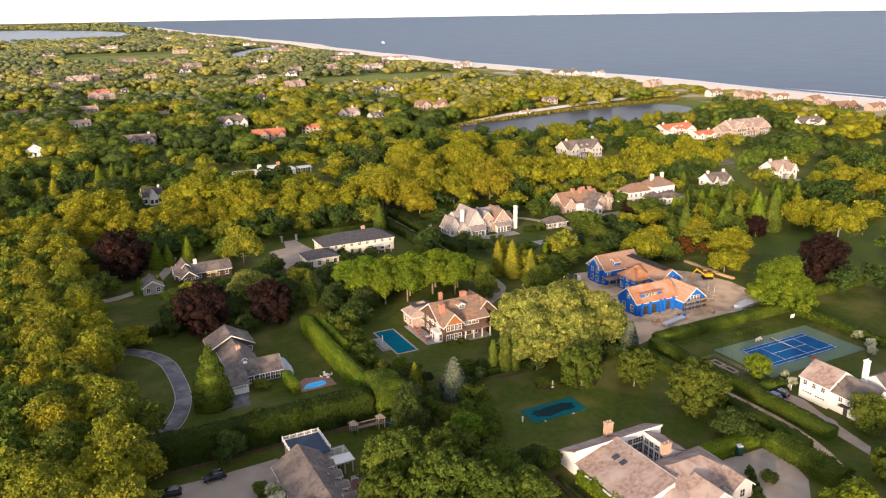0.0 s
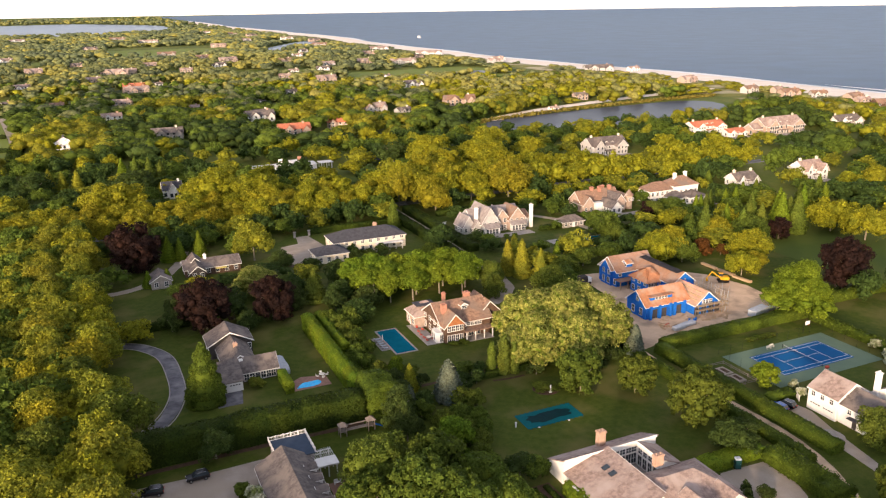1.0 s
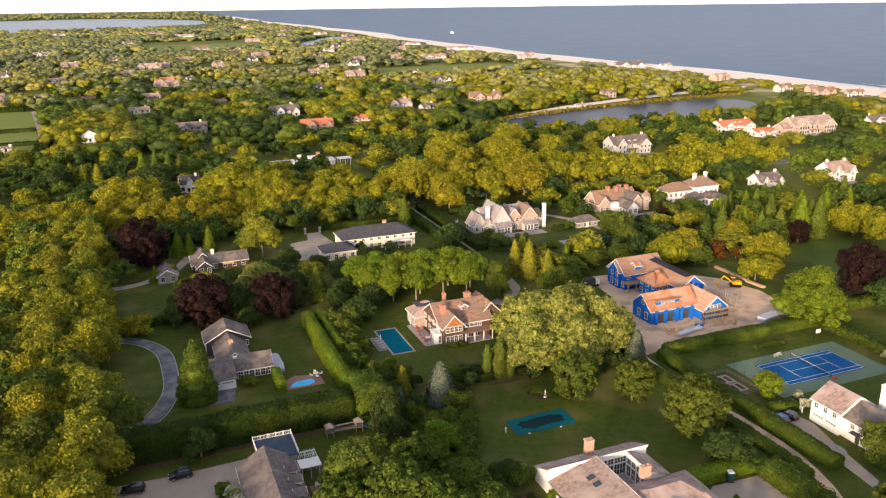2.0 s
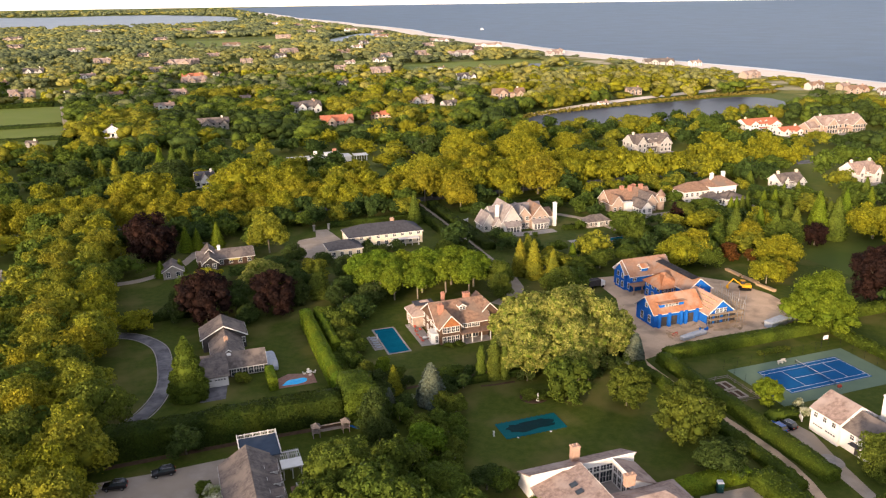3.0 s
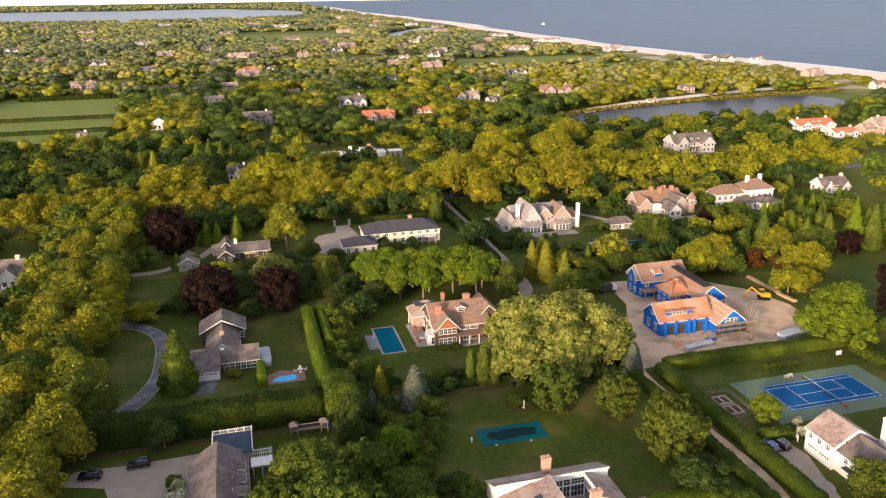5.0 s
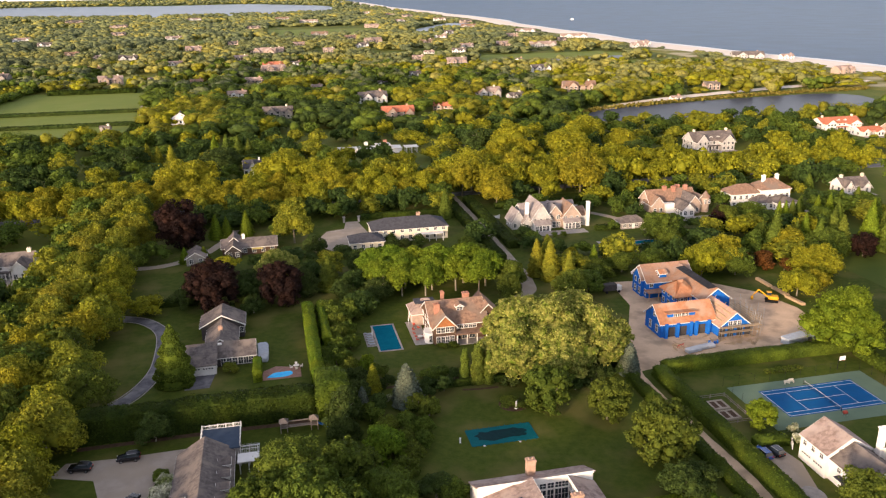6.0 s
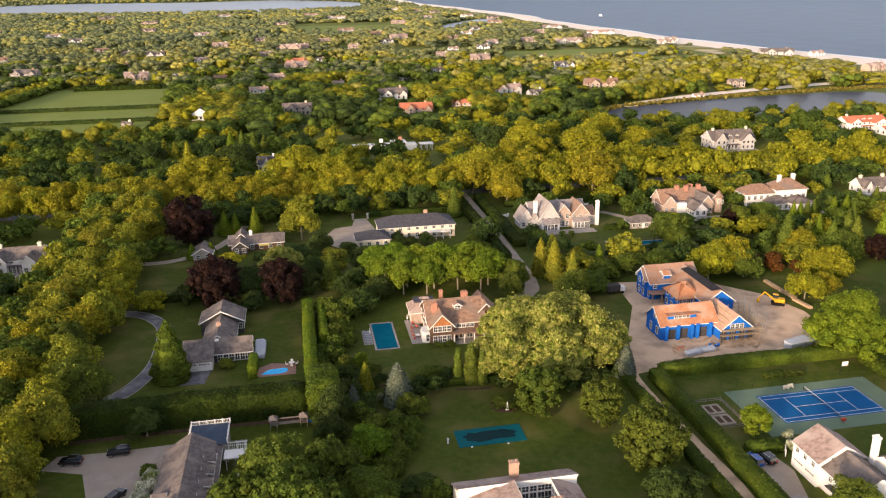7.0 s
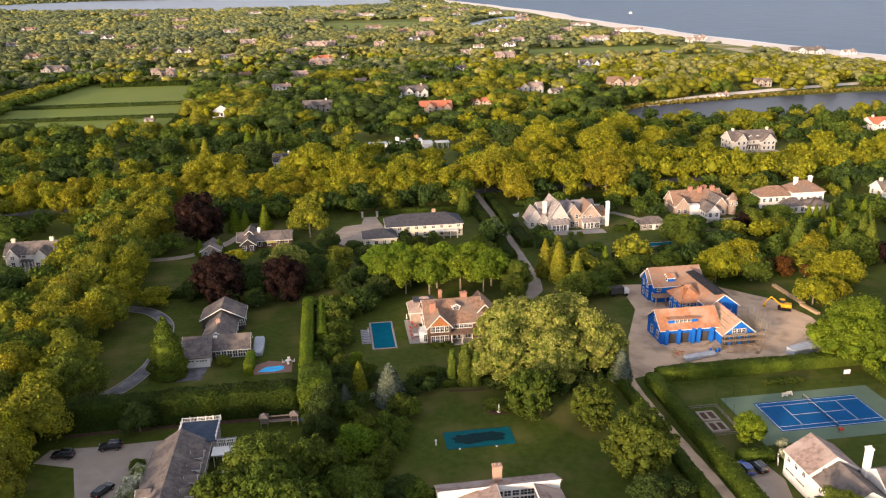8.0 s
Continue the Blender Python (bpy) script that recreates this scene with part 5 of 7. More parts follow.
# long white flat-roofed house
h = thing("house", 104, 434, 0, "long low white flat-roofed house with chimneys", "house")
for x0, x1, z in ((-18, 4, 3.2), (4, 12, 4.6), (12, 18, 3.0)):
    box_part(h, "wall", x0, x1, 0, 9, 0, z, "white")
    box_part(h, "roof", x0 - 0.4, x1 + 0.4, -0.4, 9.4, z, z + 0.35, "white")
chimney(h, -2, 4, 3, 6.8, "white", 2, 1.4)
chimney(h, 9, 4, 4, 7.6, "brick", 2, 1.2)
posts(h, (21, 24, 27), (0, 6), 0, 3.2, 0.2, "white", "pergola_post")
box_part(h, "pergola_beam", 20, 28, -0.5, 6.5, 3.2, 3.45, "white")
for i in range(8):
    window(h, "s", -18 + 3.6 * i, 0, 0.6, 1.8, 2.2)

# ---- planting ----
for k in range(4):
    stock("gold", 14, 13, round_crown(k, 14, 13, 20, 4900, 0.276, "gold", 0.08, None, 0.25), "broad golden-green deciduous tree with billowing crown")
for k in range(3):
    stock("green", 13, 12.5, round_crown(10 + k, 13, 12.5, 18, 5460, 0.248, "green", 0.05, None, 0.3), "mid-green deciduous tree with uneven crown")
for k in range(3):
    stock("olive", 13.5, 13, round_crown(15 + k, 13.5, 13, 20, 5180, 0.258, "olive", 0.06, None, 0.28), "olive-green deciduous tree with golden top")
for k in range(2):
    stock("dome", 11, 9.5, round_crown(25 + k, 11, 9.5, 46, 5200, 0.23, "dome", 0.0, None, 0.5), "dense mid-green domed tree leafy to the ground", bare=0.3)
for k in range(2):
    stock("dark", 11, 11, round_crown(20 + k, 11, 11, 14, 3639, 0.239, "dark", 0.0, None, 0.35), "dark green tree with dense crown")
for k in range(2):
    stock("lime", 10, 10.5, round_crown(30 + k, 10, 10.5, 44, 4480, 0.239, "lime", 0.0, None, 0.35), "bright lime-green tree in fresh leaf")
for k in range(2):
    stock("copper", 16, 15, round_crown(40 + k, 16, 15, 64, 9100, 0.248, "copper", 0.0, None, 0.62), "dark purple copper beech with full crown")
stock("blossom", 18, 17.5, round_crown(50, 18, 17.5, 60, 13300, 0.276, "blossom", 0.04, None, 0.3), "great linden tree with pale cream blossom over green leaves")
stock("blossom", 17, 17, round_crown(51, 17, 17, 60, 13300, 0.276, "blossom", 0.04, None, 0.3), "great linden tree with pale cream blossom over green leaves")
stock("great_lime", 21, 17, round_crown(57, 21, 17, 60, 15399, 0.258, "lime", 0.03, None, 0.25), "spreading yellow-green tree at the edge of the building yard")
stock("pleached", 11.5, 12.8, round_crown(55, 11.5, 12.8, 16, 4760, 0.276, "lime", 0.32, None, 0.15), "tall lime tree with bare grey trunk and high crown", bare=0.55)
stock("cone", 8, 15, cone_crown(60, 8, 15, 5120, 0.28, "green", 0.75), "dark green conical evergreen tree", "conifer", 0.1, "conifer")
stock("cone", 8, 15, cone_crown(61, 8, 15, 5120, 0.28, "lime", 0.8), "yellow-green conical evergreen tree", "conifer", 0.1, "conifer")
stock("gold_cone", 8, 15, cone_crown(66, 8, 15, 5600, 0.26, "olive", 0.66, 7), "bright yellow-green conical cypress", "conifer", 0.1, "conifer")
stock("arborvitae", 10.5, 15.5, cone_crown(65, 10.5, 15.5, 12800, 0.24, "hedge_mid", 0.62, 5), "large dense green conical cedar beside the driveway", "conifer", 0.1, "conifer")
stock("spruce", 7.6, 10.6, cone_crown(62, 7.6, 10.6, 8000, 0.22, "spruce", 0.6, 11), "silvery blue spruce with tiered branches", "conifer", 0.1, "conifer")
stock("column", 3.2, 10, cone_crown(63, 3.2, 10, 3520, 0.20, "green", 0.32, 3), "slim columnar evergreen with yellow-green sides", "conifer", 0.05, "conifer")
for k in range(2):
    stock("shrub", 5, 4.6, round_crown(70 + k, 5, 4.6, 12, 1819, 0.175, "green", 0.0, None, 0.35), "round green garden shrub", "shrub", 0.2, "shrub")
stock("darkshrub", 5, 4.4, round_crown(73, 5, 4.4, 8, 1819, 0.175, "dark", 0.0, None, 0.35), "round dark green garden shrub", "shrub", 0.2, "shrub")
stock("bloom", 2.6, 2.2, round_crown(75, 2.6, 2.2, 8, 700, 0.166, "white_flower", 0.0, None, 0.3), "white flowering hydrangea bush", "shrub", 0.2, "shrub")
stock("rust", 9, 8, round_crown(78, 9, 8, 14, 3360, 0.239, "rust", 0.0, None, 0.35), "rust-brown leaved tree near the building yard")
for k in range(2):
    stock("wood", 15, 13.5, round_crown(80 + k, 15, 13.5, 18, 3000, 0.36, "gold", 0.1, None, 0.15), "golden-green street tree with rounded crown")
MASS, spots = [], []
FORMS = [round_crown(100 + k, 1.0, 0.95, 9, 820, 0.036, None, 0.02, None, 0.25, 4) for k in range(6)]


def mass(x, y, w, h, tone):
    MASS.append((x, y, w, h, tone))
    PLANTED.append((x, y, w))


LINDENS = [(106.5, 167, 20, 19), (119, 166, 20, 19.5), (123.5, 157, 17, 16.5), (101.5, 156, 17, 15.5), (112, 152, 16, 14.5), (112, 160, 19, 19)]
for a in LINDENS:
    plant("blossom", *a, group="lindens")
for x, y, w, h in [(103.8, 138, 11.4, 10.6), (114.8, 131.5, 10, 9.4), (119, 115.5, 14, 12.6), (188.5, 151, 20.5, 16.2)]:
    plant("great_lime" if w > 16 else "dome", x, y, w, h)
for x, y, w, h in [(145.3, 121.2, 7.2, 7.3), (65, 127, 9.5, 10), (111.5, 69.8, 11.7, 11), (66.7, 164.2, 4.6, 7.3)]:
    plant("lime", x, y, w, h)
for x, y, w, h in [(47, 122, 13.2, 12), (50, 107, 15, 14), (57, 118, 12, 11), (63, 111, 11, 10), (41, 113, 10, 9), (56, 103, 12, 11), (145.8, 91.2, 9.7, 9.3), (131.5, 76, 8, 7.6), (64, 103, 10, 9), (45, 98, 13, 12), (136, 72, 9, 8)]:
    plant(("dome", "green", "green")[RNG.integers(3)], x, y, w, h)
for x, y, w, h in [(69.5, 203.5, 9.7, 9.2), (89.1, 268.5, 4.8, 4.4), (199.5, 322, 15.5, 15), (166, 425, 20, 17), (184, 392, 20, 17), (232, 357, 21, 17), (22, 413, 22, 16), (-24, 425, 20, 15), (19.7, 146, 8.6, 8), (116.5, 102, 9, 8.2), (64.5, 115, 6.7, 6.4), (72.8, 113, 7.4, 5.8), (59, 142, 8.2, 10.8), (121, 104, 7.6, 6.6), (57.9, 134.9, 7, 9)]:
    plant("dark", x, y, w, h)
for x, y, w, h in [(77, 228.3, 10.1, 11.6), (83, 227, 11.1, 12.4), (90, 225, 11.2, 12.5), (97, 222.5, 12.1, 13.3), (105, 220.5, 12.2, 13.4), (111, 216, 11.3, 12.4), (86, 220, 10.5, 11.8), (94, 217, 10.5, 11.8), (101, 214.5, 10.5, 11.8), (79, 220, 10, 11), (107.5, 211, 10, 11.5), (91, 212.5, 9, 10.5), (84, 214, 9, 10.5)]:
    plant("pleached", x, y, 1.05 * w, h, "pleached limes")
for x, y, w, h in [(74, 236, 11, 10), (82, 236, 11, 10), (90, 234, 11, 10), (98, 232, 11, 10), (106, 230, 11, 10), (113, 222, 9, 9), (76, 212, 9, 9), (70, 222, 9, 9), (66, 214, 8, 8), (19, 220, 8, 8), (37, 222, 8, 8), (39.5, 212, 7, 7), (56, 223, 9, 9), (38, 230, 9, 9), (58, 233, 9, 9), (48, 242, 10, 9), (29, 238, 9, 8), (22, 233, 8, 8), (61, 262, 9, 9), (89, 262, 5.5, 5), (93, 261, 5, 4.5), (99, 262, 6, 5), (116, 226, 7, 8), (70, 256, 7, 6)]:
    plant("dark", x, y, w, h)
for x, y, w, h in [(138, 336, 21, 19), (161, 338, 19, 18), (197, 368, 25, 22), (186, 322, 22, 20), (180, 405, 24, 21), (236, 386, 20, 18), (215, 350, 20, 18), (160, 362, 21, 19), (53, 367, 25, 21), (10, 362, 24, 20), (72, 360, 21, 18), (143, 312, 14, 13), (176, 375, 20, 18), (208, 398, 22, 19), (228, 420, 22, 19)]:
    plant("gold", x, y, w, h)
for x, y, w, h in [(13.9, 282, 17.6, 18), (28.5, 217.5, 16.5, 15.6), (47.5, 216, 13.6, 13.6), (219, 160, 17, 17), (244.5, 210.6, 9.1, 8.6), (215.2, 254.7, 7.3, 7.0)]:
    plant("copper", x, y, w, h)
for x, y, w, h in [(205.5, 208.5, 7.5, 6.5), (201, 213, 5, 5), (210, 205, 5.5, 5)]:
    plant("rust", x, y, w, h)
plant("olive", 54.2, 277, 14.8, 15.5)
plant("blossom", 47.5, 240, 15, 11.5, label="pale willowy yellow-green tree with rounded crown")
for x, y, w, h in [(242, 254.5, 5, 9), (246, 256, 4.5, 8.5), (218.8, 231, 6.3, 9), (247.4, 228.5, 8, 15), (284, 293, 6.5, 9)]:
    plant("cone", x, y, w, h)
for x, y, w, h in [(129.5, 220.6, 6.8, 13), (132.5, 216.2, 7.5, 14), (137.4, 212, 6, 11), (135, 226, 7.3, 12.5), (67, 156, 4.5, 7.5)]:
    plant("gold_cone", x, y, w, h)
plant("gold", 145, 230, 5, 6.2)
for x, y, w, h in [(-17, 437, 8, 13), (-11, 432, 7.5, 12), (-4, 429, 8, 13), (18, 441, 9, 15), (24.5, 437, 9, 16), (31, 433, 9, 15.5), (36.6, 431, 8, 14)]:
    plant("gold_cone" if x < 0 else "cone", x, y, w, h)
plant("copper", -25, 572, 11, 9)
plant("copper", 224, 263.5, 7.5, 6.5)
plant("arborvitae", 21.5, 171.5, 10.5, 15.7)
plant("spruce", 73.5, 148.0, 7.6, 10.6)
plant("spruce", 128.5, 149.5, 6, 8.5)
plant("spruce", 63.5, 147.5, 3.6, 6.5)
for x, y, w, h in [(89, 155.6, 2.9, 9.2), (91.8, 154.4, 3.9, 11.0), (94.4, 153.6, 2.8, 9.0)]:
    plant("column", x, y, w, h, "columnar evergreens")
for x, y, w in [(77.5, 142.3, 5.5), (75, 135.6, 4.7), (75.3, 145.1, 5.4), (71.6, 137.5, 5.4), (70.7, 125.4, 5.6), (73.9, 130.4, 4.8), (67.4, 137.1, 5.3), (64.7, 143.3, 5.5), (70.3, 131, 5), (68, 121, 5.5), (75.3, 112.3, 6.0), (66, 131.5, 5.2), (100.6, 156, 6.0), (60.5, 150, 5)]:
    plant("shrub", x, y, w)
for x, y, w in [(83.2, 152.5, 5.2), (79.5, 154, 4.6), (78, 150, 5), (87, 158, 4), (97, 159, 5), (126, 162, 7), (127, 150, 4.5), (70.5, 157.5, 4.2), (66, 158, 4.6), (62, 152, 7.5), (67, 147, 6), (64, 159, 7), (108, 147.5, 5.5), (113, 145.5, 5), (118, 147.5, 6), (122, 150, 5.5), (126, 155, 6), (99, 150.5, 5)]:
    plant("darkshrub", x, y, w)
for x, y, w in [(60, 172, 6), (61, 178, 6), (61.5, 185, 6.5), (62, 193, 7), (66, 200, 8), (71, 205, 8), (60, 203, 7), (63, 166, 5.5), (69, 162, 5), (62, 198, 7.5), (64, 188, 6), (64.5, 181, 5), (62, 172, 5), (57.5, 176, 4.5), (57, 170, 5), (58, 164, 5.5)]:
    plant("shrub", x, y, w)
for x, y, w, h in [(82.8, 160.2, 6.5, 2.6), (97, 142.5, 6, 1.6), (34, 175.2, 4.5, 2.8), (88, 175.6, 3, 1.2), (91, 175.8, 3, 1.2), (22.5, 131.5, 4, 2.4)]:
    plant("shrub", x, y, w, h)
for x, y, w in [(181, 115, 3), (183, 117, 2.8), (186, 119, 3), (148.5, 113.2, 2.8), (150, 116.8, 2.8), (187.5, 124, 3.2), (84, 113.6, 1.6), (87, 113.6, 1.8), (95, 113.4, 1.6), (82, 113.5, 1.8), (68, 104, 2.6), (70, 151, 2), (24, 127, 4.5), (23.4, 123.6, 4.8), (23, 120, 4.6), (22.6, 116, 4.8), (22.4, 112, 4.8)]:
    plant("bloom", x, y, w)
for x, y, w, h in [(251.3, 216.3, 9.7, 17), (256.5, 213.2, 9.7, 17), (238, 214, 8, 14.6), (218, 222.7, 9, 15), (230, 215.3, 7.4, 13.4), (243, 225, 7.7, 14), (116, 295, 7, 12.8), (62.6, 225.2, 8.5, 11.6), (58, 158, 4, 7), (260, 226, 9, 16), (25.4, 290, 6.5, 10), (29.4, 289.6, 5.5, 9), (36.7, 291, 6.3, 10.5), (16.1, 263.4, 4.5, 6), (22.4, 265, 5, 5.5), (262, 222, 7, 13), (268, 233, 7, 14), (276, 228, 8, 15), (284, 237, 7, 13), (291, 230, 7, 14), (300, 241, 8, 15), (226, 222, 6, 11), (234, 228, 6, 12), (150, 222, 5, 9)]:
    plant("cone", x, y, w, h)
for x, y, w, h in [(180.5, 206, 12.8, 13), (189.5, 210, 13, 14.2), (214.8, 196.5, 15, 11.5), (199.5, 184, 9.5, 9.5), (220.8, 219, 10, 11), (271, 209, 17, 15.5), (272, 194, 16, 15), (332, 250, 12.5, 12), (344, 244, 16.6, 15), (339, 226, 16, 15), (207, 186, 8, 8)]:
    plant("gold", x, y, w, h)
for x, y, w, h in [(253, 245, 10, 9.5), (186, 237, 9, 8), (185.2, 243.5, 13.8, 12.5), (230, 212.5, 14, 12), (233, 260, 12, 9), (222, 234, 8, 8), (219, 255, 10, 10), (132.9, 200, 11, 10.5), (140, 203, 12, 8), (147, 214, 12, 7.5), (158, 217, 11, 7.5), (170, 218, 12, 8), (115, 204, 8, 9), (118, 212, 9, 11), (113, 228, 9, 10), (115, 240, 9, 7), (114, 250, 8, 7), (185, 212, 11, 11), (192, 205, 11, 11)]:
    plant("green", x, y, w, h)

CLEAR = [(22, 165, 56, 212), (12, 256, 52, 284), (206, 256, 226, 270), (152, 228, 182, 262), (4, 172, 22, 214), (72, 102, 128, 150), (64, 158, 128, 200), (133, 84, 172, 122), (136, 118, 200, 150), (130, 150, 200, 210), (76, 82, 124, 112), (0, 96, 42, 143), (60, 255, 116, 302), (4, 226, 20, 262), (132, 258, 190, 296), (198, 268, 232, 296), (236, 262, 272, 292), (278, 350, 318, 410), (334, 270, 358, 296), (294, 276, 316, 300), (390, 400, 430, 442), (428, 385, 475, 420), (82, 420, 140, 448), (140, 235, 200, 262), (205, 160, 262, 205), (-52, 255, -28, 275), (270, 150, 330, 200), (124, 205, 129, 320), (140, 395, 185, 432)]


def free(x, y, margin=2.0):
    return not any(a - margin < x < c + margin and b - margin < y < d + margin for a, b, c, d in CLEAR) and all((x - p) ** 2 + (y - q) ** 2 > (0.40 * w + 3) ** 2 for p, q, w in PLANTED)


# street trees
for y0, x0, x1 in ((326, -130, 345), (345, -150, 350), (352, 130, 262)):
    x = x0
    while x < x1:
        y = y0 + RNG.uniform(-2.5, 2.5)
        big = 1.0 if x < 130 else 1.25
        w, h = RNG.uniform(11, 15) * big, RNG.uniform(11, 13.5) * big
        if -70 < x < 200 and y0 < 350:
            plant("wood", x, y, w, h, "street trees")
        else:
            mass(x, y, w, h, "gold")
        x += RNG.uniform(8, 11) * big
# trees along the lane
for x0 in (-3.5, -14, -24):
    y = 96
    while y < 322:
        x = x0 + RNG.uniform(-2.5, 2.5) + (4 if 146 < y < 165 and x0 > -5 else 0)
        if x0 < -20:
            mass(x, y, RNG.uniform(11, 15), RNG.uniform(11.5, 14.5), "olive" if RNG.random() < 0.5 else "green")
            y += RNG.uniform(7, 9.5)
            continue
        plant(("olive", "olive", "olive", "green", "gold")[RNG.integers(5)], x, y, RNG.uniform(11, 15), RNG.uniform(11.5, 14.5), "trees along the lane")
        y += RNG.uniform(7, 9.5)
for x0 in (-8.5, -19):
    y = 100
    while y < 322:
        mass(x0 + RNG.uniform(-2, 2), y, RNG.uniform(10, 14), RNG.uniform(10, 14), ("olive", "green", "green", "gold")[RNG.integers(4)])
        y += RNG.uniform(7, 10)
# woods between the gardens
for x0, y0, x1, y1, step, tone in ((-8, 215, 60, 322, 10, 0.4), (116, 200, 262, 322, 11, 0.35), (-220, 60, -30, 322, 15, 0.5), (-160, 358, 60, 500, 12.5, 0.18), (60, 358, 420, 500, 13, 0.42), (262, 120, 420, 322, 14, 0.35), (186, 205, 262, 262, 12, 0.4), (200, 100, 270, 160, 12, 0.3), (50, 230, 76, 262, 9, 0.3)):
    y = y0
    while y < y1:
        x = x0
        while x < x1:
            px, py = x + RNG.uniform(-0.4, 0.4) * step, y + RNG.uniform(-0.4, 0.4) * step
            if free(px, py) and abs(py - 335) > 7 and (px < 260 or px > 580 or not (480 < py < 610)):
                r = RNG.random()
                mass(px, py, RNG.uniform(0.85, 1.35) * step, RNG.uniform(0.65, 1.05) * step, ("gold" if RNG.random() < 0.4 else "olive") if r < tone else "green" if r < 0.5 + 0.5 * tone else "dark")
            x += step
        y += step
# a closed belt of trees between the houses and the street
for y0 in (309, 318):
    x = 16
    while x < 118:
        mass(x + RNG.uniform(-2, 2), y0 + RNG.uniform(-2, 2), RNG.uniform(9, 12), RNG.uniform(8, 11.5), ("green", "olive", "green", "dark")[RNG.integers(4)])
        x += RNG.uniform(7, 9)
# the curving belt of trees beside the nursery field
for a in spline([(-186, 590), (-196, 663), (-188, 720), (-180, 807), (-171, 924), (-155, 1032)], 7):
    for off, tone in ((-11, "olive"), (0, "gold"), (9, "green")):
        spots.append((a[0] + off + RNG.uniform(-2, 2), a[1] + RNG.uniform(-2, 2), RNG.uniform(11, 15), RNG.uniform(8, 10), tone))
# unseen trees added west of the flight to put the gardens in evening shade
for i in range(150):
    x, y = (RNG.uniform(-190, -20), RNG.uniform(-130, 100)) if i < 60 else (RNG.uniform(-20, 125), RNG.uniform(-60, 62))
    mass(x, y, RNG.uniform(11, 16), RNG.uniform(11, 15), "green")

# garden trees round the mansions
for x, y, w, h, tone in ((186, 284, 9, 8, "green"), (191, 276, 8, 7, "dark"), (194, 290, 10, 9, "green"), (197, 264, 9, 7, "gold"), (192, 266, 7, 6, "green"), (198, 256, 12, 10, "green"), (206, 254, 8, 6, "dark"), (189, 252, 9, 7, "dark"), (194, 247, 8, 6, "green"), (228, 270, 8, 6, "dark"), (231, 279, 9, 8, "green"), (233, 288, 9, 8, "olive"), (229, 262, 6, 5, "dark"), (238, 263, 8, 6, "dark"), (244, 259, 8, 7, "olive"), (236, 255, 9, 7, "dark"), (270, 268, 8, 7, "green"), (274, 276, 9, 8, "dark"), (272, 286, 9, 9, "olive"), (279, 268, 8, 8, "dark"), (285, 275, 8, 8, "dark"), (291, 268, 9, 8, "green"), (262, 262, 6, 5, "dark"), (175, 262, 5, 4, "green"), (173, 285, 8, 7, "dark"), (180, 292, 9, 8, "green"), (204, 296, 9, 8, "dark"), (216, 297, 9, 8, "green"), (226, 297, 9, 9, "dark"), (240, 296, 8, 8, "green"), (252, 297, 9, 9, "dark"), (146, 295, 8, 7, "dark"), (157, 297, 9, 8, "green"), (139, 262, 8, 7, "dark"), (140, 254, 7, 6, "green"), (137, 246, 8, 7, "dark"), (144, 240, 8, 6, "dark"), (152, 236, 8, 6, "green"), (160, 233, 8, 6, "dark"), (168, 234, 8, 5, "green"), (176, 231, 8, 6, "dark"), (150, 258, 3, 3, "green"), (153, 257, 3, 3, "green")):
    mass(x, y, w, h, tone)
for x, y, w, h in ((258, 263, 4.5, 8), (262, 258, 5, 9), (254, 259, 4.5, 8), (249, 256, 5, 8.5), (266, 256, 5.5, 10), (276, 262, 5.5, 10), (282, 260, 6, 11)):
    plant("cone", x, y, w, h)

# far woods, joined
SITES = [(x, y, w) for x, y, w, *_ in FAR + FAR2 + FAR3 + FAR4] + [(-11, 564, 14), (104, 434, 40), (450, 400, 40), (407, 426, 40), (518, 402, 30), (296, 392, 30)]
SX, SY, SW = (np.array(c) for c in zip(*SITES))


def in_ring(x, y, ring):
    odd = False
    for (a, b), (c, d) in zip(ring, [*ring[1:], ring[0]]):
        if (b > y) != (d > y) and x < (c - a) * (y - b) / (d - b) + a:
            odd = not odd
    return odd


OPEN = [[(250, 505), (290, 560), (412, 600), (600, 612), (580, 560), (520, 505), (455, 476), (318, 486)], [(-270, 512), (-28, 512), (-58, 800), (-190, 820), (-310, 640)], [(228, 940), (300, 995), (510, 1065), (535, 985), (385, 915)], [(330, 1740), (470, 2040), (580, 2200), (612, 1990), (455, 1815)], [(60, 1700), (330, 1700), (330, 2150), (60, 2150)], [(-80, 1560), (190, 1560), (190, 1680), (-80, 1680)], [(-1500, 3500), (-900, 3030), (-500, 2960), (-100, 2970), (300, 3100), (380, 3500), (340, 3850), (0, 4140), (-1000, 4060)], [(180, 1080), (330, 1080), (330, 1200), (180, 1200)], [(295, 552), (367, 586), (458, 614), (565, 638), (640, 652), (640, 668), (458, 631), (367, 603), (295, 570)], [(470, 850), (600, 850), (600, 960), (470, 960)], [(150, 690), (235, 690), (235, 735), (150, 735)], [(330, 1010), (560, 1010), (560, 1110), (330, 1110)], [(-130, 900), (10, 900), (10, 960), (-130, 960)]]


def open_ground(x, y):
    if np.any((x - SX) ** 2 + (y - SY + 0.35 * SW) ** 2 < (0.58 * SW + 2) ** 2):
        return True
    if x > shore(y) - 72:
        return True
    return any(in_ring(x, y, r) for r in OPEN)


# rough position of the camera along its flight
CAMERA_EYE = (30, -5, 88)


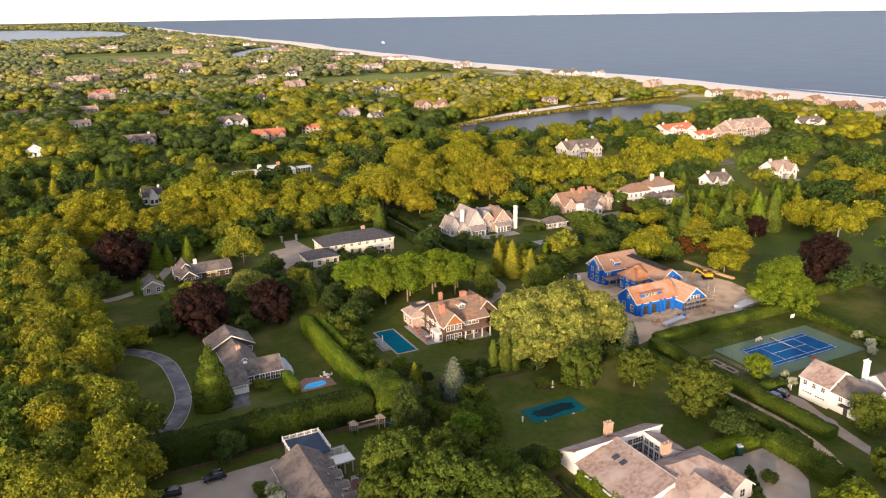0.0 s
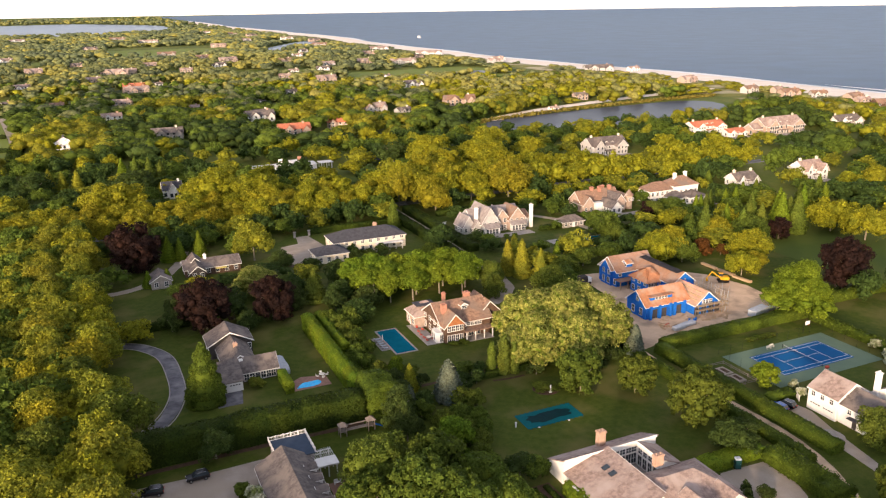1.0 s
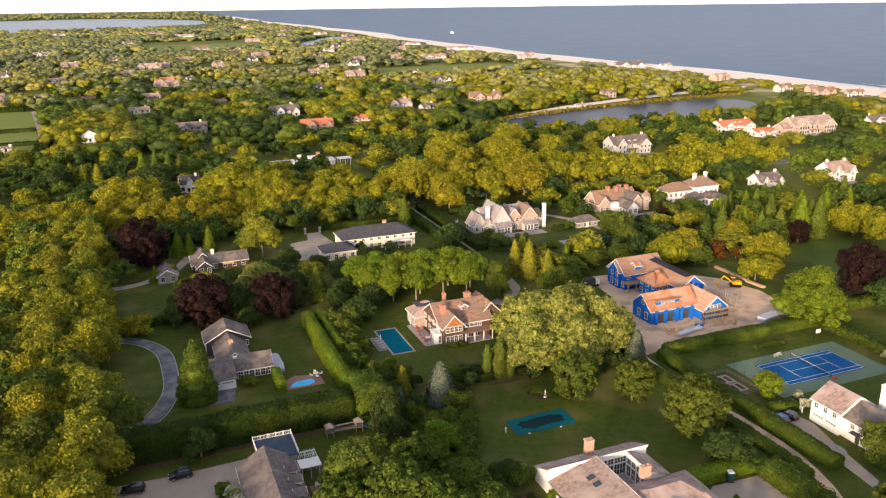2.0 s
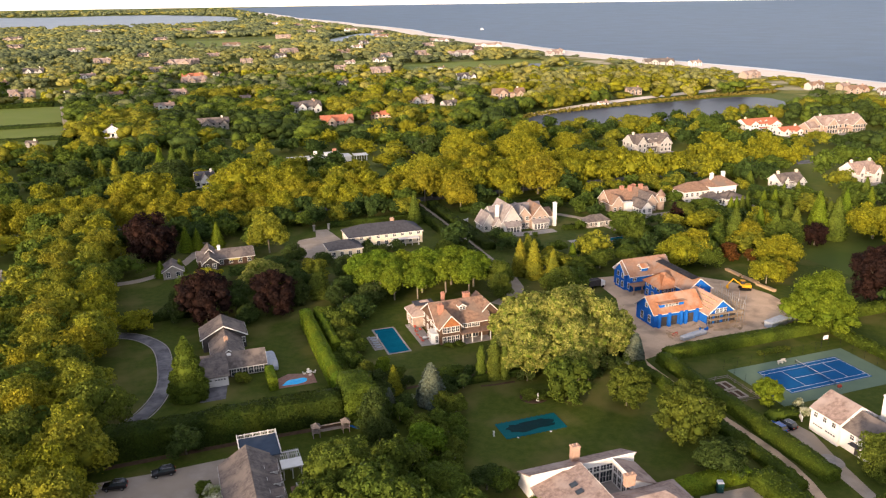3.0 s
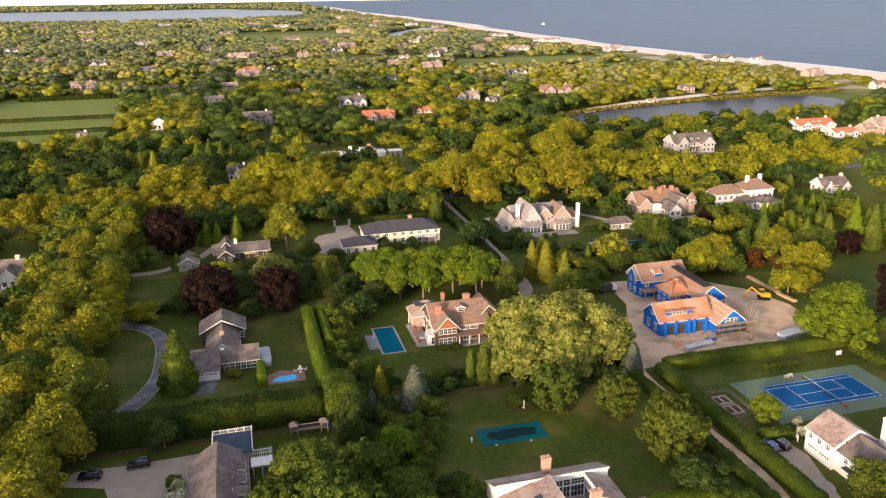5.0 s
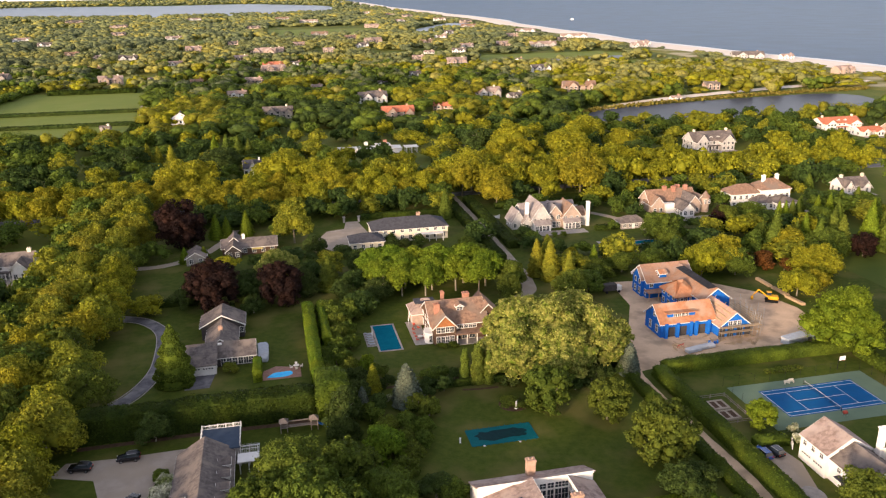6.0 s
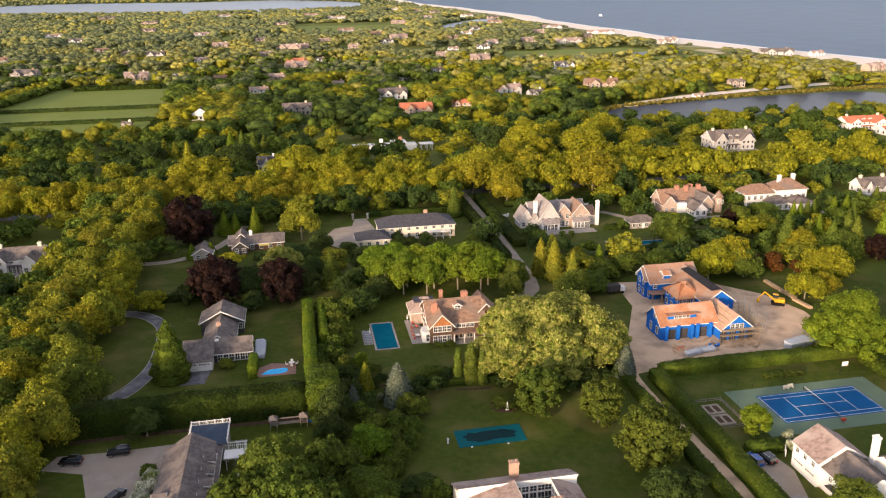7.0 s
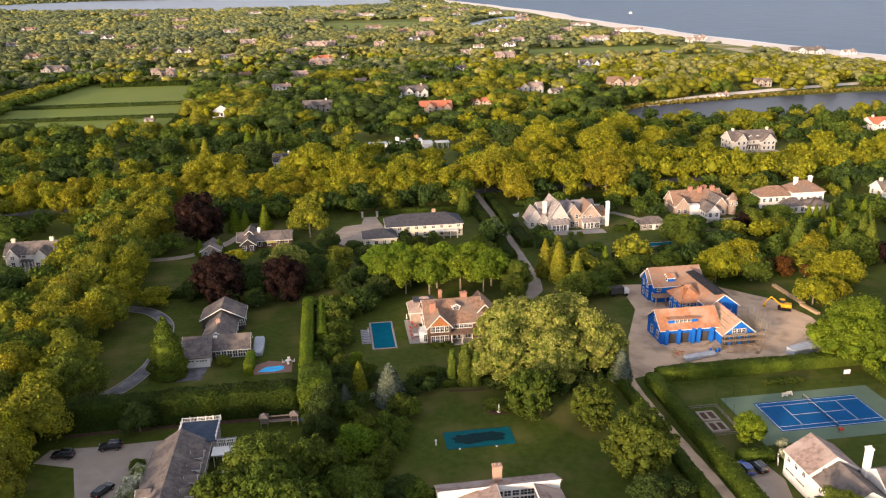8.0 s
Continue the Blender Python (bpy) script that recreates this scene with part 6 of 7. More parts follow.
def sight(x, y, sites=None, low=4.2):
    """Caps tree height on the camera's line to each house, so it shows."""
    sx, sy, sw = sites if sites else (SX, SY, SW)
    dx, dy = CAMERA_EYE[0] - sx, CAMERA_EYE[1] - sy
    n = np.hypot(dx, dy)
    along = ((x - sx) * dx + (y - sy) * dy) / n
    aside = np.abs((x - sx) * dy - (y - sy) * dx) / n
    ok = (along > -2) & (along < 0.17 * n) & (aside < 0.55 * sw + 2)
    return float(np.min(np.where(ok, low + np.maximum(along, 0) * CAMERA_EYE[2] / n, 99)))


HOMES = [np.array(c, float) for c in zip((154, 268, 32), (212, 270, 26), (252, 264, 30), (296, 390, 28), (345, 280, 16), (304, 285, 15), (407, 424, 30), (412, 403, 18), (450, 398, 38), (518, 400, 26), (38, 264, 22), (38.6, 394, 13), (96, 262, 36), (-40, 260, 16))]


def far_woods(name, spots, tones, label):
    """Many far trees as one mass for each leaf colour."""
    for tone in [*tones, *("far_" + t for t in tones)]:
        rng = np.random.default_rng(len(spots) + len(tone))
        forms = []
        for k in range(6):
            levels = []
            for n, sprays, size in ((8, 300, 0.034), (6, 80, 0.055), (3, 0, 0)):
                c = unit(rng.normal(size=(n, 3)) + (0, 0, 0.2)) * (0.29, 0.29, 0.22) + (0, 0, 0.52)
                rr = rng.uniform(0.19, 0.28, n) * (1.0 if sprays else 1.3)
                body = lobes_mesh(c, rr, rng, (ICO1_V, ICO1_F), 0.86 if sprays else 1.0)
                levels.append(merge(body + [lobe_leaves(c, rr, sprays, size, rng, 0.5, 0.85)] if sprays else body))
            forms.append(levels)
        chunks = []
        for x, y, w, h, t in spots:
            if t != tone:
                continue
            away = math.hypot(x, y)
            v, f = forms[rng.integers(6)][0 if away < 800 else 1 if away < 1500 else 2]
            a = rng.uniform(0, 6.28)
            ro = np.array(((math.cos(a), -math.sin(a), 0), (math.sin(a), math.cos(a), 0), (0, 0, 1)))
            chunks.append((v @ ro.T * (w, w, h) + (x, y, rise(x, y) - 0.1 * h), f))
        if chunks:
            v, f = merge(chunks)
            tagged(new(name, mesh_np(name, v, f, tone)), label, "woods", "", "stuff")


for x0, x1, y0, y1, step, keep in ((-420, 660, 500, 900, 14, 0.84), (420, 660, 120, 500, 13, 0.6), (-420, -160, 330, 500, 13, 0.9), (-620, 660, 900, 1500, 15.5, 0.64), (-1000, 650, 1500, 2200, 15, 0.60), (-1500, 640, 2200, 3000, 20, 0.6), (-2300, 560, 3000, 4600, 32, 0.7), (-900, -420, 300, 900, 20, 0.7)):
    y = y0
    while y < y1:
        x = x0
        while x < x1:
            px, py = x + RNG.uniform(-0.5, 0.5) * step, y + RNG.uniform(-0.5, 0.5) * step
            cl = noise.noise(Vector((px, py, 0)) / (60 + 0.03 * py))
            lim = keep + 0.8 * cl
            if px > 570:
                lim -= 0.2
            if RNG.random() < lim and not open_ground(px, py):
                # more gold leaves beyond the pond, the low sun's glow put into colour
                gold = noise.noise(Vector((px, py, 500)) / 90) + RNG.normal() * 0.2 + (0.4 if px > 330 and 590 < py < 1000 else 0)
                w = min(step, 20) * RNG.uniform(1.0, 1.75)
                h = min(15, w * RNG.uniform(0.75, 1.0)) * (1.0 if px < 560 else 0.5)
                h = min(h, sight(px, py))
                # farther off, more and more trees take the haze-tinted leaf colours
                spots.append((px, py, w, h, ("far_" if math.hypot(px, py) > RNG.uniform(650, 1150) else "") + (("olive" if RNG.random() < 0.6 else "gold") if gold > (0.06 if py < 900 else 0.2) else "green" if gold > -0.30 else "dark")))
            x += step
        y += step
for tone in ("gold", "olive", "green", "dark"):
    chunks = []
    for x, y, w, h, t in MASS:
        if t == tone:
            v, f = FORMS[RNG.integers(6)]
            # lowered or left out where a tree would hide a house from the camera
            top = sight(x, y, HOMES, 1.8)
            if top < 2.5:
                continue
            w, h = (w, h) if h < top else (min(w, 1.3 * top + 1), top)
            a = RNG.uniform(0, 6.28)
            ro = np.array(((math.cos(a), -math.sin(a), 0), (math.sin(a), math.cos(a), 0), (0, 0, 1)))
            chunks.append((v @ ro.T * (w, w, h / 0.95) + (x, y, 0), f))
    v, f = merge(chunks)
    tagged(new("woods", mesh_np("woods", v, f, tone)), f"garden woods of {tone} leaved trees between the houses", "woods", "", "stuff")
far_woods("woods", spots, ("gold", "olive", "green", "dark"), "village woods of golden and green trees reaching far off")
# reeds along the pond
rng = np.random.default_rng(5)
ring = spline([(256, 512), (292, 552), (335, 566), (412, 584), (500, 596), (575, 600)], 2)
pp = np.array([(q[0] + rng.normal() * 2, q[1] + 3 + rng.normal() * 2.5, rng.uniform(0.2, 1.8)) for q in ring for _ in range(14)])
v, f = leaves(pp, unit(rng.normal(size=pp.shape)), 1.1, rng)
tagged(new("reeds", mesh_np("reeds", v, f, "reed")), "golden reeds along the far bank of the pond", "reeds", "", "stuff")

# ---- hedges ----
# shade darkens the long hedge's leaf colour; its sunlit end takes a lighter one
for x0, x1, y0, y1, h in ((3, 53, 147.5, 152.8, 6.4), (53.5, 60.5, 146.5, 156, 8.2)):
    clipped("hedge", x0, x1, y0, y1, h, "hedge" if x0 < 50 else "hedge_mid", "tall broad dark green clipped hedge", 14, 0.19, 0.3)
clipped("hedge", 53.3, 56.2, 158, 205, 5.4, "lime", "long narrow bright green clipped hedge", 12, 0.17, 0.15)
clipped("hedge", 57.4, 59.6, 180, 206, 5.0, "lime", "narrow bright green clipped hedge", 12, 0.17, 0.15)
clipped("hedge", 39.6, 41.6, 167.5, 176.5, 3.0, "lime", "short bright green clipped hedge beside the pool", 8, 0.2, 0.1)
clipped("hedge", 133.6, 137.0, 92, 148, 2.8, "hedge_mid", "clipped green hedge along the sandy lane", 12, 0.17, 0.15)
clipped("hedge", 126.6, 129.4, 92, 152, 1.8, "hedge_mid", "low green hedge along the sandy lane", 12, 0.17, 0.25)
clipped("hedge", 137.2, 196, 147.2, 150.6, 2.8, "hedge_mid", "clipped green hedge between court and building site", 12, 0.17, 0.15)
clipped("hedge", 105.5, 121.5, 97.6, 101, 2.4, "lime", "clipped bright green hedge behind the gravel court", 12, 0.17, 0.15)
clipped("hedge", 119.6, 125.4, 80, 97, 2.8, "hedge_mid", "broad loose green hedge round the gravel court", 12, 0.17, 0.5)
clipped("hedge", 73, 128, 153.5, 154.6, 1.6, "hedge", "low dark green hedge at the end of the lawn", 8, 0.2, 0.2)
clipped("hedge", 129.2, 133.4, 250, 318, 3.0, "hedge", "broad clipped hedge along the gravel drive", 5, 0.3, 0.15)
clipped("hedge", 120.4, 124.2, 236, 318, 3.0, "hedge", "clipped hedge along the gravel drive", 5, 0.3, 0.2)
clipped("hedge", 5, 26, 222.6, 224.6, 2.2, "hedge", "low dark hedge across the lawn", 6, 0.25, 0.15)
clipped("hedge", 76, 102, 113, 114.2, 1.2, "hedge", "low hedge behind the cedar-roofed house", 8, 0.2, 0.15)
clipped("hedge", 139.5, 146.5, 112.8, 115.6, 2.0, "hedge_mid", "clipped hedge beside the parked cars", 8, 0.2, 0.12)
strip("flower_bed", [(61.6, 280), (62.8, 268), (68, 260)], 1.8, 0.1, "mulch", "dark planted border round the gravel court")
clipped("hedge", 82, 116, 301, 303, 2.4, "hedge", "clipped hedge beyond the gravel court", 5, 0.3, 0.15)
clipped("hedge", 32.4, 34.0, 205, 216, 2.6, "hedge", "narrow hedge between the gardens", 6, 0.25, 0.15)
clipped("hedge", 196.5, 230, 152, 154.5, 3, "hedge_mid", "hedge beside the far lawn", 5, 0.3, 0.2)
clipped("hedge", 188, 191, 116, 146, 2.2, "hedge_mid", "green hedge beyond the tennis court", 5, 0.3, 0.3)
for x in (67.5, 70, 72.5, 75):
    clipped("hedge", x, x + 1.1, 95, 108, 0.6, "hedge", "low clipped row in the kitchen garden", 10, 0.16, 0.1)
clipped("hedge", 77.6, 81.5, 92, 105, 2.6, "lime", "leafy vine over the white pergola", 8, 0.24, 0.3, "climber")
for x, y, w in ((106, 86.5, 1.8), (107.5, 88.5, 1.8), (108.8, 90.4, 2.0), (104.8, 84.6, 1.7), (103.6, 82.8, 1.7)):
    plant("dark", x, y, w, 3.0, label="clipped dark green bush beside the gravel court")
plant("dark", 111, 87.4, 3.4, 3.0, label="round clipped bush in the gravel court")
for x0, x1, y0, y1 in ((-230, -46, 588, 593), (-250, -52, 656, 662), (-240, -40, 529, 534)):
    clipped("hedge", x0, x1, y0, y1, 2.4, "dark", "long dark hedge strip across the field", 2.0, 0.6, 0.2)
clipped("hedge", -150, -72, 793, 799, 4, "hedge", "dark clipped hedge beyond the field", 1.0, 0.9, 0.4)
clipped("hedge", -45, -37, 515, 780, 2.6, "hedge", "hedge beside the farm lane", 1.0, 0.9, 0.4)
clipped("hedge", 168.5, 180, 262.5, 264.6, 1.8, "hedge", "low clipped hedge beside the pool house", 5, 0.3, 0.15)
clipped("hedge", 140, 270, 303, 305.4, 2.6, "hedge", "long dark hedge behind the mansions along the street", 4, 0.32, 0.2)
clipped("hedge", 196, 226, 248, 250.0, 2.0, "hedge", "clipped hedge at the end of the terrace lawn", 4, 0.32, 0.2)

# ---- pools, court, garden things ----
def pool(x0, x1, y0, y1, material, label, coping=0.5):
    p = thing("swimming_pool", (x0 + x1) / 2, (y0 + y1) / 2, 0, label, "pool")
    w, d = (x1 - x0) / 2, (y1 - y0) / 2
    c = coping
    for k, (a, b, e, f) in enumerate(((-w - c, w + c, -d - c, -d), (-w - c, w + c, d, d + c), (-w - c, -w, -d, d), (w, w + c, -d, d))):
        box_part(p, "coping", a, b, e, f, -0.1, 0.14 + 0.002 * (k // 2), "stone", 0.02)
    box_part(p, "water", -w, w, -d, d, -0.2, 0.07, material)
    return p


p = pool(71.9, 77.4, 177.2, 193.5, "pool_water", "long blue swimming pool with pale stone coping on the lawn")
slab("pool_deck", [(68.8, 180.5), (71.3, 180.5), (71.3, 189.4), (68.8, 189.4)], 0, 0.1, "stone", "small stone deck beside the pool", "deck")
p = pool(168.5, 186, 243.0, 246.4, "pool_water", "narrow blue pool behind the shingled mansion")
slab("pool_deck", [(163, 243), (167.8, 243), (167.8, 249.5), (163, 249.5)], 0, 0.1, "stone", "pale stone deck beside the narrow pool", "deck")
p = pool(236, 243, 172, 180, "pool_water", "pale blue pool beside a house")
sp = thing("swimming_pool", 46, 170.3, 0, "small bright blue kidney pool with brick surround", "pool")
bm = bmesh.new()
ring = spline([(-3.4, -1.2), (-1.6, 1.0), (0.2, 1.2), (2.6, 1.2), (2.8, -0.6), (0.6, -1.5), (-3.4, -1.2)], 0.4)[:-1]
prism(bm, [tuple(q) for q in ring][::-1], 0.0, 0.15)
part("water", bm, "bright_pool", sp)
slab("pool_patio", [(41.3, 168.0), (51, 168.0), (51, 173.2), (45, 175), (42, 173)], 0, 0.1, "brick_paving", "worn pinkish brick patio round the small pool", "patio")
cv = thing("pool_cover", 90.7, 131.1, 0, "dark teal winter cover over a pool with standing water", "pool cover")
box_part(cv, "sheet", -7.2, 7.2, -3.2, 3.2, 0.0, 0.12, "cover", 0.03)
bm = bmesh.new()
n = 64
prism(bm, [((5.4 + 0.35 * math.sin(9 * a) + 0.2 * math.sin(17 * a + 1)) * math.copysign(abs(math.cos(a)) ** 0.55, math.cos(a)), (1.75 + 0.16 * math.sin(11 * a + 2) + 0.22 * math.sin(6 * a)) * math.copysign(abs(math.sin(a)) ** 0.6, math.sin(a))) for a in [2 * math.pi * i / n for i in range(n)]], 0.118, 0.135)
part("standing_water", bm, "puddle", cv)
for k in range(12):
    box_part(cv, "strap", -6.6 + 1.2 * k - 0.03, -6.6 + 1.2 * k + 0.03, -3.6, 3.6, 0.02, 0.126, "cover")
for x, y in ((-4.6, -3.4), (3.0, -3.6)):
    b = thing("skimmer_lid", 90.7 + x, 131.1 + y, 0, "small white skimmer lid beside the covered pool", "lid", "skimmer lids")
    box_part(b, "lid", -0.2, 0.2, -0.2, 0.2, 0, 0.12, "white", 0.03)
b = thing("garden_post", 81.5, 130.0, 0, "short white post standing on the lawn", "post")
box_part(b, "shaft", -0.14, 0.14, -0.14, 0.14, 0, 1.1, "white", 0.03)
box_part(b, "cap", -0.2, 0.2, -0.2, 0.2, 1.1, 1.22, "white", 0.03)
bm = bmesh.new()
for r, z in ((0.42, 0.0), (0.34, 0.25)):
    tube(bm, (97, 140.6, z), (97, 140.6, z + 0.25), r, r * 0.85, 12)
tube(bm, (97, 140.6, 0.5), (97, 140.6, 1.5), 0.22, 0.16, 10)
tube(bm, (97, 140.6, 1.5), (97, 140.6, 1.9), 0.12, 0.15, 10)
solid("garden_ornament", bm, "white", "small white stone garden ornament in a round bed", "ornament")
bm = bmesh.new()
prism(bm, [(97 + 3.4 * math.cos(a / 10 * math.pi), 142.6 + 3.2 * math.sin(a / 10 * math.pi)) for a in range(20)], 0, 0.09)
solid("flower_bed", bm, "mulch", "round mulched bed with low planting on the lawn", "flower bed", "structure")

court = tagged(slab("tennis_court", [(147.6, 118.4), (183.4, 118.4), (183.4, 137.8), (147.6, 137.8)], -0.05, 0.06, "court_green", "green hard tennis court with a blue playing area", "tennis court", "thing"))
box_part(court, "playing_area", 153.6, 178.0, 122.6, 134.4, 0.02, 0.068, "court_blue")
CX0, CX1, CY0, CY1, T = 153.95, 177.72, 123.0, 133.97, 0.06
LX = (CX0 + CX1) / 2
for a, b, c, d in ((CX0, CX1, CY0 - T, CY0 + T), (CX0, CX1, CY1 - T, CY1 + T), (CX0, CX1, CY0 + 1.37 - T, CY0 + 1.37 + T), (CX0, CX1, CY1 - 1.37 - T, CY1 - 1.37 + T)):
    box_part(court, "line", a, b, c, d, 0.06, 0.073, "white")
for x in (CX0, CX1):
    box_part(court, "line", x - T, x + T, CY0, CY1, 0.06, 0.0735, "white")
for x in (LX - 6.4, LX + 6.4):
    box_part(court, "line", x - T, x + T, CY0 + 1.37, CY1 - 1.37, 0.06, 0.0735, "white")
box_part(court, "line", LX - 6.4, LX + 6.4, LX * 0 + (CY0 + CY1) / 2 - T, (CY0 + CY1) / 2 + T, 0.06, 0.0725, "white")
net = thing("tennis_net", LX, (CY0 + CY1) / 2, 0.06, "black tennis net with white band between dark posts", "net")
for y in (-6.4, 6.4):
    bm = bmesh.new()
    tube(bm, (0, y, 0), (0, y, 1.1), 0.06)
    part("post", bm, "net", net)
box_part(net, "band", -0.02, 0.02, -6.4, 6.4, 0.95, 1.01, "white")
for i in range(32):
    box_part(net, "cord", -0.012, 0.012, -6.4 + 0.4 * i, -6.385 + 0.4 * i, 0.05, 0.92, "net")
for z in (0.25, 0.5, 0.72):
    box_part(net, "cord", -0.01, 0.01, -6.4, 6.4, z, z + 0.02, "net")
fence = thing("court_fence", 165.5, 128, 0, "thin wire fence round the tennis court", "fence")
for x, y in [(-18.5 + 4.1 * i, 10.5) for i in range(10)] + [(-18.5, -9 + 3.9 * i) for i in range(5)] + [(18.5, -9 + 3.9 * i) for i in range(5)]:
    bm = bmesh.new()
    tube(bm, (x, y, 0), (x, y, 2.6), 0.03)
    part("post", bm, "net", fence)
for z in (2.55,):
    box_part(fence, "rail", -18.5, 18.5, 10.49, 10.51, z, z + 0.02, "net")
hp = thing("basketball_hoop", 178.6, 139.6, 0, "basketball hoop with white backboard on a dark pole", "hoop")
bm = bmesh.new()
tube(bm, (0, 0, 0), (0, 0, 3.0), 0.07)
tube(bm, (0, 0, 3.0), (0.3, -0.8, 3.3), 0.06)
part("pole", bm, "net", hp)
box_part(hp, "backboard", -0.5, 1.1, -0.9, -0.84, 2.9, 4.0, "white", 0.01)
bm = bmesh.new()
for i in range(10):
    a, c = i * math.pi / 5, (i + 1) * math.pi / 5
    tube(bm, (0.3 + 0.23 * math.cos(a), -1.2 + 0.23 * math.sin(a), 3.05), (0.3 + 0.23 * math.cos(c), -1.2 + 0.23 * math.sin(c), 3.05), 0.02, None, 5)
part("rim", bm, "red", hp)
for x, y in ((162.2, 136.0), (163.6, 136.4)):
    bn = thing("court_bench", x, y, 0.06, "cream bench beside the tennis net", "bench", "court benches")
    box_part(bn, "seat", -0.7, 0.7, -0.25, 0.25, 0.42, 0.5, "cream", 0.01)
    box_part(bn, "backrest", -0.7, 0.7, 0.2, 0.27, 0.55, 0.95, "cream", 0.01)
    for s in (-0.6, 0.6):
        box_part(bn, "leg", s - 0.04, s + 0.04, -0.2, 0.2, 0, 0.42, "cream")
bs = thing("ball_basket", 165.4, 120.4, 0.06, "orange-red ball cart on the tennis court", "ball cart")
box_part(bs, "basket", -0.5, 0.5, -0.35, 0.35, 0.5, 1.1, "red", 0.1)
for a in (-0.4, 0.4):
    for b in (-0.25, 0.25):
        box_part(bs, "leg", a - 0.03, a + 0.03, b - 0.03, b + 0.03, 0, 0.5, "metal")
# kitchen garden
for k, (x, y) in enumerate(((141.2, 131.0), (141.2, 126.6))):
    g = thing("raised_bed", x, y, 0, "square raised bed with pale timber border and soil", "raised bed", "raised beds")
    for a, b, c, d in ((-2, 2, -1.9, -1.4), (-2, 2, 1.4, 1.9), (-2, -1.5, -1.4, 1.4), (1.5, 2, -1.4, 1.4)):
        box_part(g, "board", a, b, c, d, 0, 0.35, "gravel", 0.02)
    box_part(g, "divider", -0.25, 0.25, -1.4, 1.4, 0, 0.34, "gravel")
    box_part(g, "soil", -1.5, 1.5, -1.4, 1.4, 0, 0.25, "mulch")
gf = thing("garden_fence", 141.2, 128.8, 0, "weathered low timber fence round the kitchen garden", "fence")
for a, b, c, d in ((-3.6, 3.6, -5.6, -5.5), (-3.6, 3.6, 5.5, 5.6), (-3.6, -3.5, -5.6, 5.6), (3.5, 3.6, -5.6, 5.6)):
    for z in (0.35, 0.8):
        box_part(gf, "rail", a, b, c, d, z, z + 0.1, "old_wood")
for x in (-3.55, 0, 3.55):
    for y in (-5.55, -2.8, 0, 2.8, 5.55):
        if abs(x) > 1 or abs(y) > 5:
            box_part(gf, "post", x - 0.07, x + 0.07, y - 0.07, y + 0.07, 0, 1.1, "old_wood")
for x in (152.5, 154.2, 155.9, 157.6, 159.3, 161):
    plant("shrub", x + 8.6, 142.2, 2.2, 1.3, label="clump of yellow-green flowers in a border")


def lounger(x, y, rz, fabric="white"):
    s = thing("sun_lounger", x, y, 0.1, "low pool lounger with pale cushion", "lounger", "pool loungers", rz)
    box_part(s, "frame", -0.32, 0.32, -0.95, 0.95, 0.25, 0.31, "old_wood")
    box_part(s, "mattress", -0.3, 0.3, -0.95, 0.4, 0.31, 0.40, fabric, 0.02)
    bm = bmesh.new()
    box(bm, -0.3, 0.3, 0, 0.7, 0, 0.09)
    b = part("backrest", bm, fabric, s)
    b.matrix_local = pose(0, 0.38, 0.32, 40, 0, 0)
    for a in (-0.28, 0.28):
        for c in (-0.85, 0.85):
            box_part(s, "leg", a - 0.03, a + 0.03, c - 0.03, c + 0.03, 0, 0.25, "old_wood")


for k in range(5):
    lounger(70, 181.4 + 1.6 * k, 90, "tarp")


def parasol(x, y, z, material, label, open_=True):
    s = thing("parasol", x, y, z, label, "parasol")
    bm = bmesh.new()
    tube(bm, (0, 0, 0), (0, 0, 2.6), 0.035)
    part("pole", bm, "white", s)
    bm = bmesh.new()
    if open_:
        v = [bm.verts.new((1.4 * math.cos(a * math.pi / 4), 1.4 * math.sin(a * math.pi / 4), 2.15)) for a in range(8)]
        t = bm.verts.new((0, 0, 2.65))
        w = bm.verts.new((0, 0, 2.55))
        for i in range(8):
            bm.faces.new((v[i], v[(i + 1) % 8], t))
            bm.faces.new((v[(i + 1) % 8], v[i], w))
    else:
        tube(bm, (0, 0, 1.1), (0, 0, 2.6), 0.17, 0.05, 8)
    part("canopy", bm, material, s)
    bm = bmesh.new()
    tube(bm, (0, 0, 0), (0, 0, 0.12), 0.3, 0.28, 12)
    part("base", bm, "stone", s)


parasol(70.8, 185.4, 0.1, "white", "closed white parasol by the pool", False)
slab("terrace", [(81.3, 178.6), (85.2, 178.3), (85.2, 194.0), (81.3, 194.0)], 0, 0.12, "stone", "grey stone terrace beside the shingled house", "terrace")


def chair(x, y, z, rz, fabric, label, group):
    s = thing("garden_chair", x, y, z, label, "chair", group, rz)
    box_part(s, "seat", -0.32, 0.32, -0.35, 0.35, 0.32, 0.46, fabric, 0.03)
    box_part(s, "backrest", -0.32, 0.32, 0.28, 0.40, 0.46, 0.90, fabric, 0.03)
    for a in (-0.3, 0.3):
        box_part(s, "armrest", a - 0.04, a + 0.04, -0.3, 0.35, 0.58, 0.63, "old_wood")
        for c in (-0.3, 0.3):
            box_part(s, "leg", a - 0.03, a + 0.03, c - 0.03, c + 0.03, 0, 0.32, "old_wood")


def table(x, y, z, r, material, label):
    s = thing("garden_table", x, y, z, label, "table")
    bm = bmesh.new()
    tube(bm, (0, 0, 0.70), (0, 0, 0.75), r, r, 16)
    part("tabletop", bm, material, s)
    bm = bmesh.new()
    tube(bm, (0, 0, 0.0), (0, 0, 0.70), 0.08)
    tube(bm, (0, 0, 0.0), (0, 0, 0.05), 0.3, 0.28, 10)
    part("pedestal", bm, "old_wood", s)


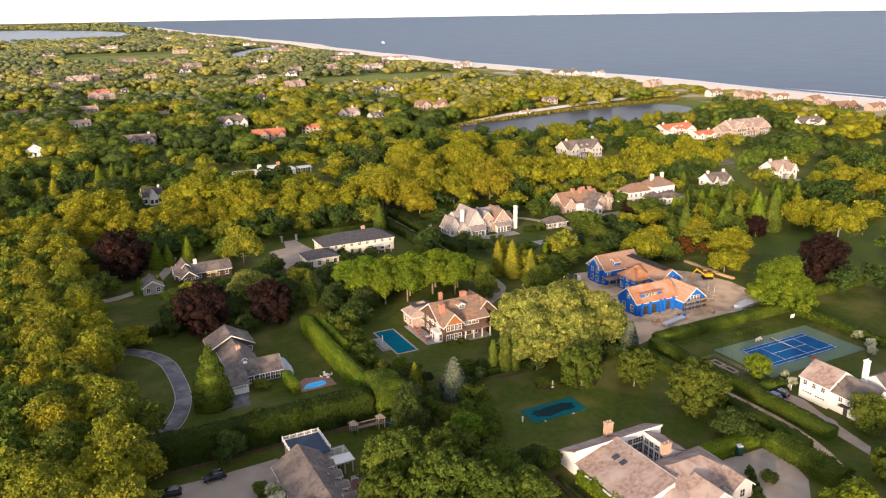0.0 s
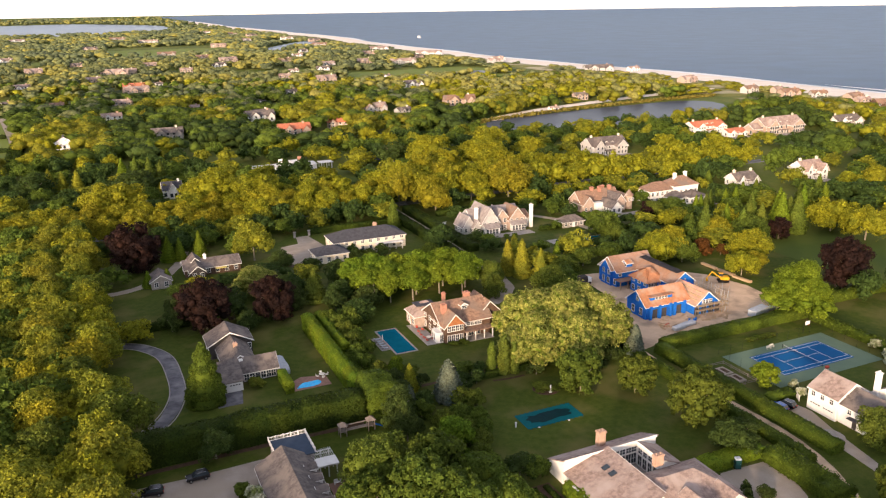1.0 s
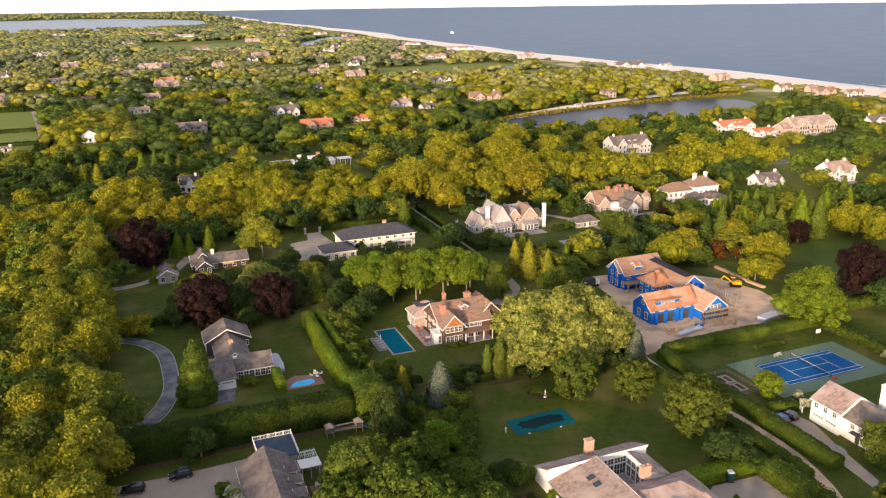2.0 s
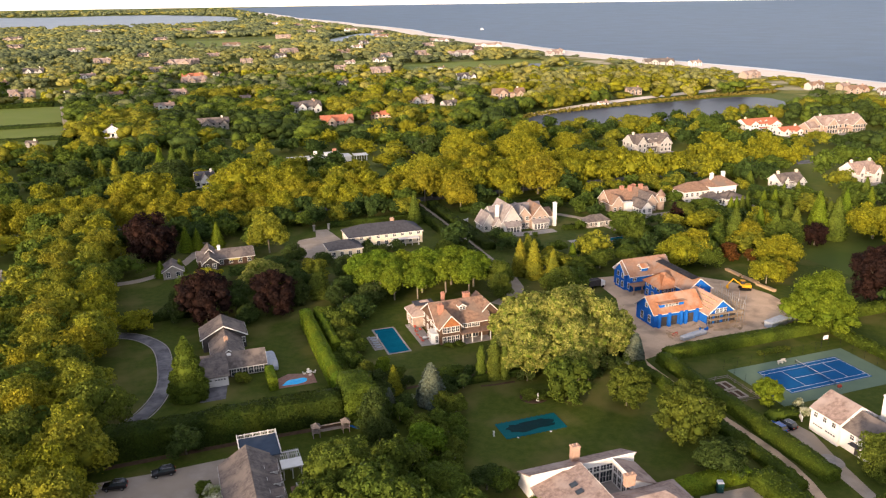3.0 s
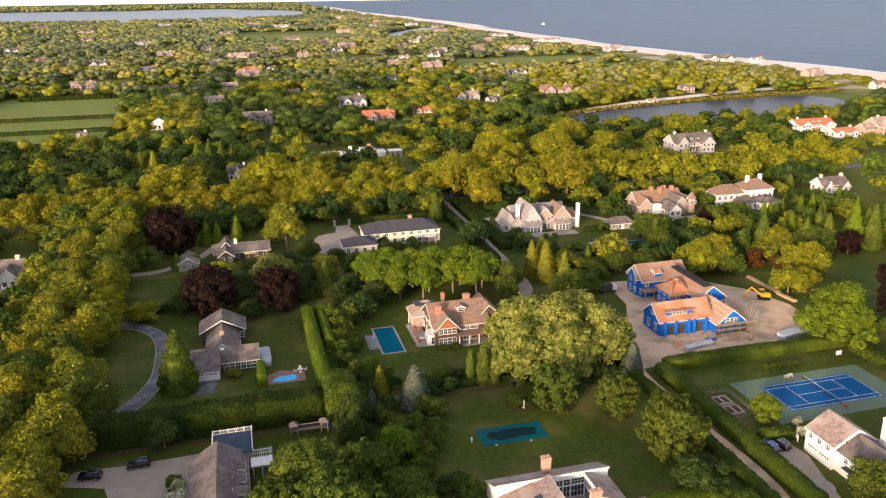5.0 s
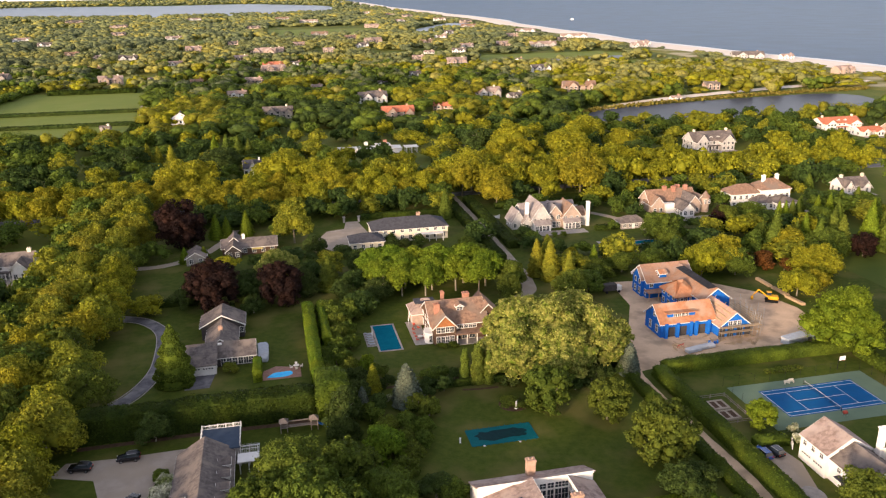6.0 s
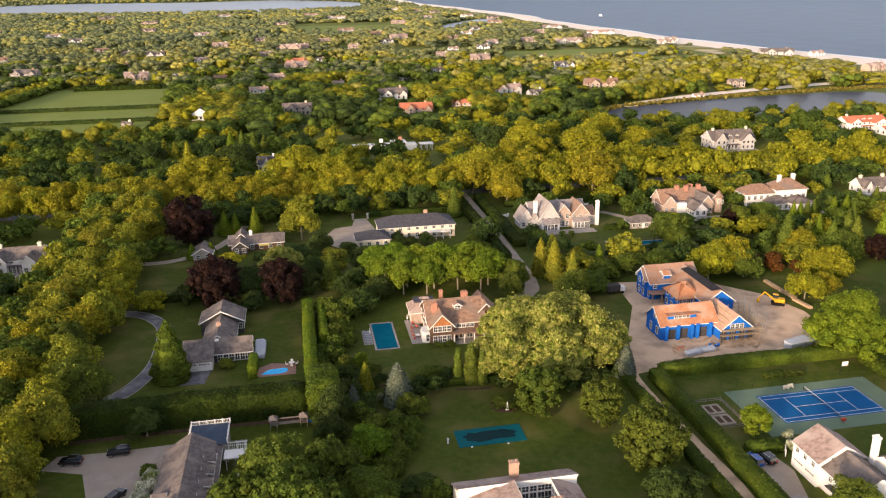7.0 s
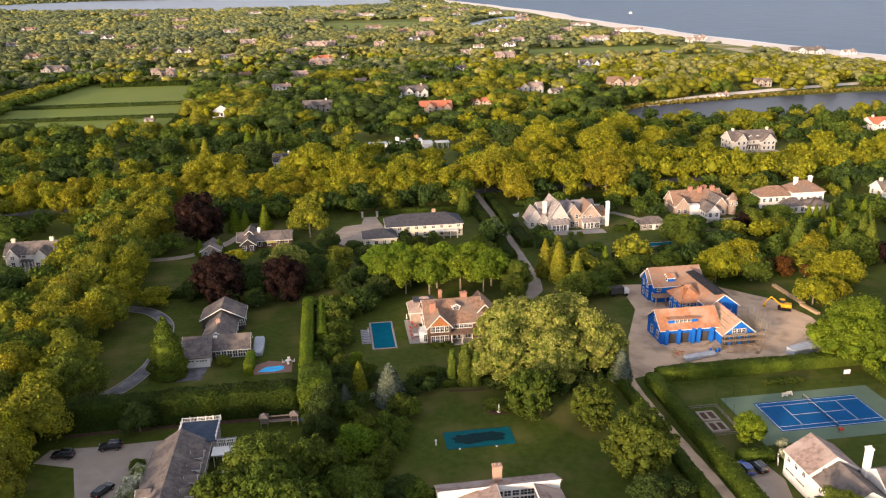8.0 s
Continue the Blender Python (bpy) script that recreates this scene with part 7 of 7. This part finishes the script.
for x, y, a in ((82.4, 181, 90), (82.4, 183, 90), (84.3, 181.6, -90), (84.3, 183.4, -90), (82.6, 187.6, 40), (84.2, 188.6, 120), (83.2, 190.5, 0), (82.3, 185.2, 90)):
    chair(x, y, 0.12, a, "red", "terrace chair with brick-red cushions", "terrace chairs")
table(83.4, 182.3, 0.12, 0.7, "white", "round white terrace table")
table(83.3, 189.0, 0.12, 0.6, "old_wood", "round wooden terrace table")
parasol(82.0, 192.5, 0.12, "white", "closed white parasol on the terrace", False)
table(50.0, 173.0, 0.1, 0.75, "white", "round white table beside the small pool")
for k in range(4):
    chair(50.0 + 1.2 * math.cos(k * 1.57), 173.0 + 1.2 * math.sin(k * 1.57), 0.1, 90 * k - 90, "white", "white chair round the pool table", "pool chairs")
tr = thing("trampoline", 71.8, 205.5, 0, "round black trampoline with net under the trees", "trampoline")
bm = bmesh.new()
tube(bm, (0, 0, 0.75), (0, 0, 0.85), 1.9, 1.9, 20)
part("mat", bm, "net", tr)
for k in range(8):
    bm = bmesh.new()
    a = k * math.pi / 4
    tube(bm, (1.95 * math.cos(a), 1.95 * math.sin(a), 0), (1.95 * math.cos(a), 1.95 * math.sin(a), 2.6), 0.04)
    part("pole", bm, "metal", tr)
ca = thing("spa_cover", 41.9, 183, 0, "pale grey sheeted spa enclosure beside the house", "spa")
bm = bmesh.new()
prism(bm, [(-1.3, -5), (1.3, -5), (1.5, -2), (1.5, 4), (1.0, 5), (-1.3, 5)], 0, 1.3)
part("body", bm, "tarp", ca, "", 0.25)
pt = slab("brick_patio", [(38, 118), (43, 118), (43, 127), (38, 127)], 0, 0.09, "brick_paving", "brick patio behind the roof deck house", "patio")
table(40.6, 122.5, 0.09, 0.8, "wall_dark", "dark round table on the brick patio")
for k in range(5):
    chair(40.6 + 1.3 * math.cos(k * 1.26), 122.5 + 1.3 * math.sin(k * 1.26), 0.09, 72 * k - 90, "wall_dark", "dark chair round the patio table", "patio chairs")
bn = thing("garden_bench", 39.8, 126.3, 0.09, "white garden bench on the brick patio", "bench")
box_part(bn, "seat", -0.8, 0.8, -0.25, 0.25, 0.42, 0.5, "white")
box_part(bn, "backrest", -0.8, 0.8, 0.2, 0.27, 0.5, 1.0, "white")
for s in (-0.7, 0.7):
    box_part(bn, "leg", s - 0.05, s + 0.05, -0.22, 0.22, 0, 0.42, "white")

# play set
ps = thing("play_set", 49.5, 143.3, 0, "weathered timber play set with two towers and a swing beam", "play set")
for x in (-3.4, 3.0):
    posts(ps, (x - 0.7, x + 0.7), (-0.7, 0.7), 0, 2.5, 0.07, "old_wood")
    box_part(ps, "platform", x - 0.8, x + 0.8, -0.8, 0.8, 1.2, 1.32, "old_wood")
    bm = bmesh.new()
    hull(bm, [(x - 1, -1, 2.5), (x + 1, -1, 2.5), (x + 1, 1, 2.5), (x - 1, 1, 2.5), (x, 0, 3.4)], [(0, 1, 4), (1, 2, 4), (2, 3, 4), (3, 0, 4), (3, 2, 1, 0)])
    part("tower_roof", bm, "old_wood", ps)
box_part(ps, "beam", -2.7, 2.3, -0.1, 0.1, 2.3, 2.5, "old_wood")
box_part(ps, "bridge", -2.6, 2.2, -0.5, 0.5, 1.2, 1.3, "old_wood")
bm = bmesh.new()
hull(bm, [(3.8, -0.4, 1.3), (3.8, 0.4, 1.3), (6.0, 0.4, 0.1), (6.0, -0.4, 0.1), (3.8, -0.4, 1.2), (3.8, 0.4, 1.2), (6.0, 0.4, 0.0), (6.0, -0.4, 0.0)], [(0, 1, 2, 3), (7, 6, 5, 4), (0, 3, 7, 4), (1, 5, 6, 2), (0, 4, 5, 1), (3, 2, 6, 7)])
part("slide", bm, "blue", ps, "blue plastic slide")


# ---- cars, machine, building site ----
def car(x, y, rz, paint, label, suv=True):
    c = thing("car", x, y, 0.08, label, "car", "parked cars", rz)
    hh = 1.7 if suv else 1.45
    bm = bmesh.new()
    side = [(-2.25, 0.35), (2.2, 0.35), (2.3, 0.75), (2.1, 0.95), (1.1, 1.05), (-2.2, 1.08), (-2.3, 0.7)]
    v0 = [bm.verts.new((a, -0.92, b)) for a, b in side]
    v1 = [bm.verts.new((a, 0.92, b)) for a, b in side]
    bm.faces.new(v0)
    bm.faces.new(v1[::-1])
    for i in range(len(side)):
        bm.faces.new((v0[i - 1], v0[i], v1[i], v1[i - 1]))
    part("body", bm, paint, c, "", 0.06)
    bm = bmesh.new()
    hull(bm, [(-2.15, -0.85, 1.06), (1.05, -0.85, 1.04), (0.35, -0.68, hh - 0.06), (-1.85, -0.68, hh - 0.06), (-2.15, 0.85, 1.06), (1.05, 0.85, 1.04), (0.35, 0.68, hh - 0.06), (-1.85, 0.68, hh - 0.06)], [(0, 1, 2, 3), (7, 6, 5, 4), (1, 5, 6, 2), (0, 3, 7, 4), (3, 2, 6, 7)])
    part("glazing", bm, "glass", c)
    box_part(c, "car_roof", -1.8, 0.3, -0.68, 0.68, hh - 0.08, hh, paint, 0.03)
    for a in (-0.71, 0.71):
        box_part(c, "roof_rail", -1.6, 0.1, a - 0.03, a + 0.03, hh - 0.02, hh + 0.05, "metal")
    for a in (-1.4, 1.4):
        for b in (-0.9, 0.9):
            bm = bmesh.new()
            tube(bm, (a, b - 0.12, 0.34), (a, b + 0.12, 0.34), 0.34, 0.34, 14)
            wh = part("wheel", bm, "rubber", c)
            bm = bmesh.new()
            tube(bm, (a, b - 0.13, 0.34), (a, b + 0.13, 0.34), 0.2, 0.2, 10)
            part("rim", bm, "metal", wh)
    for b in (-0.65, 0.65):
        box_part(c, "headlight", 2.12, 2.26, b - 0.2, b + 0.2, 0.74, 0.90, "white")
        box_part(c, "tail_light", -2.31, -2.2, b - 0.18, b + 0.18, 0.78, 0.98, "red")


car(15.2, 139.9, 181, "black_paint", "black estate car on the gravel forecourt")
car(6.4, 138.3, 170, "black_paint", "black pickup-like car parked on gravel")
car(141.6, 111.2, 100, "black_paint", "black car parked before the white house")
car(138.9, 111.0, 95, "blue_paint", "dark blue car parked beside a hedge")
car(17.5, 124.5, 60, "black_paint", "small dark car beside the flowering border", False)
tk = thing("truck", 146.8, 201.0, 0.07, "dark box truck at the edge of the building site", "truck")
box_part(tk, "box", -2.6, 1.6, -1.1, 1.1, 0.8, 2.8, "wall_dark", 0.05)
box_part(tk, "cab", 1.7, 3.3, -1.0, 1.0, 0.6, 2.2, "white", 0.15)
box_part(tk, "windscreen", 3.26, 3.34, -0.85, 0.85, 1.4, 2.0, "glass")
for a in (-1.6, 2.4):
    for b in (-0.95, 0.95):
        bm = bmesh.new()
        tube(bm, (a, b - 0.15, 0.42), (a, b + 0.15, 0.42), 0.42, 0.42, 14)
        part("wheel", bm, "rubber", tk)
ex = thing("excavator", 189.5, 182, 0.07, "yellow excavator standing on bare dirt", "excavator", "", 150)
for b in (-1.0, 1.0):
    bm = bmesh.new()
    prism(bm, [(-1.8, b - 0.25), (1.8, b - 0.25), (1.8, b + 0.25), (-1.8, b + 0.25)], 0.0, 0.75)
    part("track", bm, "rubber", ex, "", 0.15)
box_part(ex, "house_body", -1.8, 1.0, -1.1, 1.1, 0.9, 1.9, "yellow", 0.12)
box_part(ex, "cab", 0.1, 1.4, -1.1, 0.1, 0.9, 2.8, "glass", 0.08)
box_part(ex, "cab_roof", 0.0, 1.5, -1.15, 0.15, 2.8, 2.92, "yellow", 0.03)
for nm, a, b, r in (("boom", (1.0, 0.4, 1.5), (3.8, 0.4, 3.6), 0.26), ("arm", (3.8, 0.4, 3.6), (5.4, 0.4, 1.4), 0.2)):
    bm = bmesh.new()
    tube(bm, a, b, r, r * 0.75, 6)
    part(nm, bm, "yellow", ex)
box_part(ex, "bucket", 5.0, 5.8, 0.0, 0.8, 0.3, 1.4, "yellow", 0.15)
for k, (a, b) in enumerate(((196.4, 196), (196.6, 188), (196.4, 180.5))):
    l = thing("lumber_stack", a, b, 0, "long stack of fresh tan timber by the hedge", "lumber", "lumber stacks", 90 + 3 * k)
    for i in range(4):
        for j in range(3):
            box_part(l, "plank", -3.6 + 0.2 * (i % 2), 3.6, -0.6 + 0.3 * i, -0.34 + 0.3 * i, 0.05 + 0.24 * j, 0.27 + 0.24 * j, "wood")
for x, y, rz, n in ((150, 157.2, 12, 4), (154.5, 158.3, 8, 3), (179, 156.4, 0, 5), (184, 156.8, -4, 4)):
    l = thing("sheeted_pile", x, y, 0.07, "building material under pale grey sheeting", "material pile", "sheeted piles", rz)
    bm = bmesh.new()
    prism(bm, [(-2.2, -0.9), (2.2, -0.9), (2.3, 0), (2.2, 0.9), (-2.2, 0.9), (-2.3, 0)], 0, 0.5 + 0.15 * n)
    part("sheet", bm, "tarp", l, "", 0.18)
    box_part(l, "pallet", -2.3, 2.3, -0.95, 0.95, 0.0, 0.12, "wood")
rng = random.Random(9)
for k in range(34):
    x, y = rng.uniform(146, 178), rng.uniform(158.5, 165.5)
    l = thing("timber_offcut", x, y, 0.07, "loose offcut boards lying on the dirt", "timber", "timber offcuts", rng.uniform(0, 180))
    for j in range(rng.randint(1, 3)):
        box_part(l, "board", -rng.uniform(0.6, 1.8), rng.uniform(0.6, 1.8), -0.2 + 0.22 * j, -0.02 + 0.22 * j, 0, 0.06 + 0.05 * j, "wood")
for k in range(10):
    x, y = rng.uniform(161, 177), rng.uniform(157.5, 162.5)
    l = thing("pallet", x, y, 0.07, "timber pallet with boards on the dirt", "pallet", "pallets", rng.uniform(0, 90))
    for j in range(5):
        box_part(l, "slat", -0.6, 0.6, -0.5 + 0.22 * j, -0.38 + 0.22 * j, 0.1, 0.13, "wood")
    for a in (-0.55, 0, 0.55):
        box_part(l, "bearer", a - 0.05, a + 0.05, -0.5, 0.5, 0, 0.1, "wood")
for x, y in ((157.5, 159.6), (158.6, 160.1), (156.4, 160.3)):
    l = thing("barrel", x, y, 0.07, "blue plastic barrel on the building site", "barrel", "barrels")
    bm = bmesh.new()
    for a, b, c, d in ((0, 0.3, 0.27, 0.31), (0.3, 0.6, 0.31, 0.31), (0.6, 0.9, 0.31, 0.27)):
        tube(bm, (0, 0, a), (0, 0, b), c, d, 12)
    part("body", bm, "blue", l)
sw = thing("sawhorse", 148, 160, 0.07, "reddish sawhorse frame on the dirt", "sawhorse", "", 20)
for a in (-0.9, 0.9):
    for b in (-0.35, 0.35):
        bm = bmesh.new()
        tube(bm, (a, b, 0), (a * 0.85, b * 0.2, 0.85), 0.05)
        part("leg", bm, "red", sw)
box_part(sw, "beam", -1.1, 1.1, -0.07, 0.07, 0.82, 0.95, "red")
b = thing("portable_toilet", 113.2, 97.0, 0.08, "teal portable toilet cabin with pale roof on gravel", "toilet cabin", "", -20)
box_part(b, "body", -0.58, 0.58, -0.58, 0.58, 0.12, 2.05, "bin_green", 0.04)
box_part(b, "skid", -0.62, 0.62, -0.55, 0.55, 0.0, 0.12, "rubber")
box_part(b, "door", -0.38, 0.38, -0.63, -0.585, 0.2, 1.95, "bin_green", 0.01)
box_part(b, "door_latch", 0.26, 0.32, -0.66, -0.63, 1.0, 1.15, "metal")
bm = bmesh.new()
hull(bm, [(-0.62, -0.62, 2.05), (0.62, -0.62, 2.05), (0.62, 0.62, 2.05), (-0.62, 0.62, 2.05), (-0.45, -0.45, 2.32), (0.45, -0.45, 2.32), (0.45, 0.45, 2.32), (-0.45, 0.45, 2.32)], [(3, 2, 1, 0), (4, 5, 6, 7), (0, 1, 5, 4), (1, 2, 6, 5), (2, 3, 7, 6), (3, 0, 4, 7)])
part("roof", bm, "tarp", b)
for x, y in ((136.6, 114.6), (146.6, 112.4)):
    g = thing("garden_gate", x, y, 0.05, "white painted gate panel beside the hedge", "gate", "white gates", 60)
    box_part(g, "panel", -0.9, 0.9, -0.04, 0.04, 0.1, 1.4, "white", 0.01)
    for a in (-0.95, 0.95):
        box_part(g, "post", a - 0.08, a + 0.08, -0.08, 0.08, 0, 1.55, "white")
# ship far out at sea
bt = thing("boat", 905, 2150, rise(905, 2150) + 0.4, "small white boat far out on the sea", "boat")
bm = bmesh.new()
hull(bm, [(-2.5, -9, 0), (2.5, -9, 0), (0, 10, 0), (-3, -9.5, 3), (3, -9.5, 3), (0, 12, 3.4)], [(0, 2, 1), (3, 4, 5), (0, 1, 4, 3), (1, 2, 5, 4), (2, 0, 3, 5)])
part("hull", bm, "white", bt)
box_part(bt, "cabin", -2, 2, -6, 2, 3, 5.6, "white", 0.2)

# scaffold round the unfinished gable of the blue house
sc = thing("scaffolding", 172.5, 171, 0.05, "steel and timber scaffolding beside the unfinished gable", "scaffolding")
for x in (-1.4, 0.2, 1.8):
    for y in (-7, -4.2, -1.4, 1.4, 4.2):
        bm = bmesh.new()
        tube(bm, (x, y, 0), (x, y, 5.4 + 0.9 * ((x * 7 + y * 3) % 2)), 0.05)
        part("pole", bm, "metal", sc)
for z in (1.9, 3.7):
    for x in (-1.3, -0.4, 0.5, 1.4):
        box_part(sc, "board", x - 0.2, x + 0.2, -7.4, 4.6, z, z + 0.06, "wood")
for z in (2.9, 4.7):
    for x in (-1.4, 1.8):
        bm = bmesh.new()
        tube(bm, (x, -7.2, z), (x, 4.4, z), 0.04)
        part("rail", bm, "wood", sc)
for y in (-7, -1.4):
    bm = bmesh.new()
    tube(bm, (1.8, y, 0.2), (1.8, y + 2.8, 3.6), 0.04)
    part("brace", bm, "metal", sc)
ct = thing("site_container", 178.2, 155.6, 0.05, "low pale grey sheeted container on the dirt", "container", "", 14)
box_part(ct, "body", -3.6, 3.6, -1.3, 1.3, 0.15, 1.9, "tarp", 0.06)
box_part(ct, "lid", -3.7, 3.7, -1.4, 1.4, 1.9, 2.02, "tarp", 0.03)
for a in (-3.0, 3.0):
    box_part(ct, "skid", a - 0.15, a + 0.15, -1.3, 1.3, 0, 0.15, "old_wood")

# pool house between the mansions
h = thing("pool_house", 183.5, 261.5, 0, "low pool house with grey-brown cedar roof beside the gardens", "pool house")
block(h, -5.0, 5.0, 0, 5.5, 2.7, 4.6, "x", "shingle_grey", "cedar_grey", True, "sw", 2.2, over=0.5)
box_part(h, "door", -0.6, 0.6, -0.08, -0.01, 0.05, 2.15, "white")
pb = thing("parasol", 222, 262, 0.05, "open white garden parasol on the terrace", "parasol", "terrace parasols")
bm = bmesh.new()
tube(bm, (0, 0, 0), (0, 0, 2.7), 0.04)
part("pole", bm, "wood", pb)
bm = bmesh.new()
tube(bm, (0, 0, 2.2), (0, 0, 2.8), 1.7, 0.05, 8)
part("canopy", bm, "white", pb)
copy_thing(pb, pose(226.5, 260.0, 0.05))
